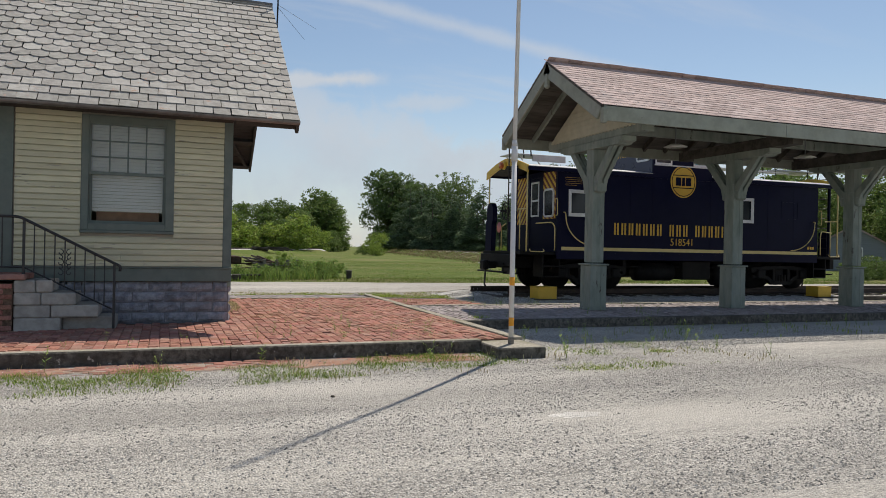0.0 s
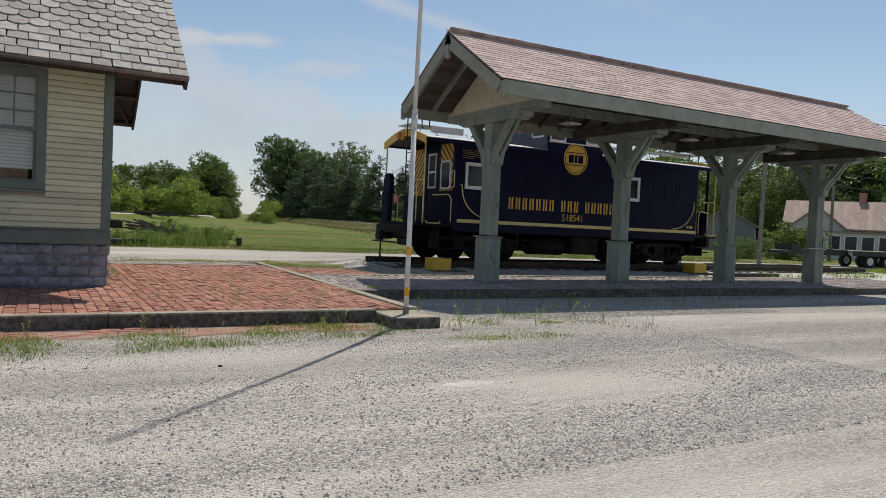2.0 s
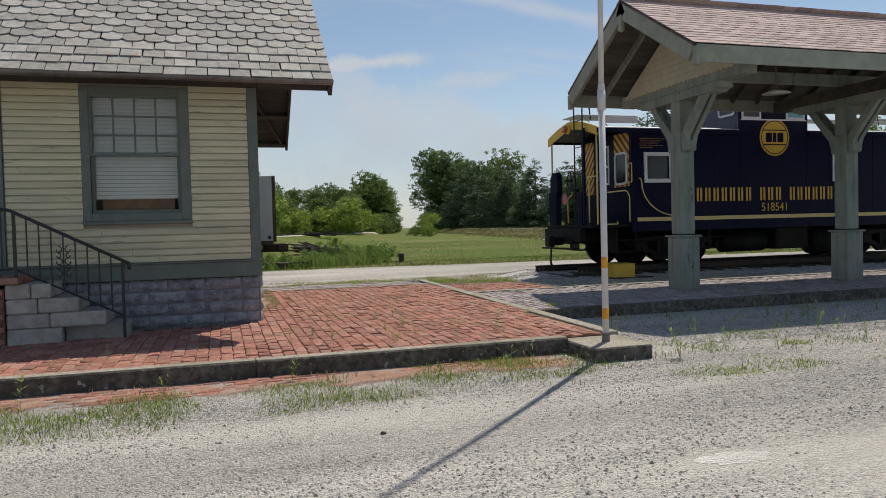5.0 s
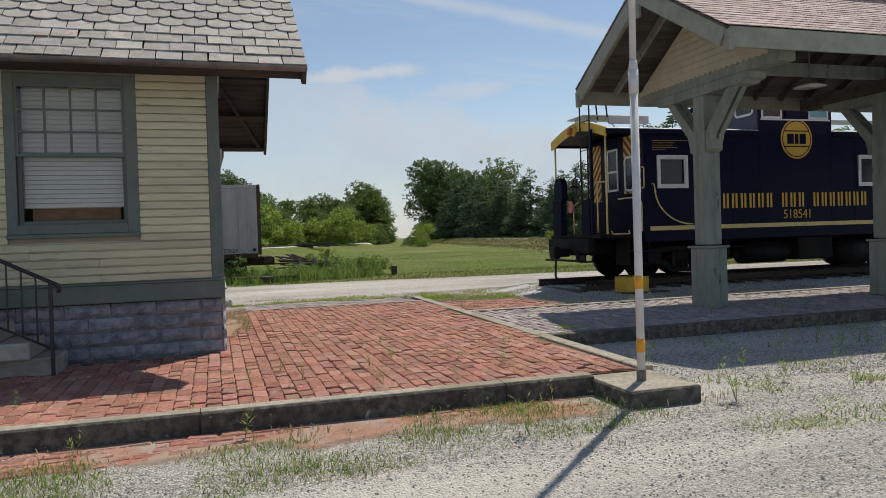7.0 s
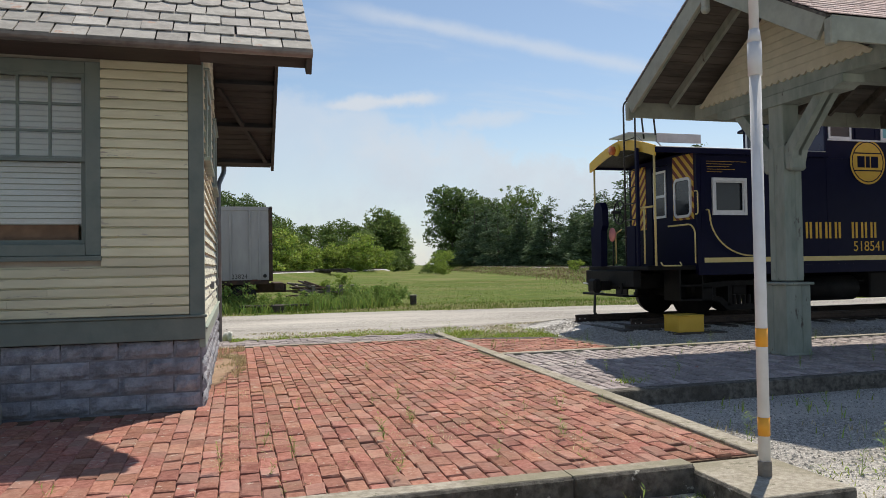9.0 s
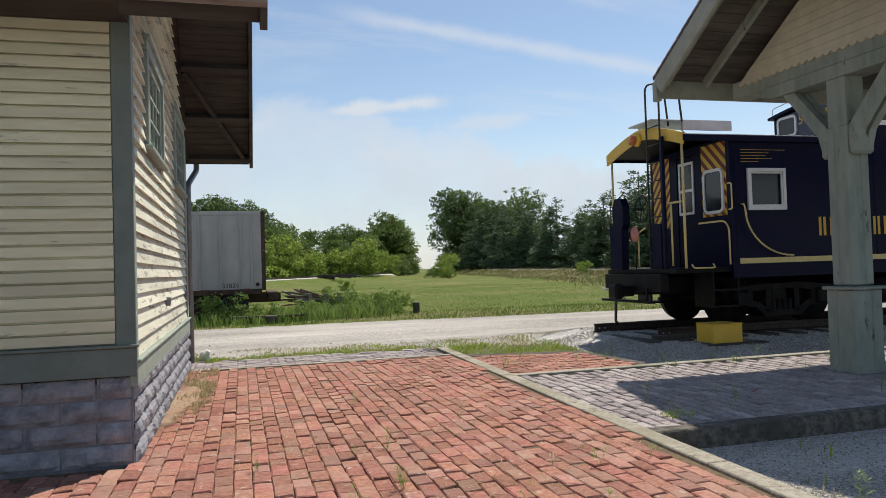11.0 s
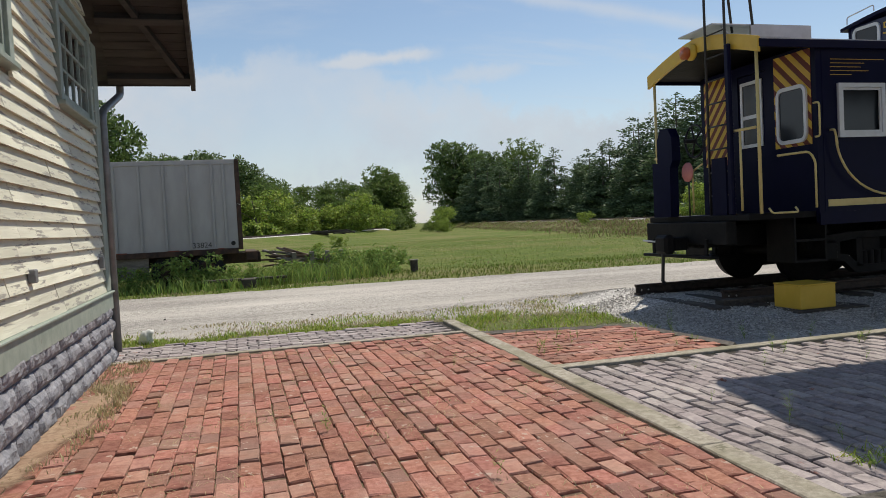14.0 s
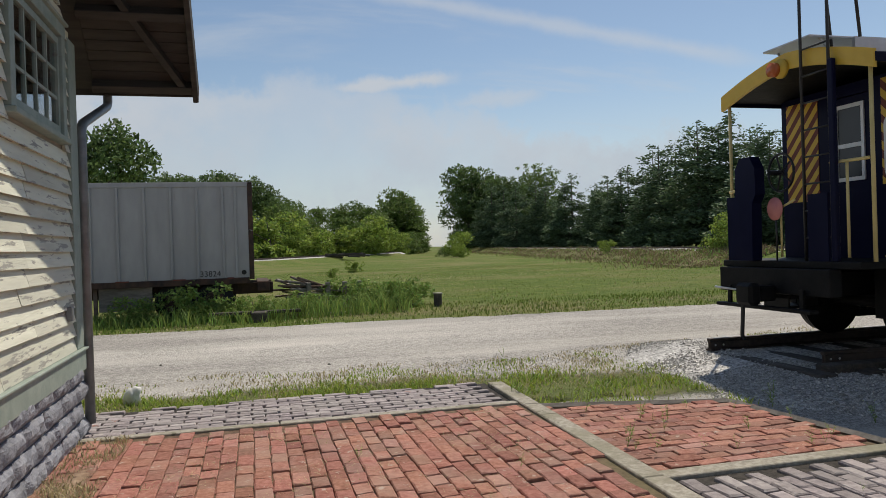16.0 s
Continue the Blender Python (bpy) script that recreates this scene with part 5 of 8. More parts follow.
for y in (CY - HALF - 0.01, CY + HALF + 0.01):
    part("drop_block", one_box(SX0 - 0.02, SX0 + 0.07, y - 0.05, y + 0.05, 3.72, 4.0, None, 0.012), GG, shed)
bm = bmesh.new()
bmesh.ops.create_uvsphere(bm, u_segments=12, v_segments=8, radius=0.06, matrix=Matrix.Translation((SX0 - 0.01, CY, 4.78)))
box(bm, SX0 - 0.05, SX0 + 0.03, CY - 0.045, CY + 0.045, 4.78, 5.02, None, 0.01)
part("ridge_drop", bm, GG, shed)
# cream gable panel with a scalloped foot
for gx in (POSTS[0] - 0.17, POSTS[3] + 0.14):
    foot = []
    n = 26
    for k in range(n * 4 + 1):
        u = -1.60 + 3.2 * k / (n * 4)
        foot.append((u, 3.87 - 0.035 * abs(math.sin(math.pi * k / 4))))
    part("gable_panel", prism(foot + [(0.0, 4.88)], Matrix(((0, 0, 1, gx), (1, 0, 0, CY), (0, 1, 0, 0), (0, 0, 0, 1))), 0.03), M["gable_yellow"], shed, "cream board gable with a scalloped edge")
    for k in range(1, 9):
        z = 3.87 + k * 0.105
        w = 1.60 * (4.88 - z) / 1.01
        w2 = max(1.60 * (4.88 - z - 0.10) / 1.01, 0.01)
        part("gable_board", prism([(-w, z), (w, z), (w2, z + 0.10), (-w2, z + 0.10)], Matrix(((0, 0, 1, gx - 0.010 if gx < 10 else gx + 0.03), (1, 0, 0, CY), (0, 1, 0, 0), (0, 0, 0, 1))), 0.010), M["gable_yellow"], shed)
# shingles in courses
SW, SE = 0.32, 0.139
shingles = thing("shingle_roof", (13.4, CY, EZ), "faded red-brown shingle roof covering", "roof")


def shingle(seed):
    r = random.Random(seed)
    w = SW / 2 - 0.003
    line = [(-w, r.uniform(0, 0.006)), (w, r.uniform(0, 0.006)), (w, SE + 0.02), (-w, SE + 0.02)]
    v = [(a, b, 0.012 - 0.055 * b) for a, b in line] + [(a, b, 0.002 - 0.055 * b) for a, b in line]
    return v, [(0, 1, 2, 3)] + [(i, 4 + i, 4 + (i + 1) % 4, (i + 1) % 4) for i in (0, 1, 3)]


protos = [shingle(s) for s in range(4)]
for fr, nm in ((sf, 0), (sb, 1)):
    part("underlay", one_box(SX0 - 0.03, SX1 + 0.03, -0.03, srun + 0.02, -0.043, -0.012, fr), M["curb_face"], shingles, "dark roofing felt")
    places, row, v = [], 0, -0.035
    while v < srun - 0.02:
        u = SX0 - 0.03 + SW / 2 + (SW / 2 if row % 2 else 0)
        if row % 2:
            places.append((0, fr @ Matrix.Translation((SX0 - 0.03 + SW / 4, v, 0)) @ Matrix.Diagonal((0.5, 1, 1, 1))))
        while u < SX1 + 0.03:
            places.append((g.randrange(4), fr @ Matrix.Translation((u, v + g.uniform(-0.004, 0.004), g.uniform(0, 0.004))) @ pose(0, 0, 0, 0, 0, g.uniform(-0.5, 0.5))))
            u += SW
        v += SE
        row += 1
    pieces("shingle", protos, places, (M["shingle_object"], M["shingle_island"]), shingles, lambda p: p.x, 260 if nm == 0 else 20, "shingle_field")
part("ridge_cap", prism([(-0.12, -0.052), (0, 0.016), (0.12, -0.052), (0.12, -0.06), (0, 0.006), (-0.12, -0.06)], Matrix(((0, 0, 1, SX0 - 0.03), (1, 0, 0, CY), (0, 1, 0, RZ), (0, 0, 0, 1))), SX1 - SX0 + 0.06), M["shingle_object"], shingles)

# ---- tall pole on the pad ----
pole = thing("tall_pole", (4.13, 8.47, 0.2), "tall white-painted steel pole with orange bands", "pole")
PX, PY = 4.13, 8.47
part("sleeve", rod(bmesh.new(), (PX, PY, 0.2), (PX, PY, 2.62), 0.034, n=20), M["pole_white"], pole, "worn white sleeve", True)
part("collar", rod(rod(bmesh.new(), (PX, PY, 2.60), (PX, PY, 2.80), 0.041, n=20), (PX, PY, 2.80), (PX, PY, 2.88), 0.041, 0.030, n=20), M["pole_white"], pole, "", True)
part("mast", rod(bmesh.new(), (PX, PY, 2.86), (PX + 0.16, PY + 0.18, 9.4), 0.0285, 0.021, n=20), M["pole_white"], pole, "flaking white upper mast", True)
part("foot_ring", rod(bmesh.new(), (PX, PY, 0.2), (PX, PY, 0.29), 0.040, n=20), M["old_wood"], pole, "dirty base ring")
part("band", rod(bmesh.new(), (PX, PY, 0.44), (PX, PY, 0.55), 0.0355, n=20), M["orange"], pole, "orange reflective band", True)
part("band", rod(bmesh.new(), (PX, PY, 0.97), (PX, PY, 1.08), 0.0355, n=20), M["orange"], pole, "orange reflective band", True)

# ---- caboose on its track ----
cab = thing("caboose", (13.84, 18.0, 0.40), "dark navy railway caboose with gold lettering and yellow ends", "railway car")
NV = M["navy"]
BX0, BX1, BY0, BY1, BZ0, BZ1 = 9.33, 18.35, 16.66, 19.10, 1.20, 3.44
MIDY = 17.88


def window_ring(x0, x1, z0, z1, m, w=0.05, d=0.03, r=0.0):
    """A rectangular or round-cornered frame on a wall."""
    def loop(a, b, c, e, q):
        if q <= 0:
            return [(a, c), (b, c), (b, e), (a, e)]
        pts = []
        for cx, cz, s in ((b - q, c + q, -90), (b - q, e - q, 0), (a + q, e - q, 90), (a + q, c + q, 180)):
            for k in range(6):
                t_ = radians(s + 18 * k)
                pts.append((cx + q * math.cos(t_), cz + q * math.sin(t_)))
        return pts
    o, i = loop(x0, x1, z0, z1, r), loop(x0 + w, x1 - w, z0 + w, z1 - w, max(r - w, 0.01) if r else 0)
    bm = bmesh.new()
    vo = [[bm.verts.new(m @ Vector((a, b, h))) for a, b in o] for h in (0, d)]
    vi = [[bm.verts.new(m @ Vector((a, b, h))) for a, b in i] for h in (0, d)]
    n = len(o)
    for k in range(n):
        j = (k + 1) % n
        for q in ((vo[1][k], vo[1][j], vi[1][j], vi[1][k]), (vo[0][k], vo[0][j], vo[1][j], vo[1][k]), (vi[1][k], vi[1][j], vi[0][j], vi[0][k])):
            bm.faces.new(q)
    return bm


# body shell of plates with the windows left open
SW_ = ((9.70, 10.37, 2.31, 2.90), (15.12, 15.79, 2.31, 2.92))


for y0, y1 in ((BY0, BY0 + 0.06), (BY1 - 0.06, BY1)):
    xs = [BX0] + [v for w in SW_ for v in w[:2]] + [BX1]
    for k in range(0, len(xs), 2):
        part("side_plate", one_box(xs[k], xs[k + 1], y0, y1, BZ0, BZ1), NV, cab)
    for w in SW_:
        part("side_plate", one_box(w[0], w[1], y0, y1, BZ0, w[2]), NV, cab)
        part("side_plate", one_box(w[0], w[1], y0, y1, w[3], BZ1), NV, cab)
part("car_floor", one_box(BX0, BX1, BY0 + 0.061, BY1 - 0.061, BZ0, BZ0 + 0.12), M["gear"], cab)
part("partition", one_box(12.2, 12.24, BY0 + 0.061, BY1 - 0.061, BZ0 + 0.12, BZ1), M["interior"], cab)
for fy, ff in ((BY0 - 0.002, -1), (BY1 + 0.002, 1)):
    m = on_y(0, fy, 0) if ff < 0 else Matrix(((1, 0, 0, 0), (0, 0, 1, fy), (0, 1, 0, 0), (0, 0, 0, 1)))
    for w in SW_:
        fr = part("window_frame", window_ring(w[0] - 0.045, w[1] + 0.045, w[2] - 0.045, w[3] + 0.045, m, 0.055, 0.035), M["aluminium"], cab, "pale metal window frame")
        part("inner_frame", window_ring(w[0] + 0.012, w[1] - 0.012, w[2] + 0.012, w[3] - 0.012, m, 0.03, 0.02), M["aluminium"], fr)
        part("pane", one_box(w[0], w[1], fy - 0.03 * ff - 0.003, fy - 0.03 * ff + 0.003, w[2], w[3]), M["dark_glass"], fr)
    part("lower_stripe", one_box(9.47, BX1, fy - 0.004, fy + 0.004, 1.405, 1.492), M["pale_yellow"], cab, "long pale yellow stripe")
    part("side_sill", one_box(BX0, BX1, fy - 0.012, fy + 0.012, BZ0 - 0.02, BZ0 + 0.14), NV, cab)
for x in (9.44, 11.6, 12.32, 14.30, 15.0, 16.4, 17.4):
    part("side_seam", one_box(x - 0.018, x + 0.018, BY0 - 0.005, BY0 - 0.001, BZ0 + 0.14, BZ1), NV, cab)
part("side_panel", window_ring(16.9, 17.55, 2.42, 2.92, on_y(0, BY0 - 0.001, 0), 0.02, 0.008), NV, cab)


def end_wall(x0, x1):
    bm = bmesh.new()
    for y0, y1, z0, z1 in ((BY0 + 0.061, 17.62, BZ0, BZ1), (18.20, BY1 - 0.061, BZ0, BZ1), (17.62, 18.20, 3.30, BZ1)):
        box(bm, x0, x1, y0, y1, z0, z1)
    return bm


part("end_wall", end_wall(BX0, BX0 + 0.05), NV, cab)
part("end_wall", end_wall(BX1 - 0.05, BX1), NV, cab)
for ex, s in ((BX0, -1), (BX1, 1)):
    dx = ex - s * 0.035
    door = part("end_door", one_box(dx - 0.02, dx + 0.02, 17.625, 18.195, 1.36, 3.29), NV, cab)
    m = on_x(dx + s * 0.021, 0, 0) if s < 0 else Matrix(((0, 0, 1, dx + 0.021), (1, 0, 0, 0), (0, 1, 0, 0), (0, 0, 0, 1)))
    u = (lambda y: -y) if s < 0 else (lambda y: y)
    a, b = sorted((u(17.68), u(18.14)))
    part("door_window_frame", window_ring(a, b, 2.28, 3.2, m, 0.045, 0.02), M["aluminium"], door, "pale metal door window frame")
    part("door_pane", one_box(a + 0.04, b - 0.04, 2.32, 3.16, 0.0, 0.006, m), M["dark_glass"], door)
    part("door_bar", one_box(a + 0.04, b - 0.04, 2.68, 2.73, 0.006, 0.018, m), M["aluminium"], door)
    # striped panels either side of the door
    we_ = on_x(ex - 0.001, 0, 0) if s < 0 else Matrix(((0, 0, 1, ex + 0.001), (1, 0, 0, 0), (0, 1, 0, 0), (0, 0, 0, 1)))
    for y0, y1, z0, z1, lean in ((18.42, 19.00, 2.08, 3.36, 1), (16.74, 17.42, 2.20, 3.40, -1)):
        a, b = sorted((u(y0), u(y1)))
        panel = part("striped_panel", one_box(a, b, z0, z1, 0, 0.006, we_), M["maroon"], cab, "maroon panel with yellow diagonal stripes")
        k = -1.2
        while k < 2.6:
            # a slanting band clipped to the panel
            lo, hi = z0, z1
            pts = []
            for uu, zz in ((a, k), (a, k + 0.10), (b, k + 0.10 + lean * 0.62), (b, k + lean * 0.62)):
                pts.append((uu, zz + 1.6))
            def clip(poly, keep, cross):
                res = []
                for p, q in zip(poly, poly[1:] + poly[:1]):
                    if keep(p):
                        res.append(p)
                    if keep(p) != keep(q):
                        res.append(cross(p, q))
                return res
            for lim, sgn in ((lo, 1), (hi, -1)):
                pts = clip(pts, lambda p: sgn * (p[1] - lim) >= 0, lambda p, q: (p[0] + (q[0] - p[0]) * (lim - p[1]) / (q[1] - p[1]), lim)) if pts else pts
            if len(pts) > 2:
                part("stripe", prism(pts, we_ @ Matrix.Translation((0, 0, 0.0065)), 0.002), M["yellow"], panel)
            k += 0.20
    a, b = sorted((u(16.80), u(17.36)))
    fr = part("end_window_frame", window_ring(a, b, 2.24, 2.98, we_ @ Matrix.Translation((0, 0, 0.009)), 0.05, 0.03, 0.12), M["aluminium"], cab, "round-cornered pale metal window frame")
    part("pane", one_box(a + 0.04, b - 0.04, 2.28, 2.94, 0.009, 0.02, we_), M["dark_glass"], fr)


# roofs
def arc_roof(x0, x1, ya, yb, edge, crown, thick, n=14):
    out, inn = [], []
    for k in range(n + 1):
        u = k / n * 2 - 1
        y = (ya + yb) / 2 + u * (yb - ya) / 2
        z = edge + (crown - edge) * (1 - abs(u) ** 1.5)
        out.append((y, z))
        inn.append((y, z - thick))
    return prism(out + inn[::-1], Matrix(((0, 0, 1, x0), (1, 0, 0, 0), (0, 1, 0, 0), (0, 0, 0, 1))), x1 - x0)


for x0, x1 in ((8.43, 12.30), (14.32, 19.25)):
    part("roof_shell", arc_roof(x0, x1, 16.60, 19.16, 3.46, 3.63, 0.05), M["gear"], cab)
    part("roof_skin", arc_roof(x0 + 0.03, x1 - 0.03, 16.62, 19.14, 3.485, 3.655, 0.02), M["roof_silver"], cab, "dull silver roof sheet")
    part("roof_edge", one_box(x0, x1, 16.595, 16.63, 3.37, 3.47, None, 0.006), NV, cab)
    part("roof_edge", one_box(x0, x1, 19.13, 19.165, 3.37, 3.47, None, 0.006), NV, cab)
for x0, x1 in ((8.41, 8.45), (19.23, 19.27)):
    top, n = [], 14
    for k in range(n + 1):
        q = k / n * 2 - 1
        top.append((MIDY + q * 1.28, 3.50 + 0.27 * (1 - abs(q) ** 1.5)))
    part("end_fascia", prism([(y, z - 0.19) for y, z in top] + top[::-1], Matrix(((0, 0, 1, x0), (1, 0, 0, 0), (0, 1, 0, 0), (0, 0, 0, 1))), x1 - x0), M["yellow"], cab, "yellow arched end fascia")
part("end_lamp", rod(bmesh.new(), (8.30, 18.02, 3.60), (8.41, 18.02, 3.60), 0.085, n=16), M["lamp_red"], cab, "round amber end lamp", True)
part("lamp_housing", rod(bmesh.new(), (8.37, 17.95, 3.60), (8.412, 17.95, 3.60), 0.115, n=16), M["yellow"], cab, "", True)
# roof walk at the end, and along the car
walk_board = part("roof_walk", one_box(8.42, 10.0, 17.50, 18.30, 3.86, 3.885, None, 0.005), M["roof_silver"], cab, "silver metal roof walk")
for x in (8.6, 9.5):
    for y in (17.55, 18.25):
        part("walk_bracket", rod(bmesh.new(), (x, y, 3.86), (x + 0.15, y, 3.72), 0.015, n=6), M["roof_silver"], walk_board)
part("walk_skirt", one_box(9.0, 10.0, 17.44, 17.48, 3.70, 3.87), M["roof_silver"], walk_board)
part("roof_walk", one_box(17.6, 19.4, 17.55, 18.45, 3.93, 3.96, None, 0.005), M["roof_silver"], cab, "silver metal roof walk")
part("roof_walk", one_box(14.6, 17.59, 17.7, 18.3, 3.90, 3.92, None, 0.004), M["roof_silver"], cab, "silver metal roof walk")
for x in (16.6, 17.0, 17.5):
    part("roof_handhold", rod(bmesh.new(), (x, 17.5, 3.76), (x - 0.08, 17.5, 4.28), 0.012, n=6), M["black_iron"], cab)
part("roof_grab", tube([(16.4, 17.1, 3.72), (16.4, 17.1, 3.80), (17.6, 17.1, 3.80), (17.6, 17.1, 3.72)], 0.012, 6), M["roof_silver"], cab)

# cupola flush with the sides
QX0, QX1, QZ = 12.30, 14.32, 4.30
cup = part("cupola", one_box(QX0 + 0.03, QX1 - 0.03, BY0 + 0.05, BY1 - 0.05, 3.40, QZ - 0.02), M["cupola_blue"], cab, "blue cupola with pale window frames")
part("cupola_side", one_box(QX0, QX1, BY0 - 0.008, BY0 + 0.04, 3.36, QZ), NV, cup)
part("cupola_side", one_box(QX0, QX1, BY1 - 0.04, BY1 + 0.008, 3.36, QZ), NV, cup)
part("cupola_end", one_box(QX0 + 0.004, QX0 + 0.03, BY0 + 0.04, BY1 - 0.04, 3.40, QZ), M["cupola_blue"], cup)
part("cupola_roof", arc_roof(QX0 - 0.10, QX1 + 0.10, 16.58, 19.18, 4.30, 4.44, 0.05), NV, cup)
for x0, x1, gm in ((12.36, 12.92, "dark_glass"), (13.02, 13.56, "navy"), (13.66, 14.22, "teal")):
    m = on_y(0, BY0 - 0.009, 0)
    fr = part("cupola_window", window_ring(x0, x1, 3.74, 4.10, m, 0.045, 0.02), M["aluminium"] if gm != "navy" else NV, cup, "pale metal window frame")
    part("pane", one_box(x0 + 0.03, x1 - 0.03, BY0 - 0.018, BY0 - 0.01, 3.77, 4.07), M[gm], fr)
part("cupola_sill", one_box(12.34, 14.26, BY0 - 0.035, BY0 - 0.008, 3.705, 3.735), M["aluminium"], cup)
ce = on_x(QX0 + 0.003, 0, 0)
for a, b in ((-19.0, -18.45), (-17.42, -16.80)):
    fr = part("cupola_end_window", window_ring(a, b, 3.84, 4.26, ce, 0.05, 0.03, 0.10), M["aluminium"], cup, "round-cornered pale metal window frame")
    part("pane", one_box(a + 0.04, b - 0.04, 3.88, 4.22, 0.0, 0.012, ce), M["dark_glass"], fr)
lettering("518541", 0.27, on_x(QX0 + 0.002, 18.02, 4.12), M["gold"], cup)
part("cupola_rail", tube(round_off([(12.22, 19.05, 4.34), (12.22, 19.05, 4.46), (12.22, 18.5, 4.52), (12.22, 18.5, 4.42)], 0.04), 0.01, 6), M["aluminium"], cup)

# lettering: plain bars for the company name, the car number in figures
bx = 11.06
for k, word in enumerate((7, 3, 7)):
    for j in range(word):
        for off_ in (0.018, 0.112):
            part("name_bar", one_box(bx + off_, bx + off_ + 0.055, BY0 - 0.006, BY0 - 0.001, 1.83, 2.14, None, 0.002), M["gold"], cab, "plain gold bar")
        bx += 0.232
    bx += 0.185
lettering("518541", 0.275, on_y(13.32, BY0 - 0.003, 1.665), M["gold"], cab, 0.98)
# round emblem as plain shapes
emb = part("emblem", rod(bmesh.new(), (13.32, BY0 - 0.009, 3.31), (13.32, BY0 - 0.016, 3.31), 0.435, n=48), M["gold"], cab, "round gold emblem with a dark band")
part("emblem_ring", window_ring(13.32 - 0.40, 13.32 + 0.40, 2.91, 3.71, on_y(0, BY0 - 0.016, 0), 0.02, 0.003, 0.399), NV, emb)
for z in (3.14, 3.48):
    part("emblem_line", one_box(12.97, 13.67, BY0 - 0.019, BY0 - 0.016, z - 0.012, z + 0.012), NV, emb)
for x0, x1 in ((13.06, 13.24), (13.27, 13.37), (13.40, 13.58)):
    part("emblem_bar", one_box(x0, x1, BY0 - 0.019, BY0 - 0.016, 3.20, 3.42), NV, emb)
# small gold notice lines
for k, w in enumerate((0.88, 0.55, 0.50, 0.62, 0.34)):
    part("notice_line", one_box(9.56, 9.56 + w, BY0 - 0.004, BY0 - 0.001, 3.242 - k * 0.048, 3.249 - k * 0.048), M["gold"], cab, "small plain gold line")
for x in (17.95, 18.05, 18.14):
    part("class_bar", one_box(x, x + 0.07, BY0 - 0.005, BY0 - 0.001, 1.56, 1.64), M["gold"], cab, "small plain gold bar")


# handrails and grab irons
def iron(name, pts, r=0.016, mat_="pale_yellow", rnd=0.10, parent=None):
    return part(name, tube(round_off(pts, rnd), r, 8), M[mat_], parent or cab, "", True)


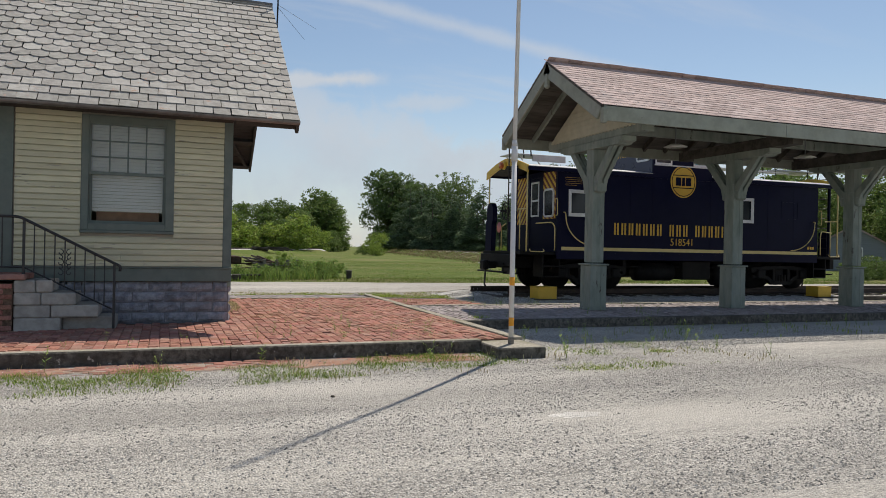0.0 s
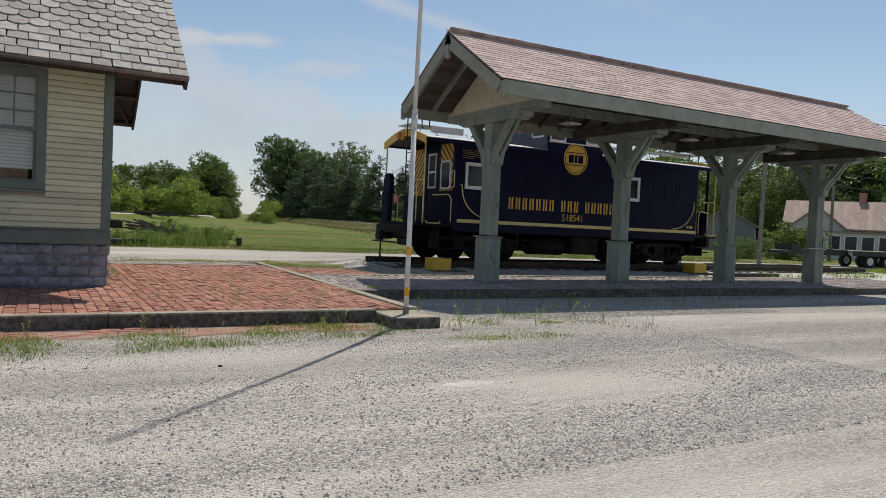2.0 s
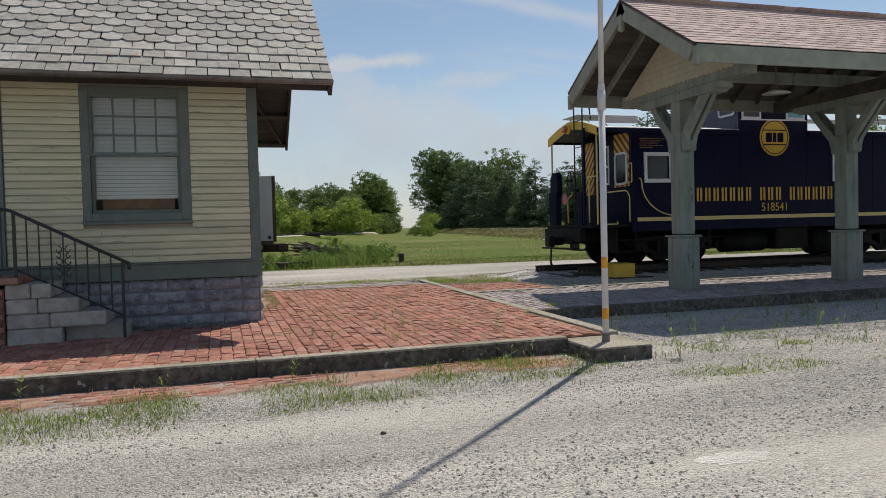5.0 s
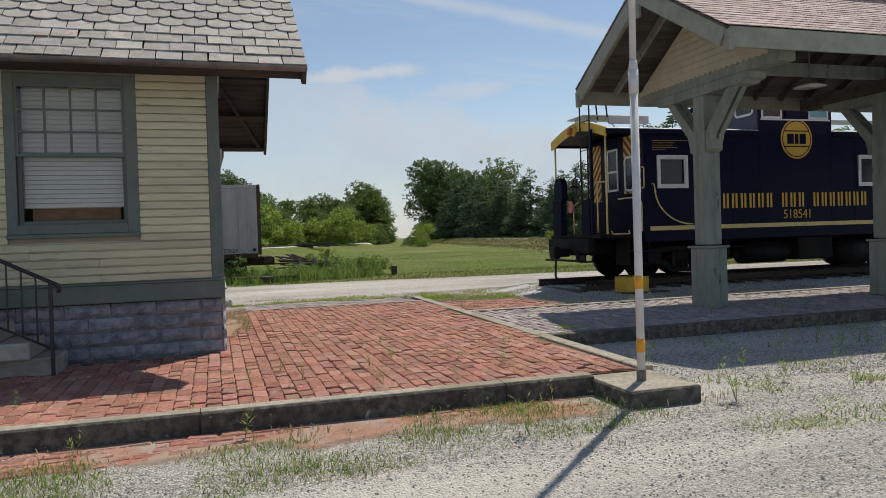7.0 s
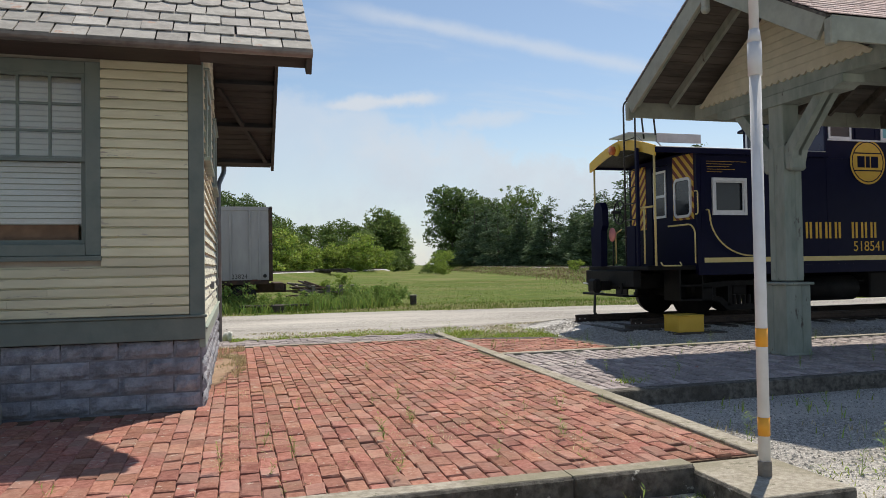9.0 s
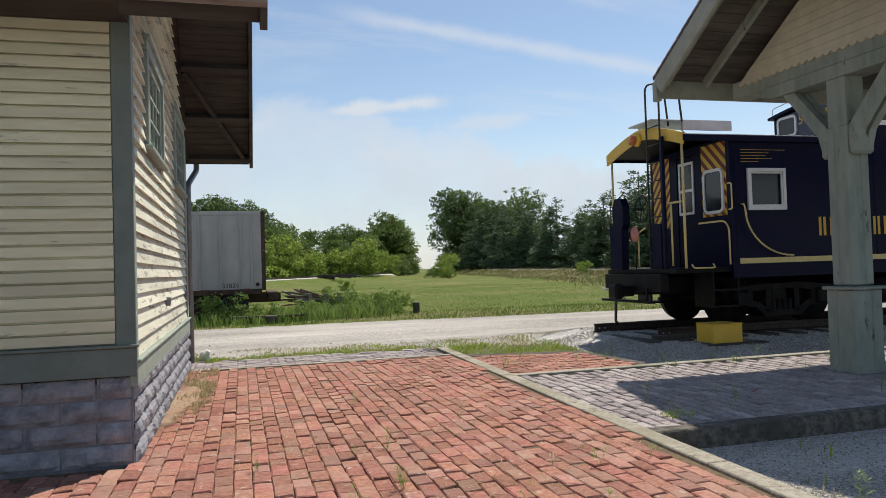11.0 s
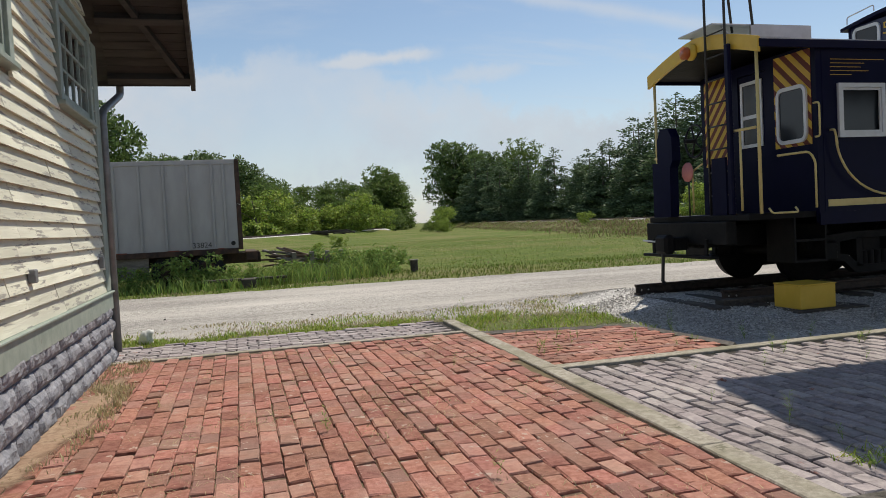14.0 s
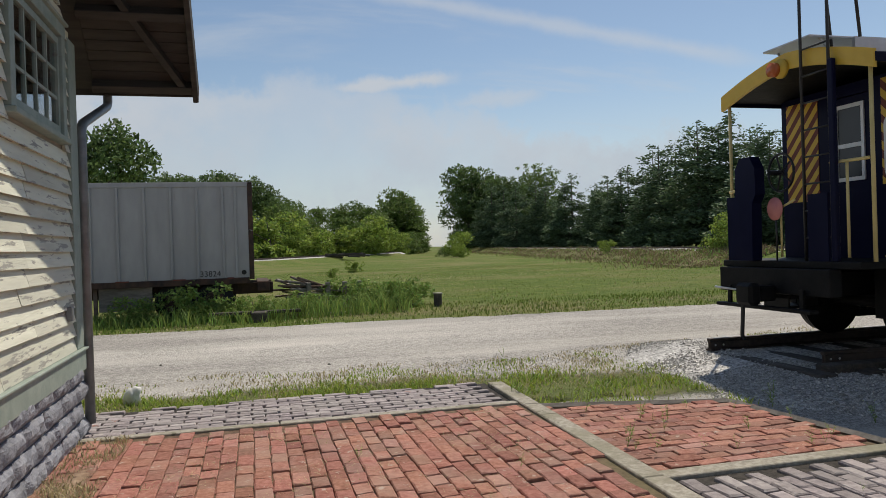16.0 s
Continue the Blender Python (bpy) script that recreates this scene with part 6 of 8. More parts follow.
for s, ox in ((1, 0.0), (-1, 2 * 13.84)):
    X = lambda v: ox + s * v
    iron("grab_iron", [(X(9.52), BY0 - 0.01, 2.36), (X(9.52), BY0 - 0.09, 2.36), (X(9.56), BY0 - 0.09, 2.18)], 0.014, "pale_yellow", 0.03)
    pts = []
    for k in range(13):
        a = math.pi + k / 12 * math.pi / 2
        pts.append((X(10.46 + 0.92 * math.cos(a)), BY0 - 0.09, 2.28 + 0.76 * math.sin(a)))
    iron("curved_grab_iron", pts, 0.015, "pale_yellow", 0.0)
    # corner handrails of the porch
    iron("porch_post", [(X(8.47), 16.70, 1.36), (X(8.47), 16.70, 3.36)], 0.022)
    iron("porch_post", [(X(8.47), 19.06, 1.36), (X(8.47), 19.06, 3.36)], 0.022)
    iron("gate_rail", [(X(8.40), 17.22, 2.42), (X(8.44), 16.72, 2.42)], 0.018, "pale_yellow", 0.0)
    iron("gate_rail", [(X(8.42), 17.0, 1.40), (X(8.42), 17.0, 2.42)], 0.016, "pale_yellow", 0.0)
    iron("gate_rail", [(X(8.40), 18.85, 2.24), (X(8.44), 19.06, 2.24)], 0.018, "pale_yellow", 0.0)
    iron("step_rail", [(X(9.28), 16.66, 2.70), (X(9.28), 16.56, 2.70), (X(9.28), 16.56, 2.28), (X(9.28), 16.64, 2.28)], 0.013, "pale_yellow", 0.05)
    iron("step_rail", [(X(8.72), 16.68, 2.06), (X(9.18), 16.64, 2.10), (X(9.25), 16.62, 1.98), (X(9.25), 16.62, 1.40)], 0.015, "pale_yellow", 0.10)
    iron("sill_step", [(X(8.52), 16.62, 1.42), (X(8.52), 16.56, 1.36), (X(8.92), 16.56, 1.36), (X(8.92), 16.62, 1.42)], 0.013, "pale_yellow", 0.04)
    # porch deck, end beam, steps
    deck = part("porch_deck", one_box(X(8.30), X(9.33), 16.72, 19.06, 1.28, 1.36, None, 0.008), M["gear"], cab)
    part("end_beam", one_box(X(8.20), X(8.36), 17.05, 19.0, 0.98, 1.279, None, 0.01), M["gear"], cab)
    for y0, y1 in ((16.68, 17.20), (18.60, 19.08)):
        well = part("step_well", one_box(X(8.94), X(8.97), y0, y1, 0.72, 1.279), M["gear"], cab)
        part("step_side", one_box(X(9.42), X(9.45), y0, y1, 0.72, 1.198), M["gear"], well)
        for z in (0.72, 0.98):
            part("step_tread", one_box(X(8.97), X(9.42), y0, y1, z, z + 0.03), M["gear"], well)
    # ladder with hooped tops
    for y in (17.16, 17.58):
        iron("ladder_rail", [(X(8.36), y, 1.36), (X(8.36), y, 4.48), (X(8.72), y, 4.52), (X(8.80), y, 3.78)], 0.018, "black_iron", 0.14)
    for k in range(8):
        z = 1.62 + k * 0.30
        iron("ladder_rung", [(X(8.36), 17.16, z), (X(8.36), 17.58, z)], 0.011, "black_iron", 0.0)
    part("ladder_guard", one_box(X(8.33), X(8.39), 17.08, 17.16, 1.36, 3.52, None, 0.01), NV, cab)
    # brake stand with its wheel
    stand = part("brake_stand", prism([(-0.11, 1.36), (0.11, 1.36), (0.13, 2.06), (0.20, 2.16), (0.19, 2.48), (0.10, 2.62), (-0.10, 2.62), (-0.19, 2.48), (-0.20, 2.16), (-0.13, 2.06)], on_x(X(8.36), 18.46, 0) if s > 0 else on_x(X(8.36) + 0.14, 18.46, 0), 0.14), NV, cab, "navy hand brake housing")
    bw = bmesh.new()
    for k in range(24):
        a, b = k * math.tau / 24, (k + 1) * math.tau / 24
        rod(bw, (X(8.62), 18.28 + 0.23 * math.cos(a), 2.42 + 0.23 * math.sin(a)), (X(8.62), 18.28 + 0.23 * math.cos(b), 2.42 + 0.23 * math.sin(b)), 0.016, n=6)
    for k in range(5):
        a = k * math.tau / 5
        rod(bw, (X(8.62), 18.28, 2.42), (X(8.62), 18.28 + 0.22 * math.cos(a), 2.42 + 0.22 * math.sin(a)), 0.012, n=6)
    rod(bw, (X(8.45), 18.28, 2.42), (X(8.65), 18.28, 2.42), 0.03)
    part("brake_wheel", bw, M["black_iron"], cab)
    part("end_panel", one_box(X(8.33), X(8.36), 18.68, 18.98, 1.36, 2.16), NV, cab)
    part("end_panel", one_box(X(8.33), X(8.36), 17.20, 17.50, 1.36, 2.10), NV, cab)
    part("marker_disc", rod(bmesh.new(), (X(8.30), 18.02, 1.97), (X(8.31), 18.02, 1.97), 0.135, n=24), M["disc_red"], cab, "faded red round marker", True)
    iron("marker_stem", [(X(8.32), 18.02, 1.36), (X(8.32), 18.02, 1.97)], 0.012, "black_iron", 0.0)
    iron("gate_rail", [(X(8.36), 17.98, 1.40), (X(8.36), 17.98, 1.98), (X(8.36), 17.74, 2.06)], 0.014, "pale_yellow", 0.05)
    # coupler, cut lever and brake hose
    cp = part("coupler", one_box(X(7.96), X(8.20), 17.90, 18.10, 0.90, 1.08, None, 0.02), M["gear"], cab)
    part("coupler_jaw", one_box(X(7.80), X(7.97), 17.86, 18.16, 0.86, 1.12, None, 0.04), M["gear"], cp)
    iron("cut_lever", [(X(8.16), 19.05, 1.02), (X(8.10), 18.3, 1.00), (X(8.08), 18.2, 0.88), (X(8.12), 18.1, 0.86)], 0.013, "roof_silver", 0.05)
    iron("brake_hose", [(X(8.18), 18.34, 1.02), (X(8.08), 18.36, 0.98), (X(8.06), 18.38, 0.45), (X(8.10), 18.38, 0.42)], 0.026, "black_iron", 0.08)
    part("end_footboard", one_box(X(8.06), X(8.18), 17.2, 18.9, 0.80, 0.84, None, 0.006), M["gear"], cab)
    for y in (17.4, 18.7):
        part("footboard_strap", one_box(X(8.14), X(8.17), y, y + 0.06, 0.84, 1.05), M["gear"], cab)

# trucks
for tx in (10.48, 17.20):
    truck = part("truck", one_box(tx - 0.16, tx + 0.16, 16.98, 19.02, 0.72, 0.98, None, 0.02), M["gear"], cab, "black cast steel truck")
    for wx in (tx - 0.83, tx + 0.83):
        part("axle", rod(bmesh.new(), (wx, 16.92, 0.82), (wx, 19.08, 0.82), 0.07, n=12), M["gear"], truck)
        for wy in (17.28, 18.72):
            inn = 1 if wy < 18 else -1
            bm = rod(bmesh.new(), (wx, wy - 0.07, 0.82), (wx, wy + 0.07, 0.82), 0.42, n=36)
            rod(bm, (wx, wy + inn * 0.07, 0.82), (wx, wy + inn * 0.10, 0.82), 0.45, n=36)
            part("wheel", bm, M["gear"], truck, "", True)
    for sy in (16.90, 18.98):
        frame_ = bmesh.new()
        top = [(-1.15, 0.86), (-1.15, 1.00), (-0.45, 1.06), (0.45, 1.06), (1.15, 1.00), (1.15, 0.86), (0.75, 0.92), (0.30, 0.97), (-0.30, 0.97), (-0.75, 0.92)]
        low = [(-1.10, 0.72), (-0.55, 0.68), (-0.36, 0.52), (0.36, 0.52), (0.55, 0.68), (1.10, 0.72), (1.10, 0.80), (0.50, 0.77), (0.28, 0.62), (-0.28, 0.62), (-0.50, 0.77), (-1.10, 0.80)]
        m = on_y(tx, sy + 0.12, 0)
        part("side_frame", prism(top, m, 0.12), M["gear"], truck)
        part("side_frame", prism(low, m, 0.12), M["gear"], truck)
        for a, b in ((-0.34, -0.24), (0.24, 0.34)):
            part("frame_column", one_box(tx + a, tx + b, sy, sy + 0.12, 0.60, 0.98), M["gear"], truck)
        part("frame_column", one_box(tx - 0.70, tx - 0.60, sy + 0.002, sy + 0.118, 0.70, 1.0, None, 0.01), M["gear"], truck)
        part("frame_column", one_box(tx + 0.60, tx + 0.70, sy + 0.002, sy + 0.118, 0.70, 1.0, None, 0.01), M["gear"], truck)
        for k in range(4):
            xx = tx - 0.17 + k * 0.113
            part("spring", rod(bmesh.new(), (xx, sy + 0.05, 0.62), (xx, sy + 0.05, 0.80), 0.045, n=10), M["gear"], truck)
        for wx in (tx - 0.83, tx + 0.83):
            part("journal_box", one_box(wx - 0.13, wx + 0.13, sy - 0.07, sy + 0.14, 0.70, 0.96, None, 0.03), M["gear"], truck)
# gear under the floor
part("centre_sill", one_box(8.3, 19.3, 17.78, 18.22, 0.92, 1.199), M["gear"], cab)
part("air_tank", rod(bmesh.new(), (12.1, 17.15, 0.86), (13.3, 17.15, 0.86), 0.24, n=20), M["gear"], cab, "", True)
part("equipment_box", one_box(13.5, 14.5, 16.85, 17.4, 0.66, 1.18, None, 0.03), M["gear"], cab)
part("fuel_tank", rod(bmesh.new(), (14.7, 17.0, 0.80), (15.5, 17.0, 0.80), 0.30, n=24), M["gear"], cab, "", True)
part("brake_cylinder", rod(bmesh.new(), (12.0, 18.6, 0.85), (13.0, 18.6, 0.85), 0.2, n=16), M["gear"], cab, "", True)
for y in (17.0, 19.0):
    part("truss_rod", rod(bmesh.new(), (11.6, y, 1.0), (15.9, y, 1.0), 0.02, n=6), M["gear"], cab)
part("hanger", one_box(11.55, 11.65, 16.9, 17.5, 0.8, 1.2), M["gear"], cab)

# the car as a whole, a little taller and longer than its drawing
cab.location, cab.scale = (14.038, 18.05, 0.40), (1.0098, 1.0, 1.0465)

# track
ties = thing("track", (15, 18, 0.1), "short length of old track with dark timber ties", "track")
for k in range(38):
    x = 8.05 + k * 0.56
    part("tie", one_box(x - 0.11, x + 0.11, 16.78 + g.uniform(-0.08, 0.08), 19.22 + g.uniform(-0.08, 0.08), 0.09, 0.245 + g.uniform(-0.012, 0.004), pose(0, 0, 0, 0, 0, 0), 0.012), M["tie"], ties)
RAILP = [(-0.068, 0), (0.068, 0), (0.068, 0.012), (0.011, 0.03), (0.011, 0.115), (0.035, 0.125), (0.035, 0.155), (-0.035, 0.155), (-0.035, 0.125), (-0.011, 0.115), (-0.011, 0.03), (-0.068, 0.012)]
for ry, x0 in ((17.25, 8.35), (18.75, 7.93)):
    rl = part("rail", prism(RAILP, Matrix(((0, 0, 1, x0), (1, 0, 0, ry), (0, 1, 0, 0.245), (0, 0, 0, 1))), 29.0 - x0), M["rail_steel"], ties, "rusty steel rail")
    part("joint_bar", one_box(x0 + 0.005, x0 + 0.60, ry - 0.03, ry - 0.012, 0.27, 0.36, None, 0.004), M["rail_steel"], rl)
    for k in (0.08, 0.20):
        part("bolt_hole", rod(bmesh.new(), (x0 + k, ry - 0.034, 0.315), (x0 + k, ry - 0.028, 0.315), 0.013, n=10), M["white_gravel"], rl, "pale bolt hole")
plank = part("timber_cribbing", one_box(8.15, 9.1, 16.95, 17.14, 0.2, 0.30, None, 0.012), M["tie"], ties)
for x0 in (8.72, 18.15):
    bxs = thing("yellow_box", (x0 + 0.26, 16.47, 0.2), "small yellow-painted steel box on a dark board", "box", "yellow boxes by the track")
    part("body", one_box(x0, x0 + 0.53, 16.24, 16.70, 0.205, 0.495, None, 0.006), M["yellow"], bxs)
    part("lid", one_box(x0 - 0.008, x0 + 0.538, 16.232, 16.708, 0.496, 0.512, None, 0.004), M["yellow"], bxs)
    part("base_board", one_box(x0 - 0.12, x0 + 0.95, 16.14, 16.80, 0.175, 0.203, None, 0.006), M["tie"], bxs, "dark base board")

# ---- the field and what stands in it ----
# old box trailer
TX1, TY0, TY1, TZ0, TZ1 = 2.27, 29.3, 31.75, 1.06, 3.44
trl = thing("box_trailer", (-3.5, 30.5, 0.1), "dull white ribbed box trailer with rusty frame, parked in weeds", "trailer")
part("box_body", one_box(-11.0, TX1 - 0.12, TY0, TY1, TZ0, TZ1), M["trailer_skin"], trl)
part("rear_post", one_box(TX1 - 0.118, TX1, TY0 - 0.02, TY1 + 0.02, TZ0 - 0.02, TZ1 + 0.04, None, 0.01), M["dark_rust"], trl, "dark rust-eaten rear door frame")
part("top_rail", one_box(-11.0, TX1 - 0.12, TY0 - 0.025, TY0 - 0.001, TZ1 - 0.09, TZ1 + 0.03, None, 0.005), M["trailer_skin"], trl)
part("bottom_rail", one_box(-11.0, TX1 - 0.12, TY0 - 0.03, TY0 - 0.001, TZ0 - 0.12, TZ0 + 0.03, None, 0.006), M["dark_rust"], trl, "rusty lower rail")
x = TX1 - 0.42
while x > -11:
    part("rib", one_box(x - 0.03, x + 0.03, TY0 - 0.045, TY0 - 0.001, TZ0 + 0.05, TZ1 - 0.09, None, 0.006), M["trailer_skin"], trl)
    x -= 0.30 if x > 1.6 else 0.605

lettering("33824", 0.20, on_y(1.22, TY0 - 0.004, 1.20), M["black_iron"], trl)
for x0, x1 in ((1.62, 1.78), (0.35, 0.64), (-0.95, -0.65), (-2.2, -1.95)):
    part("reflector_strip", one_box(x0, x1, TY0 - 0.034, TY0 - 0.03, 1.075, 1.105), M["maroon"], trl)
part("marker_light", rod(bmesh.new(), (2.02, TY0 - 0.03, 1.22), (2.02, TY0, 1.22), 0.06, n=12), M["tyre"], trl)
part("roof_edge", one_box(-11.0, TX1, TY0 - 0.02, TY1 + 0.02, TZ1 + 0.001, TZ1 + 0.03), M["trailer_skin"], trl)
part("frame_beam", one_box(-10.8, TX1 + 0.45, TY0 + 0.4, TY0 + 0.55, 0.66, 0.94), M["dark_rust"], trl)
part("frame_beam", one_box(-10.8, TX1 + 0.45, TY1 - 0.55, TY1 - 0.4, 0.72, 0.94), M["rust"], trl)
part("bumper", one_box(TX1 + 0.05, TX1 + 0.36, TY0 + 0.1, TY1 - 0.1, 0.72, 0.98, None, 0.02), M["dark_rust"], trl, "bent rusty rear bumper")
part("skirt_panel", one_box(-1.35, -0.15, TY0 + 0.1, TY0 + 0.13, 0.38, 0.95), M["old_wood"], trl, "weathered board under the trailer")
part("landing_leg", one_box(-1.47, -1.39, TY0 + 0.1, TY0 + 0.2, 0.1, 0.95), M["rust"], trl)
for x in (1.3, 0.35):
    for y in (TY0 + 0.25, TY1 - 0.25):
        w = part("wheel", rod(bmesh.new(), (x, y - 0.13, 0.52), (x, y + 0.13, 0.52), 0.46, n=28), M["tyre"], trl, "worn black tyre", True)
        part("rim", rod(bmesh.new(), (x, y - 0.15, 0.52), (x, y - 0.131, 0.52), 0.25, n=20), M["dark_rust"], w, "rusty rim")
    part("axle", rod(bmesh.new(), (x, TY0 + 0.2, 0.52), (x, TY1 - 0.2, 0.52), 0.06), M["rust"], trl)
# scrap behind the trailer: a low wagon frame, planks and a block
scrap = thing("scrap_pile", (3.9, 29.4, 0.1), "heap of grey weathered planks and rusty frame pieces", "scrap")
for k in range(20):
    a = (2.7 + g.uniform(0, 0.8), 30.0 + g.uniform(0, 1.2), 0.45 + g.uniform(0, 0.55))
    b = (4.0 + g.uniform(0, 1.2), 30.0 + g.uniform(0, 1.2), 0.30 + g.uniform(0, 0.45))
    d = Vector(b) - Vector(a)
    m = Matrix.Translation(a) @ d.to_track_quat("X", "Z").to_matrix().to_4x4()
    part("plank", one_box(0, d.length, -0.07, 0.07, -0.02, 0.03, m, 0.006), M["old_wood"] if k % 3 else M["rust"], scrap)
for x in (3.6, 4.1, 4.55, 4.95):
    part("upright", one_box(x, x + 0.12, 30.1, 30.22, 0.1, 0.85, None, 0.01), M["old_wood"], scrap)
part("frame_bar", one_box(2.4, 4.6, 28.55, 28.63, 0.10, 0.17, None, 0.006), M["old_wood"], scrap)
block = thing("timber_block", (2.3, 27.75, 0.1), "dark timber block lying at the road edge", "timber")
part("block", one_box(2.16, 2.52, 27.55, 27.9, 0.08, 0.34, None, 0.02), M["tie"], block)
part("cross_plank", one_box(1.2, 3.3, 28.05, 28.25, 0.26, 0.33, None, 0.01), M["tie"], block)
stub = thing("pipe_stub", (7.0, 29.4, 0.1), "short pipe stub with a pale cap in the weeds", "pipe")
part("stub", rod(bmesh.new(), (7.0, 29.4, 0.05), (7.0, 29.4, 0.44), 0.11, n=14), M["tie"], stub)
part("cap", rod(bmesh.new(), (7.0, 29.4, 0.44), (7.0, 29.4, 0.47), 0.13, n=14), M["concrete"], stub, "pale cap")
bag_bm = bmesh.new()
bmesh.ops.create_icosphere(bag_bm, subdivisions=3, radius=0.11)
for v in bag_bm.verts:
    v.co *= 1 + 0.5 * noise.noise(v.co * 14)
bmesh.ops.transform(bag_bm, matrix=Matrix.LocRotScale((0.95, 18.75, 0.22), Euler((0.3, 0.2, 0.5)), (0.75, 0.7, 1.05)), verts=bag_bm.verts)
solid("white_bag", bag_bm, M["car_white"], "crumpled white plastic bag in the grass", "litter", smooth=True)
for k, (px, py) in enumerate(((1.35, 6.6), (4.5, 19.9), (0.9, 21.6), (3.2, 20.6))):
    bm = bmesh.new()
    bmesh.ops.create_icosphere(bm, subdivisions=2, radius=0.018)
    for v in bm.verts:
        v.co *= 1 + 0.4 * noise.noise(v.co * 40 + Vector((k, 0, 0)))
    bmesh.ops.transform(bm, matrix=Matrix.LocRotScale((px, py, ground_z(px, py) + 0.02), None, (1.2, 0.9, 0.7)), verts=bm.verts)
    solid("stone", bm, M["tie"], "small dark stone lying on the gravel", "stone", "loose stones")

# ---- far railway on its bank ----
ln = (BANK_B - BANK_A).length
side_ = Vector((bank_way.y, -bank_way.x))
bv, bf = [], []
nseg = 110
for i in range(nseg + 1):
    p = BANK_A + bank_way * (ln * i / nseg)
    for k, (o, dz) in enumerate(((-2.3, -0.15), (-1.5, 0.08), (1.5, 0.08), (2.3, -0.15))):
        q = p + side_ * o
        bv.append((q.x, q.y, ground_z(p.x, p.y) + dz))
for i in range(nseg):
    for k in range(3):
        a = i * 4 + k
        bf.append((a, a + 1, a + 5, a + 4))
tagged(new("far_track_bed", raw("far_track_bed", bv, bf, M["ballast"], True)), "grey ballast of the main line beyond the field", "ballast", kind="structure")
sv, sfc = [], []
for i in range(nseg + 1):
    p = BANK_A + bank_way * (ln * i / nseg)
    for k, o in enumerate((-6.5, -5.0, -3.6, -2.2)):
        q = p + side_ * (o + (0.7 * noise.noise((i * 0.9, 3, 0)) if k == 0 else 0))
        sv.append((q.x, q.y, ground_z(q.x, q.y) + 0.03))
for i in range(nseg):
    for k in range(3):
        a = i * 4 + k
        sfc.append((a, a + 1, a + 5, a + 4))
tagged(new("bank_slope", raw("bank_slope", sv, sfc, M["bank_soil"], True)), "weedy brown slope of the railway bank", "bank", kind="structure")
far_track = thing("far_track", (31, 111, 0.8), "rusty rails of the main line on its bank", "track")
zt = 0.75 + 0.12
for o in (-0.75, 0.75):
    a, b = BANK_A + side_ * o, BANK_B + side_ * o
    d = Vector((b.x - a.x, b.y - a.y, 0))
    m = Matrix.Translation((a.x, a.y, zt)) @ d.to_track_quat("X", "Z").to_matrix().to_4x4()
    part("rail", one_box(0, d.length, -0.05, 0.05, 0, 0.17, m), M["rail_steel"], far_track)
# branch line from the west, with a heap of old timbers beside it
branch = thing("branch_track", (8, 106, 0.8), "rusty rails of a branch line on grey ballast", "track")
d = Vector((LEFT_B.x - LEFT_A.x, LEFT_B.y - LEFT_A.y, 0))
lm = Matrix.Translation((LEFT_A.x, LEFT_A.y, 0.0)) @ d.to_track_quat("X", "Z").to_matrix().to_4x4()
part("ballast", prism([(-2.3, 0.45), (-1.4, 0.80), (1.4, 0.80), (2.3, 0.45)], lm @ Matrix(((0, 0, 1, 0), (1, 0, 0, 0), (0, 1, 0, 0), (0, 0, 0, 1))), d.length), M["ballast"], branch, "grey crushed-stone ballast")
for o in (-0.75, 0.75):
    part("rail", one_box(0, d.length, o - 0.05, o + 0.05, 0.80, 0.96, lm), M["rail_steel"], branch)
heap = thing("timber_heap", (13.5, 110, 0.7), "dark heap of old ties beside the branch line", "timber")
for k in range(14):
    m = Matrix.Translation((15.0 + g.uniform(-2.0, 2.0), 109.5 + g.uniform(-1, 1), 0.72 + g.uniform(0, 0.35))) @ pose(0, 0, 0, 0, g.uniform(-10, 10), g.uniform(-35, 35))
    part("timber", one_box(-1.3, 1.3, -0.12, 0.12, -0.10, 0.10, m, 0.01), M["tie"], heap)


# ---- grass and weeds ----
def blades(name, spots, mat_, label, width=0.006, seed=0, lean=0.5):
    """One mesh of many blades; a spot is (x, y, z, height)."""
    r = np.random.RandomState(seed)
    n = len(spots)
    s = np.array(spots)
    a = r.uniform(0, 2 * np.pi, n)
    w = width * r.uniform(0.7, 1.5, n)
    ln_ = s[:, 3] * r.uniform(0.15, lean, n)
    b = r.uniform(0, 2 * np.pi, n)
    base = s[:, :3]
    side = np.stack([np.cos(a) * w, np.sin(a) * w, np.zeros(n)], 1)
    mid = base + np.stack([np.cos(b) * ln_ * 0.35, np.sin(b) * ln_ * 0.35, s[:, 3] * 0.6], 1)
    tip = base + np.stack([np.cos(b) * ln_, np.sin(b) * ln_, s[:, 3]], 1)
    v = np.stack([base - side, base + side, mid + side * 0.7, mid - side * 0.7, tip], 1).reshape(-1, 3)
    i = np.arange(n) * 5
    f = [q for k in i for q in ((k, k + 1, k + 2, k + 3), (k + 3, k + 2, k + 4))]
    return tagged(new(name, raw(name, v, f, mat_)), label, "grass", kind="stuff")


rs = np.random.RandomState(11)


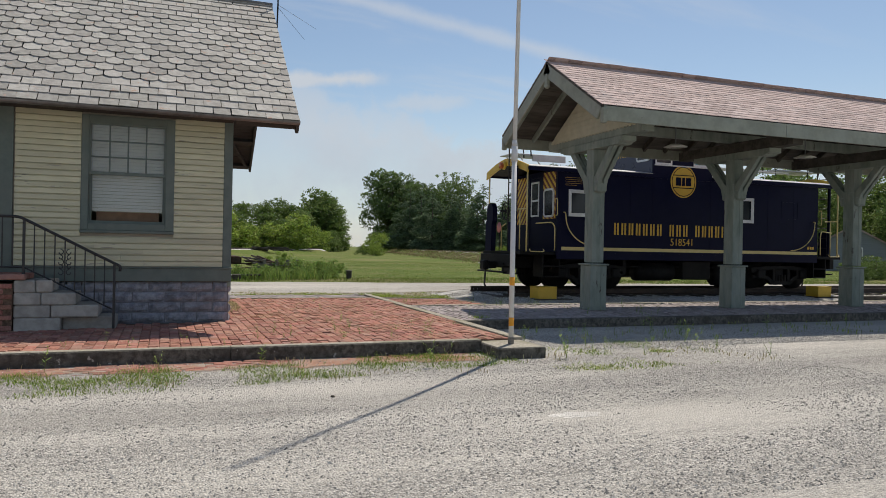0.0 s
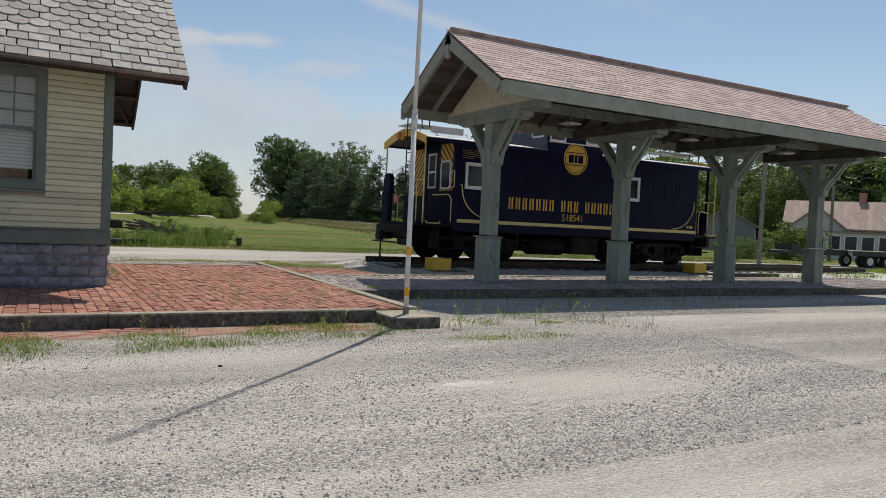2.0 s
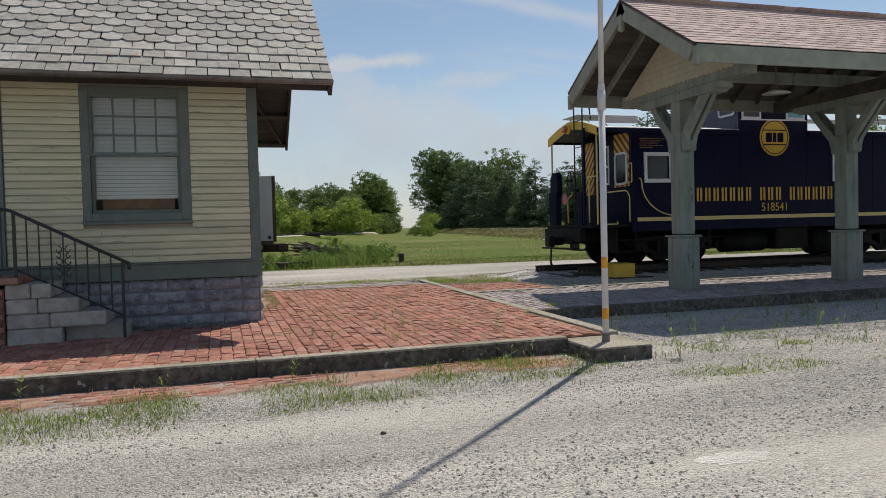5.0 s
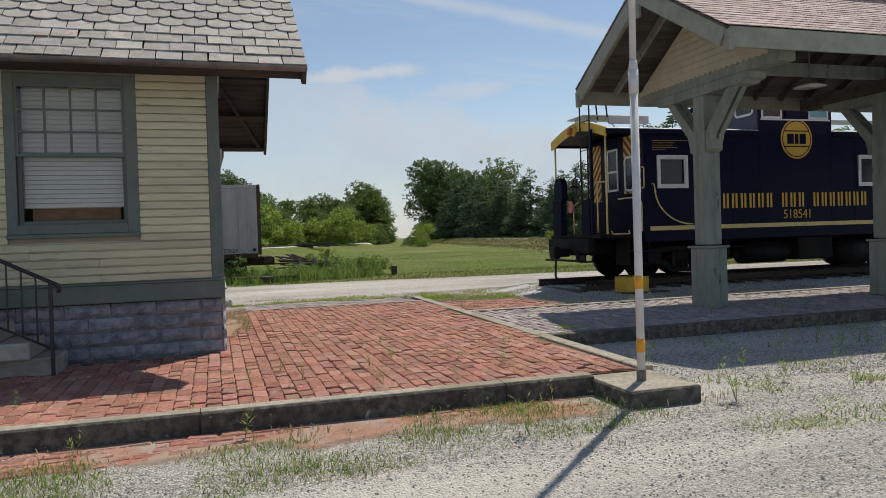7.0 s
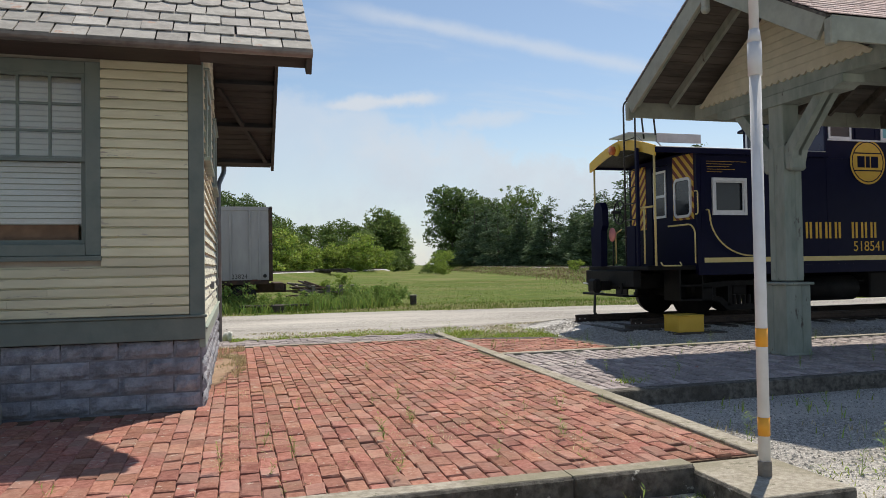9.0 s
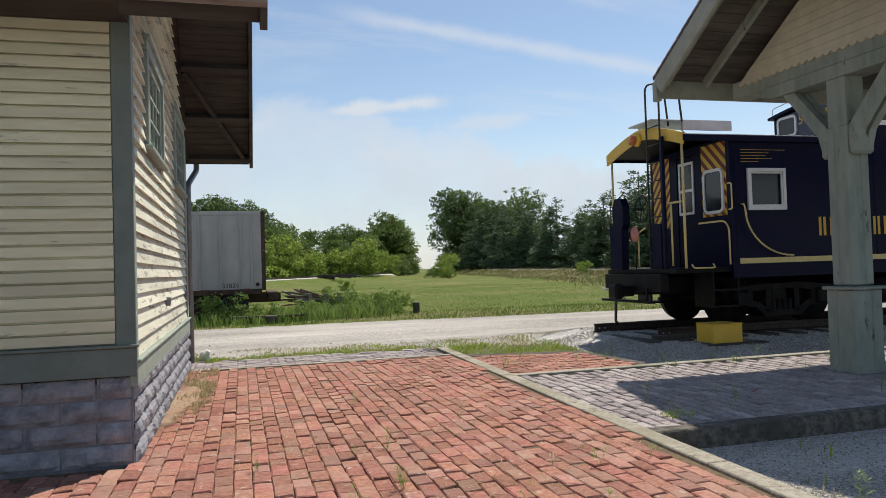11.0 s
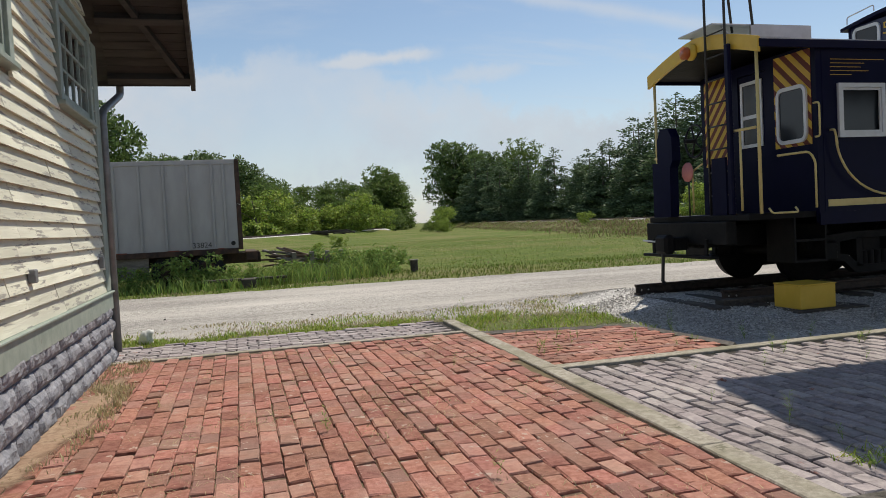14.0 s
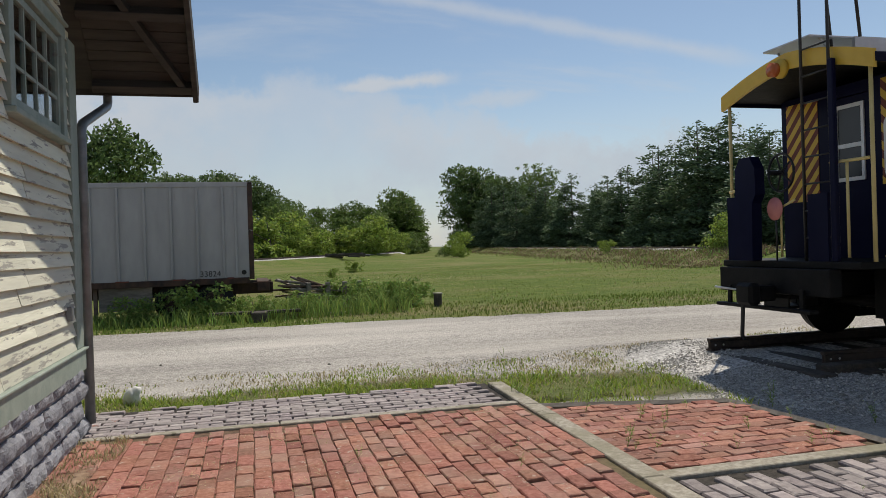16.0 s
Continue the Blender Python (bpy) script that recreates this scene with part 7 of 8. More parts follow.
def scatter(count, x0, x1, ylow, yhigh, h0, h1, zoff=0.0, patchy=0.0, scale=1.2, cut=0.0):
    out = []
    tries = 0
    while len(out) < count and tries < count * 12:
        tries += 1
        x = rs.uniform(x0, x1)
        a, b = ylow(x), yhigh(x)
        if b <= a:
            continue
        y = rs.uniform(a, b)
        n = noise.noise((x * scale, y * scale, 5.0))
        if patchy and n < cut + rs.uniform(-patchy, patchy):
            continue
        out.append((x, y, ground_z(x, y) + zoff, rs.uniform(h0, h1) * (1 + 0.5 * n)))
    return out


def chips(name, n, x0, x1, y0, y1, size, seed, label, free=None, level=None):
    """Loose crushed stones lying on the ground, one joined mesh of rough lumps."""
    r = np.random.RandomState(seed)
    x, y = r.uniform(x0, x1, n), y0 + (y1 - y0) * r.uniform(0, 1, n) ** 1.15
    keep = np.array([(free is None or free(a, b)) and noise.noise((a * 0.35, b * 1.3, 2.0)) > r.uniform(-0.55, 0.25) for a, b in zip(x, y)])
    x, y = x[keep], y[keep]
    n = len(x)
    z = np.array([(level or ground_z)(a, b) for a, b in zip(x, y)]) + (0.004 if level else 0.013)
    s = size * r.uniform(0.5, 1.0, n) ** 1.5 * np.where(r.uniform(0, 1, n) > 0.96, 1.7, 1.0)
    unit = np.array([(1, 0, 0), (0, 1, 0), (-1, 0, 0), (0, -1, 0), (0, 0, 0.75), (0, 0, -0.3)])
    v = unit[None] * r.uniform(0.6, 1.2, (n, 6, 1)) * s[:, None, None]
    a = r.uniform(0, 2 * np.pi, n)
    c, d = np.cos(a)[:, None], np.sin(a)[:, None]
    v = np.stack([v[..., 0] * c - v[..., 1] * d, v[..., 0] * d + v[..., 1] * c, v[..., 2]], 2) + np.stack([x, y, z], 1)[:, None]
    tri = np.array([(0, 1, 4), (1, 2, 4), (2, 3, 4), (3, 0, 4)])
    f = (np.arange(n)[:, None, None] * 6 + tri[None]).reshape(-1, 3)
    return tagged(new(name, raw(name, v.reshape(-1, 3), f, M["stone_chip"])), label, "gravel", kind="stuff")


chips("lot_stones", 60000, -4.0, 8.0, 3.2, 8.7, 0.0125, 31, "loose grey crushed stones on the lot", lambda a, b: not (3.75 < a < 4.5 and b > 8.05) and math.hypot(a - 3.22, (b - 5.34) * 2) > 0.34)
chips("shelter_stones", 22000, 4.6, 12.0, 8.6, 11.15, 0.016, 32, "loose grey crushed stones beside the shelter")
chips("bed_stones", 26000, 6.7, 13.0, 15.35, 17.3, 0.021, 34, "loose pale ballast stones beside the track", lambda a, b: abs(b - 18.0) < 2.75 * (0.55 + 0.45 * smooth_step(a, 6.6, 8.2)), bed_z)
chips("bed_end_stones", 9000, 6.7, 8.4, 17.3, 20.6, 0.021, 35, "loose pale ballast stones at the track end", lambda a, b: abs(b - 18.0) < 2.75 * (0.55 + 0.45 * smooth_step(a, 6.6, 8.2)), bed_z)
chips("track_stones", 9000, 4.5, 12.0, 18.9, 20.6, 0.02, 33, "loose pale stones along the road")


# strip of grass between the walk and the road
tagged(new("grass_strip", ragged_band("grass_strip", steps((-1.0, 7.2, 0.12)), lambda x: 17.6 if x < 4.4 else (16.6 if x < 6 else 16.5), lambda x: 19.4 - 0.16 * max(x - 4.5, 0), 0.024, M["grass_soil"], 0.22, 12, 8)),
       "patchy grass strip behind the walk", "grass", kind="structure")
spots = scatter(6000, -0.8, 6.9, lambda x: 18.04 if x < 4.5 else 17.0 - 0.25 * (x - 4.6), lambda x: 19.0 - 0.26 * max(x - 4.5, 0), 0.025, 0.075, 0.03, 0.4, 1.5, 0.0)
blades("grass_strip_blades", spots, M["blade"], "short green grass along the walk", 0.006, 1, 1.4)
spots = scatter(2500, -0.8, 6.6, lambda x: 18.04 if x < 4.5 else 16.95 - 0.25 * (x - 4.6), lambda x: 19.1, 0.02, 0.05, 0.03, 0.4, 0.9, 0.1)
blades("grass_strip_dry", spots, M["dry_blade"], "dry straw among the grass", 0.005, 2, 2.0)
spots = scatter(7000, -6.0, 12.0, lambda x: road_low(x) - 0.2, lambda x: road_low(x) + 1.9, 0.012, 0.045, 0.016, 0.3, 1.3, 0.12)
blades("road_edge_grass", spots, M["dry_blade"], "dry short grass along the road edge", 0.006, 21, 1.0)
spots = scatter(6500, -6.0, 12.0, lambda x: road_low(x) - 0.2, lambda x: road_low(x) + 1.6, 0.014, 0.05, 0.016, 0.25, 1.0, 0.15)
blades("road_edge_green", spots, M["blade"], "short green grass along the road edge", 0.006, 22, 1.0)
# lot side: tufts at the foot of the kerb and about the pad
spots = scatter(15000, -6.0, 4.0, lambda x: 7.15 + 0.16 * max(x, 0), lambda x: 8.30 if x < 1.5 else 8.66, 0.010, 0.042, 0.015, 0.3, 1.6, 0.05)
spots += scatter(700, 4.5, 7.6, lambda x: 7.2, lambda x: 9.4, 0.01, 0.04, 0.015, 0.12, 1.5, 0.22)
blades("kerb_grass", spots, M["kerb_blade"], "tufts of green grass along the kerb", 0.0027, 3, 1.8)
spots = scatter(1000, -6.0, 8.0, lambda x: 7.3, lambda x: 8.66 if x < 3.8 else 10.4, 0.02, 0.06, 0.015, 0.2, 1.3, 0.18)
blades("kerb_dry_grass", spots, M["dry_blade"], "dry grass stems along the kerb", 0.005, 4)
spots = scatter(320, 4.7, 16.0, lambda x: 9.2, lambda x: 11.15, 0.03, 0.10, 0.015, 0.15, 2.6, 0.25)
blades("lot_grass", spots, M["blade"], "sparse green weeds in the gravel", 0.006, 5)
# along the building
spots = scatter(1300, 0.84, 1.22, lambda x: 12.0 + 6.0 * (x - 0.86), lambda x: 16.8, 0.02, 0.06, 0.0, 0.3, 1.8, 0.05)
spots = [(a, b, PLAT, h) for a, b, _, h in spots]
blades("wall_dry_grass", spots, M["dry_blade"], "dead grass along the foundation", 0.004, 6, 1.2)
# dead grass strewn on the platform joints
spots = []
for k in range(16000):
    x, y = rs.uniform(0.9, 4.4), rs.uniform(9.0, 16.7)
    if noise.noise((x * 1.4, y * 1.4, 9)) > 0.02 + rs.uniform(-0.1, 0.25):
        spots.append((x, y, PLAT - 0.004, rs.uniform(0.008, 0.022)))
blades("joint_dry_grass", spots, M["dry_blade"], "bits of dead grass in the brick joints", 0.0022, 7, 4.5)


def weed(m, seed, h):
    """A small upright weed: a stem with pairs of narrow leaves."""
    r = random.Random(seed)
    v, f = [], []
    for st in range(r.randint(2, 4)):
        a = r.uniform(0, math.tau)
        lean = r.uniform(0.05, 0.4) * h
        top = Vector((math.cos(a) * lean, math.sin(a) * lean, h * r.uniform(0.6, 1.0)))
        n = len(v)
        v += [(-0.0025, 0, 0), (0.0025, 0, 0), tuple(top + Vector((0.0012, 0, 0))), tuple(top - Vector((0.0012, 0, 0)))]
        f.append((n, n + 1, n + 2, n + 3))
        for k in range(r.randint(7, 13)):
            u = r.uniform(0.12, 1.0)
            p = top * u
            b = r.uniform(0, math.tau)
            d = Vector((math.cos(b), math.sin(b), r.uniform(0.1, 0.9))).normalized() * h * r.uniform(0.14, 0.30)
            w = Vector((-math.sin(b), math.cos(b), 0)) * h * 0.020
            n = len(v)
            v += [tuple(p), tuple(p + d * 0.5 + w), tuple(p + d), tuple(p + d * 0.5 - w)]
            f.append((n, n + 1, n + 2, n + 3))
    return v, f


weed_meshes = [raw("weed", *weed(None, s, 0.16 + 0.05 * (s % 4)), M["weed_leaf"]) for s in range(8)]
weed_spots = [(0.55, 8.95, 0), (-0.5, 9.0, 0), (0.1, 9.25, 0), (1.0, 9.5, 0), (1.35, 8.95, 0), (2.1, 9.3, 0), (3.0, 9.9, 0), (3.35, 9.6, 0), (2.45, 10.5, 0), (3.5, 10.7, 0), (2.0, 9.0, 0), (3.2, 9.0, 0),
              (-1.2, 9.1, 0), (-0.8, 9.6, 0), (3.3, 12.2, 0), (2.6, 13.4, 0), (1.5, 14.6, 0), (3.9, 15.0, 0), (2.9, 15.6, 0),
              (5.2, 12.4, 0), (5.6, 13.9, 0), (6.1, 13.7, 0), (5.0, 11.6, 0), (5.9, 12.0, 0), (7.0, 13.6, 0), (5.1, 13.0, 0), (7.6, 14.2, 0), (6.6, 14.2, 0), (8.9, 14.3, 0), (9.8, 14.2, 0),
              (4.8, 15.2, 0), (5.3, 15.9, 0), (5.9, 15.3, 0), (6.2, 15.9, 0), (6.3, 14.9, 0), (5.0, 16.3, 0), (5.5, 14.9, 0), (6.0, 14.75, 0), (6.45, 15.5, 0),
              (0.9, 8.45, 1), (2.3, 8.5, 1), (3.2, 8.35, 1), (-0.2, 8.5, 1), (-1.3, 8.4, 1), (1.6, 8.2, 1), (3.6, 7.9, 1), (2.8, 7.8, 1), (4.7, 8.0, 1), (5.3, 8.3, 1), (5.9, 8.0, 1), (6.4, 8.6, 1),
              (5.6, 9.0, 1), (6.9, 9.2, 1), (4.9, 9.6, 1), (6.2, 10.4, 1), (7.8, 9.6, 1), (5.4, 10.6, 1), (8.6, 10.6, 1), (7.1, 8.4, 1), (10.2, 10.2, 1), (9.4, 9.1, 1), (12.4, 10.4, 1),
              (4.7, 17.3, 1), (5.4, 17.1, 1), (6.0, 16.9, 1), (2.9, 18.2, 1), (1.9, 18.3, 1), (3.9, 18.4, 1), (6.6, 17.2, 1), (7.0, 16.4, 1), (7.4, 15.6, 1), (7.9, 15.2, 1), (4.4, 19.6, 1), (5.6, 20.2, 1)]
weed_spots += [(rs.uniform(4.7, 9.5), rs.uniform(11.5, 14.4), 0) for k in range(22)] + [(rs.uniform(4.7, 6.3), rs.uniform(14.75, 16.1), 0) for k in range(10)]
weed_spots += [(rs.uniform(1.2, 4.2), rs.uniform(9.0, 11.5), 0) for k in range(14)] + [(rs.uniform(4.7, 8.0), rs.uniform(7.6, 10.8), 1) for k in range(10)]
for k, (x, y, on_ground) in enumerate(weed_spots):
    big = 1.0 if on_ground else 0.62
    ob = new("weed", weed_meshes[k % 8])
    sc_ = big * rs.uniform(0.7, 1.35)
    ob.matrix_basis = pose(x, y, ground_z(x, y) + 0.01 if on_ground else PLAT - 0.012, 0, 0, rs.uniform(0, 360)) @ Matrix.Diagonal((sc_, sc_, sc_, 1))
    tagged(ob, "small green weed growing in a joint" if not on_ground else "small green weed growing in the gravel", "weed", "weeds")
# one tuft of bright grass on the grey pavers, two about the pad
spots = []
for cx, cy, rr, nn, z in ((5.12, 11.75, 0.13, 90, PLAT - 0.02), (5.35, 7.35, 0.26, 120, 0.04), (5.0, 8.6, 0.35, 160, 0.05), (2.9, 8.38, 0.28, 300, 0.03), (6.35, 8.25, 0.12, 160, 0.05), (5.37, 8.49, 0.22, 320, 0.03), (4.6, 7.4, 0.24, 420, 0.02), (5.43, 7.75, 0.14, 240, 0.02), (5.5, 8.2, 0.2, 240, 0.02), (4.85, 7.3, 0.16, 220, 0.02)):
    for k in range(nn):
        a, q = rs.uniform(0, math.tau), rr * math.sqrt(rs.uniform(0, 1))
        spots.append((cx + q * math.cos(a) * 1.6, cy + q * math.sin(a) * (0.7 + 0.6 * rs.uniform(0, 1)), z, rs.uniform(0.015, 0.06)))
blades("bright_tufts", spots, M["blade"], "bright tufts of grass", 0.004, 8, 2.2)
# field edge, field, and tall weeds about the trailer and the scrap
spots = scatter(15000, -14, 34, lambda x: road_high(x) - 0.1, lambda x: road_high(x) + 4.5, 0.03, 0.09, 0.0, 0.5, 0.5, -0.25)
blades("field_edge_grass", spots, M["field_blade"], "mown grass along the field edge", 0.010, 9)
spots = scatter(52000, -20, 60, lambda x: road_high(x) + 3, lambda x: road_high(x) + 38, 0.015, 0.045, 0.0, 0.8, 0.23, -0.2)
blades("field_grass", spots, M["field_blade"], "mown grass of the field", 0.012, 10, 2.5)
spots = scatter(4000, -10, 40, lambda x: road_high(x), lambda x: road_high(x) + 26, 0.02, 0.06, 0.0, 0.3, 0.25, 0.05)
spots += scatter(6000, -10, 34, lambda x: road_high(x) - 0.2, lambda x: road_high(x) + 3.2, 0.02, 0.06, 0.0, 0.5, 0.7, -0.05)
blades("field_dry_grass", spots, M["dry_blade"], "dry grass in the field", 0.010, 12, 2.0)
spots = scatter(4500, -11, 3.0, lambda x: 27.4, lambda x: 29.6, 0.10, 0.42, 0.0, 0.4, 0.6, -0.2)
spots += scatter(900, 2.6, 6.0, lambda x: 27.9, lambda x: 30.2, 0.1, 0.5, 0.0, 0.3, 0.8, 0.0)
blades("tall_weeds", spots, M["weed_leaf"], "tall green weeds about the trailer", 0.012, 13, 1.0)
spots = []
for k in range(30000):
    u, o = rs.uniform(0, 1) ** 1.6 * 0.62, rs.normal(-2.6, 2.4)
    p = BANK_A + bank_way * (ln * u) + side_ * o
    if abs(o) < 1.6:
        continue
    spots.append((p.x, p.y, ground_z(p.x, p.y), rs.uniform(0.12, 0.42) * (0.7 + 0.9 * noise.noise((p.x * 0.4, p.y * 0.4, 1)))))
blades("bank_weeds", spots, M["brown_weed"], "brown and green weeds on the railway bank", 0.022, 14, 1.6)
spots = [(s[0] + rs.normal(0, 1), s[1] + rs.normal(0, 1), s[2], s[3] * 0.8) for s in spots[::3]]
blades("bank_green_weeds", spots, M["weed_leaf"], "green weeds on the railway bank", 0.028, 15, 1.6)


# ---- trees ----
def crown_mesh(name, lumps, leaf, count, mat_, seed, droop=0.0):
    """Leaves in clumps over the shells of several lumps; a lump is (x, y, z, rx, rz)."""
    r = np.random.RandomState(seed)
    weight = np.array([l_[3] * l_[3] for l_ in lumps])
    pick = r.choice(len(lumps), count // 9, p=weight / weight.sum())
    L = np.array(lumps)[pick]
    d = r.normal(size=(len(pick), 3))
    d /= np.linalg.norm(d, axis=1, keepdims=True)
    q = r.uniform(0.55, 1.06, len(pick)) ** 0.6
    c = L[:, :3] + d * np.stack([L[:, 3], L[:, 3], L[:, 4]], 1) * q[:, None]
    c = np.repeat(c, 9, 0) + r.normal(scale=leaf * 1.05, size=(len(pick) * 9, 3)) * np.array([1, 1, 0.62])
    n = len(c)
    a = r.normal(size=(n, 3))
    a /= np.linalg.norm(a, axis=1, keepdims=True)
    b = np.cross(a, r.normal(size=(n, 3)))
    b /= np.linalg.norm(b, axis=1, keepdims=True)
    if droop:
        a[:, 2] *= 0.3
    s = leaf * r.uniform(0.55, 1.15, (n, 1))
    v = np.stack([c - a * s, c + b * s * 0.5, c + a * s, c - b * s * 0.5], 1).reshape(-1, 3)
    i = np.arange(n) * 4
    return raw(name, v, np.stack([i, i + 1, i + 2, i + 3], 1), mat_)


def trunk_bm(h, r0, limbs, seed):
    r = random.Random(seed)
    bm = bmesh.new()
    pts = [(0, 0, -0.1), (0.03 * h * r.uniform(-1, 1), 0.03 * h * r.uniform(-1, 1), h * 0.35), (0.05 * h * r.uniform(-1, 1), 0.05 * h * r.uniform(-1, 1), h * 0.75)]
    rod(bm, pts[0], pts[1], r0, r0 * 0.75, 9)
    rod(bm, pts[1], pts[2], r0 * 0.75, r0 * 0.3, 9)
    for x, y, z, _, _ in limbs[:7]:
        rod(bm, (pts[1][0], pts[1][1], h * r.uniform(0.25, 0.42)), (x * 0.8, y * 0.8, z), r0 * 0.36, r0 * 0.08, 6)
    return bm


def broadleaf(seed, mat_, h=10.0, spread=0.36, leaf=0.26, count=6300, low=0.22):
    r = random.Random(seed)
    lumps = []
    for k in range(26):
        u = r.uniform(low + 0.08, 0.92)
        ring = spread * h * math.sin(math.pi * min(max((u - low + 0.12) / (1.12 - low), 0), 1)) ** 0.7
        a = r.uniform(0, math.tau)
        q = ring * r.uniform(0.25, 0.85)
        s = h * r.uniform(0.085, 0.155)
        lumps.append((q * math.cos(a), q * math.sin(a), u * h, s * 1.15, s))
    lumps.append((0, 0, h * 0.62, h * spread * 0.6, h * 0.27))
    lumps.append((0, 0, h * 0.88, h * 0.12, h * 0.11))
    return (mesh_of("trunk", trunk_bm(h, h * 0.022, lumps, seed), M["bark"]), crown_mesh("crown", lumps, leaf, count, mat_, seed))


def pine(seed, h=12.0, leaf=0.215, count=11700):
    """A white pine: tiers of level boughs, ragged, longest low down."""
    r = random.Random(seed)
    lumps = []
    z = 0.06 * h
    while z < h * 0.97:
        u = z / h
        reach = h * 0.30 * (1 - u) ** 0.75 + 0.25
        for k in range(max(3, int(7 * (1 - u)) + 2)):
            a = r.uniform(0, math.tau)
            q = reach * r.uniform(0.45, 1.0)
            lumps.append((q * math.cos(a), q * math.sin(a), z + r.uniform(-0.2, 0.4), reach * 0.30 + 0.12, 0.16 + 0.014 * h))
        z += h * 0.062
    lumps.append((0, 0, h * 0.5, h * 0.10, h * 0.42))
    bm = bmesh.new()
    rod(bm, (0, 0, -0.1), (0, 0, h * 0.98), h * 0.018, 0.02, 8)
    return (mesh_of("trunk", bm, M["bark"]), crown_mesh("crown", lumps, leaf, count, M["needle"], seed, 1.0))


def shrub(seed, mat_, h=4.0, leaf=0.14, count=4500):
    r = random.Random(seed)
    lumps = [(r.uniform(-0.5, 0.5) * h, r.uniform(-0.5, 0.5) * h, r.uniform(0.10, 0.8) * h, h * r.uniform(0.14, 0.26), h * r.uniform(0.13, 0.22)) for k in range(16)]
    return (mesh_of("trunk", trunk_bm(h, h * 0.02, lumps, seed), M["bark"]), crown_mesh("crown", lumps, leaf, count, mat_, seed))


KINDS = {
    "dark": [broadleaf(s, M["leaf_dark"], 10, 0.42, 0.195, 10800, 0.06) for s in (1, 2, 3)],
    "mid": [broadleaf(s, M["leaf_mid"], 10, 0.36, 0.195, 9000, 0.06) for s in (4, 5, 6)],
    "airy": [broadleaf(s, M["leaf_mid"], 10, 0.32, 0.15, 6300, 0.2) for s in (7, 8)],
    "light": [shrub(s, M["leaf_light"]) for s in (11, 12, 13)],
    "bush": [shrub(s, M["leaf_mid"]) for s in (14, 15)],
    "clump": [shrub(s, M["weed_leaf"], 4.0, 0.20, 1800) for s in (16, 17, 18)],
    "pine": [pine(s) for s in (21, 22, 23, 24)],
}
WORDS = {"dark": ("broadleaf_tree", "tall dark green broadleaf tree beyond the field", 10.0), "mid": ("broadleaf_tree", "green broadleaf tree beyond the field", 10.0),
         "airy": ("broadleaf_tree", "open-crowned green tree behind the pines", 10.0), "light": ("shrub", "light green bushy shrub beyond the field", 4.0),
         "bush": ("shrub", "green bushy shrub beyond the field", 4.0), "clump": ("weed_clump", "clump of tall green weeds in the field", 4.0), "pine": ("pine_tree", "dark green pine tree with level boughs", 12.0)}
tree_no = 0


def plant(kind, x, y, h, wide=1.0):
    global tree_no
    meshes = KINDS[kind][tree_no % len(KINDS[kind])]
    name, label, full = WORDS[kind]
    z = ground_z(x, y)
    t_ = thing(name, (0, 0, 0), label, {"light": "shrub", "bush": "shrub", "clump": "weeds"}.get(kind, "tree"), "trees beyond the field" if kind != "clump" else "weeds in the field")
    s = h / full
    t_.matrix_basis = pose(x, y, z - 0.05, 0, 0, rs.uniform(0, 360)) @ Matrix.Diagonal((s * wide, s * wide, s, 1))
    for nm, me in zip(("trunk", "crown"), meshes):
        ob = new(nm, me)
        ob.parent = t_
    tree_no += 1


EYE_END, AZ = Vector((2.2, 10.4)), math.atan2(0.507, 1.935)


def plant_at(kind, bearing, dist, h, wide=1.0):
    """Bearing in thousandths to the right of the way the path ends."""
    a = AZ + math.atan(bearing / 1000)
    plant(kind, EYE_END.x + dist * math.sin(a), EYE_END.y + dist * math.cos(a), h, wide)


# broad trees behind the trailer
for b, d, h in ((-455, 58, 10.8), (-520, 60, 10.0), (-600, 62, 11.5)):
    plant_at("dark", b, d, h)
for b, d, h in ((-385, 112, 13.0), (-345, 118, 13.6), (-300, 116, 14.2), (-262, 120, 13.2), (-430, 110, 13.0), (-490, 108, 13.5), (-240, 126, 11.0)):
    plant_at("dark", b, d, h)
# light shrubs left of the gap
for b, d, h in ((-236, 100, 7.4), (-212, 104, 4.4), (-190, 113, 6.6), (-168, 118, 4.4), (-150, 122, 6.0), (-122, 130, 4.6), (-104, 122, 6.6), (-88, 126, 5.2), (-70, 150, 4.8)):
    plant_at("light", b, d, h, 1.15)
for b, d, h in ((-196, 112, 3.0), (-172, 120, 2.8), (-144, 128, 3.3), (-108, 140, 3.4), (-76, 150, 3.6), (-52, 160, 3.4), (-250, 100, 3.4)):
    plant_at("bush", b, d, h, 1.2)
for b, d, h in ((-200, 150, 11.0), (-170, 170, 11.5), (-140, 180, 12.5), (-118, 185, 13.0), (-100, 180, 12.0), (-215, 140, 11.5)):
    plant_at("mid", b, d, h)
for b, d, h in ((-60, 185, 15.8), (-50, 190, 15.0), (-72, 180, 13.0), (-44, 200, 11.5), (-86, 176, 10.5)):
    plant_at("mid", b, d, h, 1.2)
for b, d, h in ((-226, 110, 8.6), (-178, 124, 6.8), (-136, 130, 7.4), (-112, 134, 6.6), (-92, 140, 7.8)):
    plant_at("mid", b, d, h, 1.25)
plant_at("light", 14, 104, 3.6, 1.1)
plant_at("bush", 2, 112, 1.8, 1.1)
for b, d, h in ((-62, 168, 5.5), (-50, 172, 6.0), (-38, 176, 4.0), (34, 205, 6.0), (48, 203, 6.5), (62, 200, 6.0), (78, 196, 6.5), (96, 192, 6.0)):
    plant_at("bush", b, d, h, 1.3)
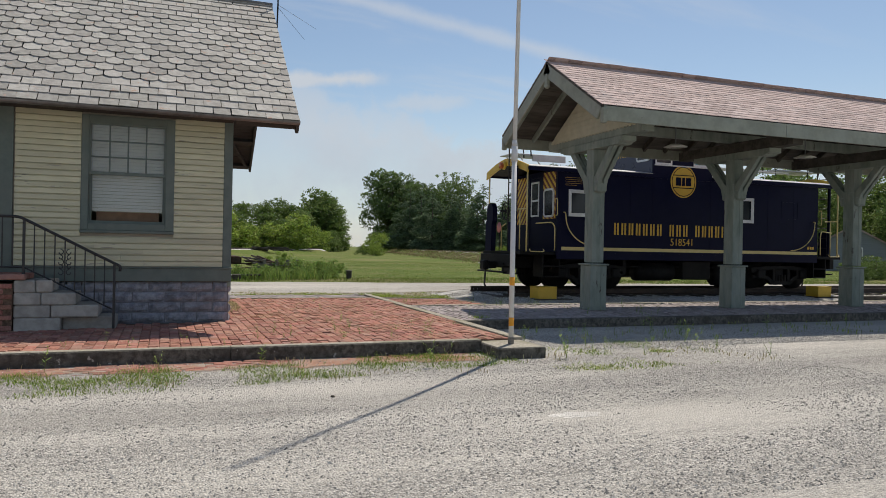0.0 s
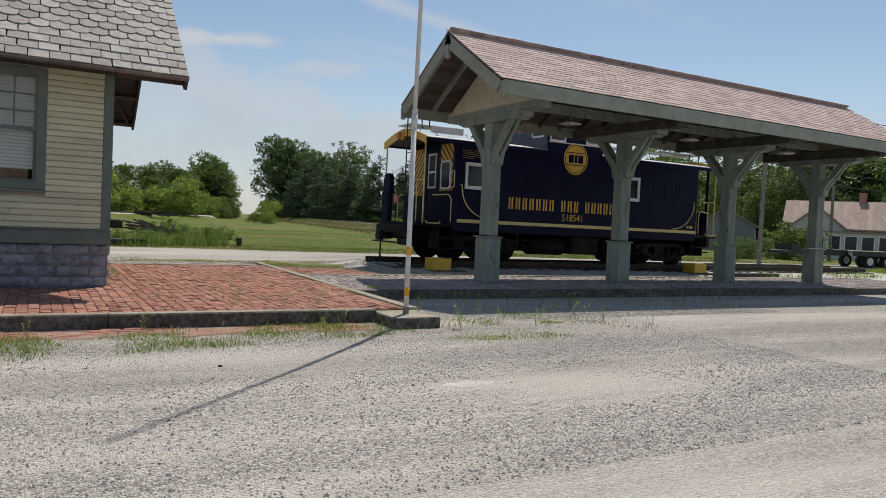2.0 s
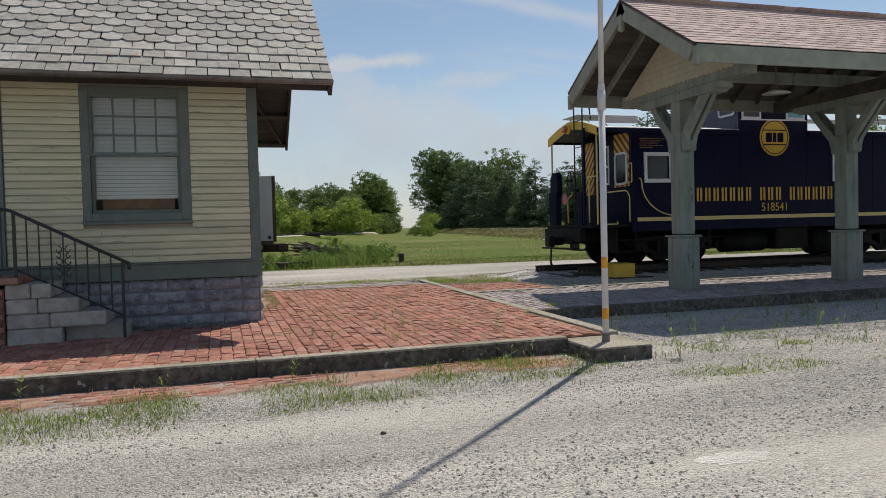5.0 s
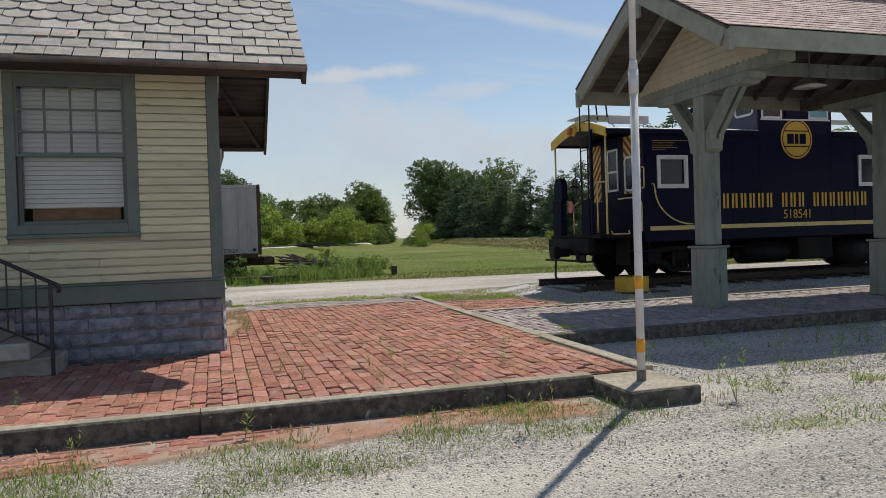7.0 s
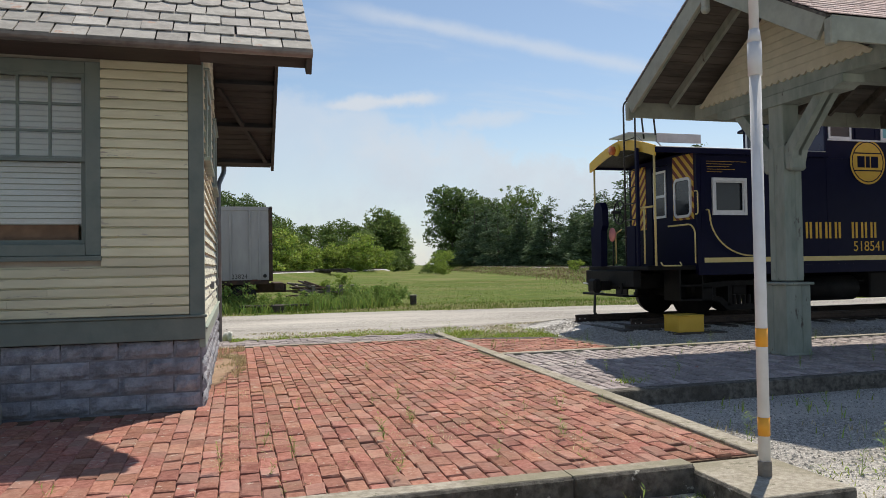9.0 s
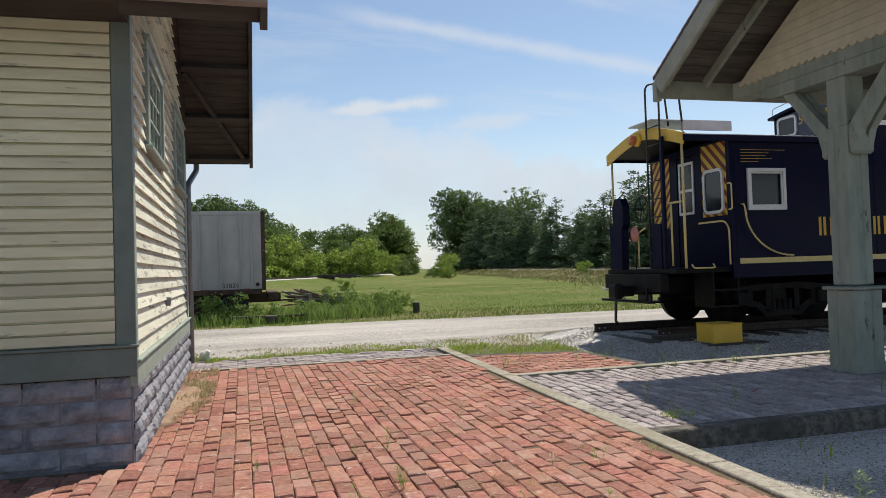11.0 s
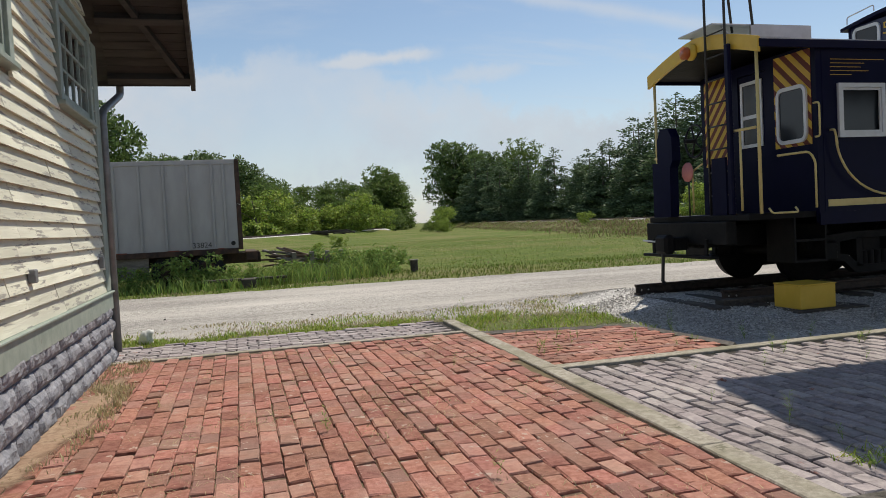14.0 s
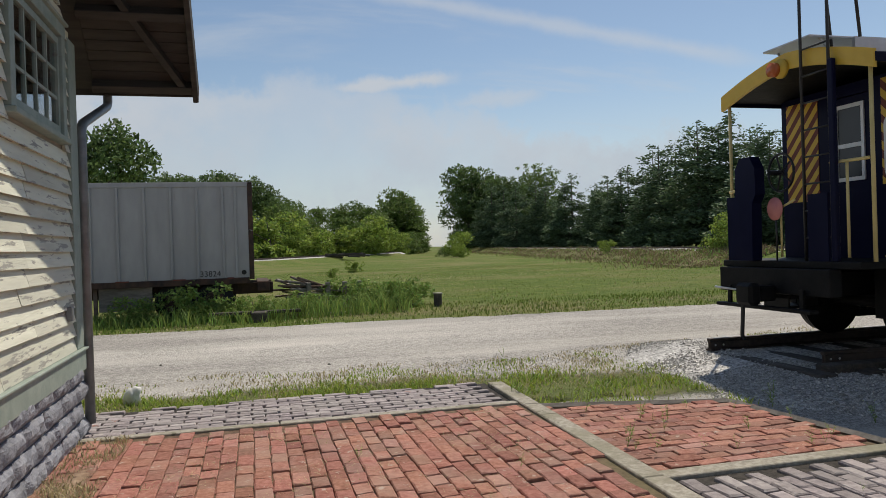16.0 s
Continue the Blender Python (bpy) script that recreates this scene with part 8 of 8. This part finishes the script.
# the dark wood right of the gap
for b, d, h in ((38, 165, 18.5), (44, 172, 15.0), (62, 168, 16.0), (84, 160, 16.0)):
    plant_at("dark", b, d * 1.3, h * 1.3)
for b, d, h in ((128, 178, 20.5), (140, 176, 19.5), (112, 180, 17.0)):
    plant_at("airy", b, d * 1.25, h * 1.25)
plant_at("dark", 100, 208, 17.5)
for k in range(30):
    u = k / 29
    b = 70 + 560 * u + rs.uniform(-8, 8)
    d = 176 - 100 * u + rs.uniform(-5, 5)
    top = (115 + 90 * smooth_step(u, 0.25, 0.55)) if u < 0.6 else 205 - 90 * smooth_step(u, 0.6, 0.85)
    plant_at("pine", b, d, 1.7 + d * top / 1295 * rs.uniform(0.88, 1.05), 1.15)
for k in range(8):
    u = k / 7
    plant_at("dark", 150 + 480 * u, 190 - 70 * u, 13.0 + rs.uniform(-1, 1.5))
# weeds as low shrubs on the field
for x, y, h in ((4.9, 29.6, 0.72), (5.5, 29.3, 0.6), (6.2, 29.5, 0.66), (4.4, 30.0, 0.62), (6.5, 29.8, 0.55), (5.2, 28.9, 0.45), (5.9, 28.9, 0.42), (3.4, 28.6, 0.5), (3.9, 28.9, 0.45), (2.9, 28.3, 0.4), (2.2, 28.1, 0.5), (1.6, 28.4, 0.45), (0.9, 28.3, 0.8), (-0.4, 28.5, 0.6), (-2.9, 28.6, 1.0), (-4.2, 28.2, 0.9)):
    plant("clump", x, y + 0.5, h * 1.35, 1.1)
for x, y, h in ((6.5, 52.0, 0.6), (9.0, 60.0, 0.9), (35.0, 74.0, 1.4), (28.5, 104.0, 1.8), (32.2, 52.5, 2.6)):
    plant("light", x, y, h)

# ---- houses and yard beyond the shelter ----
def house(name, x, y, w, d, wall, roof, turn_, wall_m, roof_m, label, windows=()):
    t_ = thing(name, (0, 0, 0), label, "house", "houses beyond the road")
    t_.matrix_basis = pose(x, y, 0.05, 0, 0, turn_)

    def add(nm, bm, mat_, lab="", parent=None):
        ob = new(nm, mesh_of(nm, bm, mat_))
        ob.parent = parent or t_
        return tagged(ob, lab)
    add("wall", one_box(-w / 2, w / 2, -d / 2, d / 2, 0, wall), wall_m)
    for gx in (-w / 2, w / 2 - 0.1):
        add("gable", prism([(-d / 2, wall), (d / 2, wall), (0, wall + roof)], Matrix(((0, 0, 1, gx), (1, 0, 0, 0), (0, 1, 0, 0), (0, 0, 0, 1))), 0.1), wall_m)
    a = math.atan2(roof, d / 2)
    L = (d / 2 + 0.4) / math.cos(a)
    for s in (1, -1):
        m = Matrix.Translation((0, 0, wall + roof + 0.02)) @ pose(0, 0, 0, 0, 0, 0 if s > 0 else 180) @ pose(0, 0, 0, -math.degrees(a), 0, 0)
        add("roof_slope", one_box(-w / 2 - 0.35, w / 2 + 0.35, 0, L, 0, 0.12, m), roof_m)
    for u, v, ww, hh, face in windows:
        if face == "front":
            m = on_y(u, -d / 2, v)
        else:
            m = on_x(-w / 2, u, v)
        f_ = add("window", one_box(-ww / 2 - 0.1, ww / 2 + 0.1, -0.1, hh + 0.1, 0.0, 0.05, m), M["white_paint"], "white window frame")
        add("pane", one_box(-ww / 2, ww / 2, 0, hh, 0.05, 0.06, m), M["dark_glass"], "", f_)
    return t_, add


house("small_house", 58.3, 48.6, 7.0, 5.2, 2.4, 1.5, 39, M["house_grey"], M["house_roof"], "small blue-grey house with white-trimmed window", ((-0.3, 0.75, 0.8, 1.3, "end"), (-3.0, 0.8, 0.8, 1.2, "front"), (1.0, 0.8, 0.8, 1.2, "front")))
hb, add_b = house("farm_house", 56.9, 35.2, 9.0, 6.2, 2.5, 2.0, -58, M["house_white"], M["house_roof"], "pale sided house with a rusty brown roof", ((-3.7, 0.9, 0.8, 1.2, "front"), (3.6, 0.9, 0.8, 1.2, "front"), (0.0, 1.0, 0.9, 1.2, "end")))
add_b("chimney", one_box(0.4, 0.95, -0.28, 0.28, 4.2, 5.3, None, 0.02), M["brick_object"], "dark brick chimney")
add_b("porch_roof", one_box(-2.9, 2.9, -5.0, -2.9, 2.06, 2.16, pose(0, 0, 0, 0, 0, 0)), M["house_roof"])
porch = add_b("porch_wall", one_box(-2.7, 2.7, -4.8, -3.11, 0, 2.05), M["house_white"])
for u in (-2.2, -1.1, 0.0, 1.1, 2.2):
    f_ = add_b("porch_window", one_box(u - 0.45, u + 0.45, -4.84, -4.801, 0.75, 1.85), M["white_paint"], "white window frame", porch)
    add_b("pane", one_box(u - 0.37, u + 0.37, -4.86, -4.841, 0.82, 1.78), M["dark_glass"], "", f_)
house("garage", 54.0, 36.2, 5.0, 3.8, 2.3, 1.6, 33, M["house_white"], M["house_roof"], "pale garage beside the house", ())
# utility poles and wires
for x, y, h in ((31.6, 24.2, 8.6), (47.0, 30.5, 8.2)):
    up = thing("utility_pole", (x, y, 0), "grey timber utility pole with wires", "utility pole", "utility poles")
    part("shaft", rod(bmesh.new(), (x, y, 0), (x, y, h), 0.11, 0.085, 10), M["old_wood"], up)
    part("crossarm", one_box(-0.9, 0.9, -0.05, 0.05, h - 0.6, h - 0.48, Matrix.Translation((x, y, 0)) @ pose(0, 0, 0, 0, 0, 40)), M["old_wood"], up)
    part("transformer", rod(bmesh.new(), (x + 0.3, y, h - 2.6), (x + 0.3, y, h - 1.9), 0.2, n=14), M["pipe"], up)
for k, z in enumerate((7.9, 7.5, 6.1, 5.2, 4.6)):
    pts = []
    for i in range(25):
        u = i / 24
        p = Vector((31.6, 24.2, z)).lerp(Vector((80.0, 5.0 + k, z + 0.5)), u)
        pts.append((p.x, p.y, p.z - 1.2 * 4 * u * (1 - u)))
    solid("overhead_wire", tube(pts, 0.018, 5), M["black_iron"], "thin dark overhead wire between poles", "wire", "overhead wires")
# flatbed trailer parked by the road
fb = thing("flatbed_trailer", (39.5, 23.0, 0.1), "black flatbed trailer with white wheel rims", "trailer")
fm_ = pose(39.4, 22.7, 0.1, 0, 0, -14) @ Matrix.Scale(0.8, 4)


def fpart(name, bm, mat_, label="", parent=None):
    bmesh.ops.transform(bm, matrix=fm_, verts=bm.verts)
    return part(name, bm, mat_, parent or fb, label)


fpart("bed", one_box(-3.4, 7.0, -1.2, 1.2, 0.98, 1.12, None, 0.02), M["old_wood"], "grey timber deck")
fpart("side_rail", one_box(-3.4, 7.0, -1.26, -1.2, 0.78, 1.10, None, 0.01), M["black_iron"])
fpart("gooseneck", prism([(-8.2, 0.75), (-3.4, 0.75), (-3.4, 1.12), (-5.0, 1.15), (-6.9, 1.02), (-7.5, 1.42), (-7.75, 1.42), (-7.7, 1.0), (-8.2, 0.95)], Matrix(((1, 0, 0, 0), (0, 0, 1, -0.8), (0, 1, 0, 0), (0, 0, 0, 1))), 1.6), M["black_iron"])
for x in (-1.9, -0.5, 0.9):
    for y in (-1.1, 0.85):
        w = fpart("wheel", rod(bmesh.new(), (x, y, 0.44), (x, y + 0.26, 0.44), 0.43, n=24), M["tyre"])
        fpart("rim", rod(bmesh.new(), (x, y - 0.015, 0.44), (x, y + 0.002, 0.44), 0.25, n=20), M["white_paint"], "white rim", w)
for k, b in enumerate(range(12)):
    a = radians(44 + 2.9 * k)
    d = 74 + rs.uniform(-6, 8)
    plant(("mid", "light", "airy", "mid", "dark", "light")[k % 6], d * math.sin(a), d * math.cos(a), rs.uniform(6.5, 9.0) if k % 6 not in (1, 5) else rs.uniform(4.5, 6.0))
for k in range(18):
    a = radians(45.5 + 1.05 * k)
    d = 86 + rs.uniform(-5, 9)
    plant("airy" if k % 3 else "mid", d * math.sin(a), d * math.cos(a), rs.uniform(8.5, 11.5), 1.3)
for x, y, h in ((38.0, 30.0, 1.6), (40.0, 31.5, 1.3), (36.0, 29.5, 1.2), (43.5, 31.0, 2.8), (42.0, 30.0, 1.6)):
    plant("bush", x, y, h, 1.3)
old_tie = thing("old_timber", (19.5, 15.6, 0.1), "old dark timbers lying in the grass", "timber")
part("timber", one_box(18.9, 21.3, 15.5, 15.75, 0.08, 0.27, None, 0.02), M["tie"], old_tie)
part("timber", one_box(19.3, 21.0, 15.8, 16.0, 0.08, 0.24, None, 0.02), M["tie"], old_tie)
tagged(new("yard_grass", ragged_band("yard_grass", steps((19.0, 60, 0.5)), lambda x: 14.8 + 0.1 * (x - 19), lambda x: 18.0 + 0.13 * (x - 19), 0.030, M["grass_soil"], 0.5, 12, 12)), "green grass verge before the road", "grass", kind="structure")
spots = scatter(6000, 19.5, 40, lambda x: 15.0 + 0.1 * (x - 19), lambda x: 17.8 + 0.13 * (x - 19), 0.06, 0.2, 0.02, 0.4, 0.6, -0.1)
blades("yard_blades", spots, M["blade"], "green grass verge before the road", 0.012, 16)
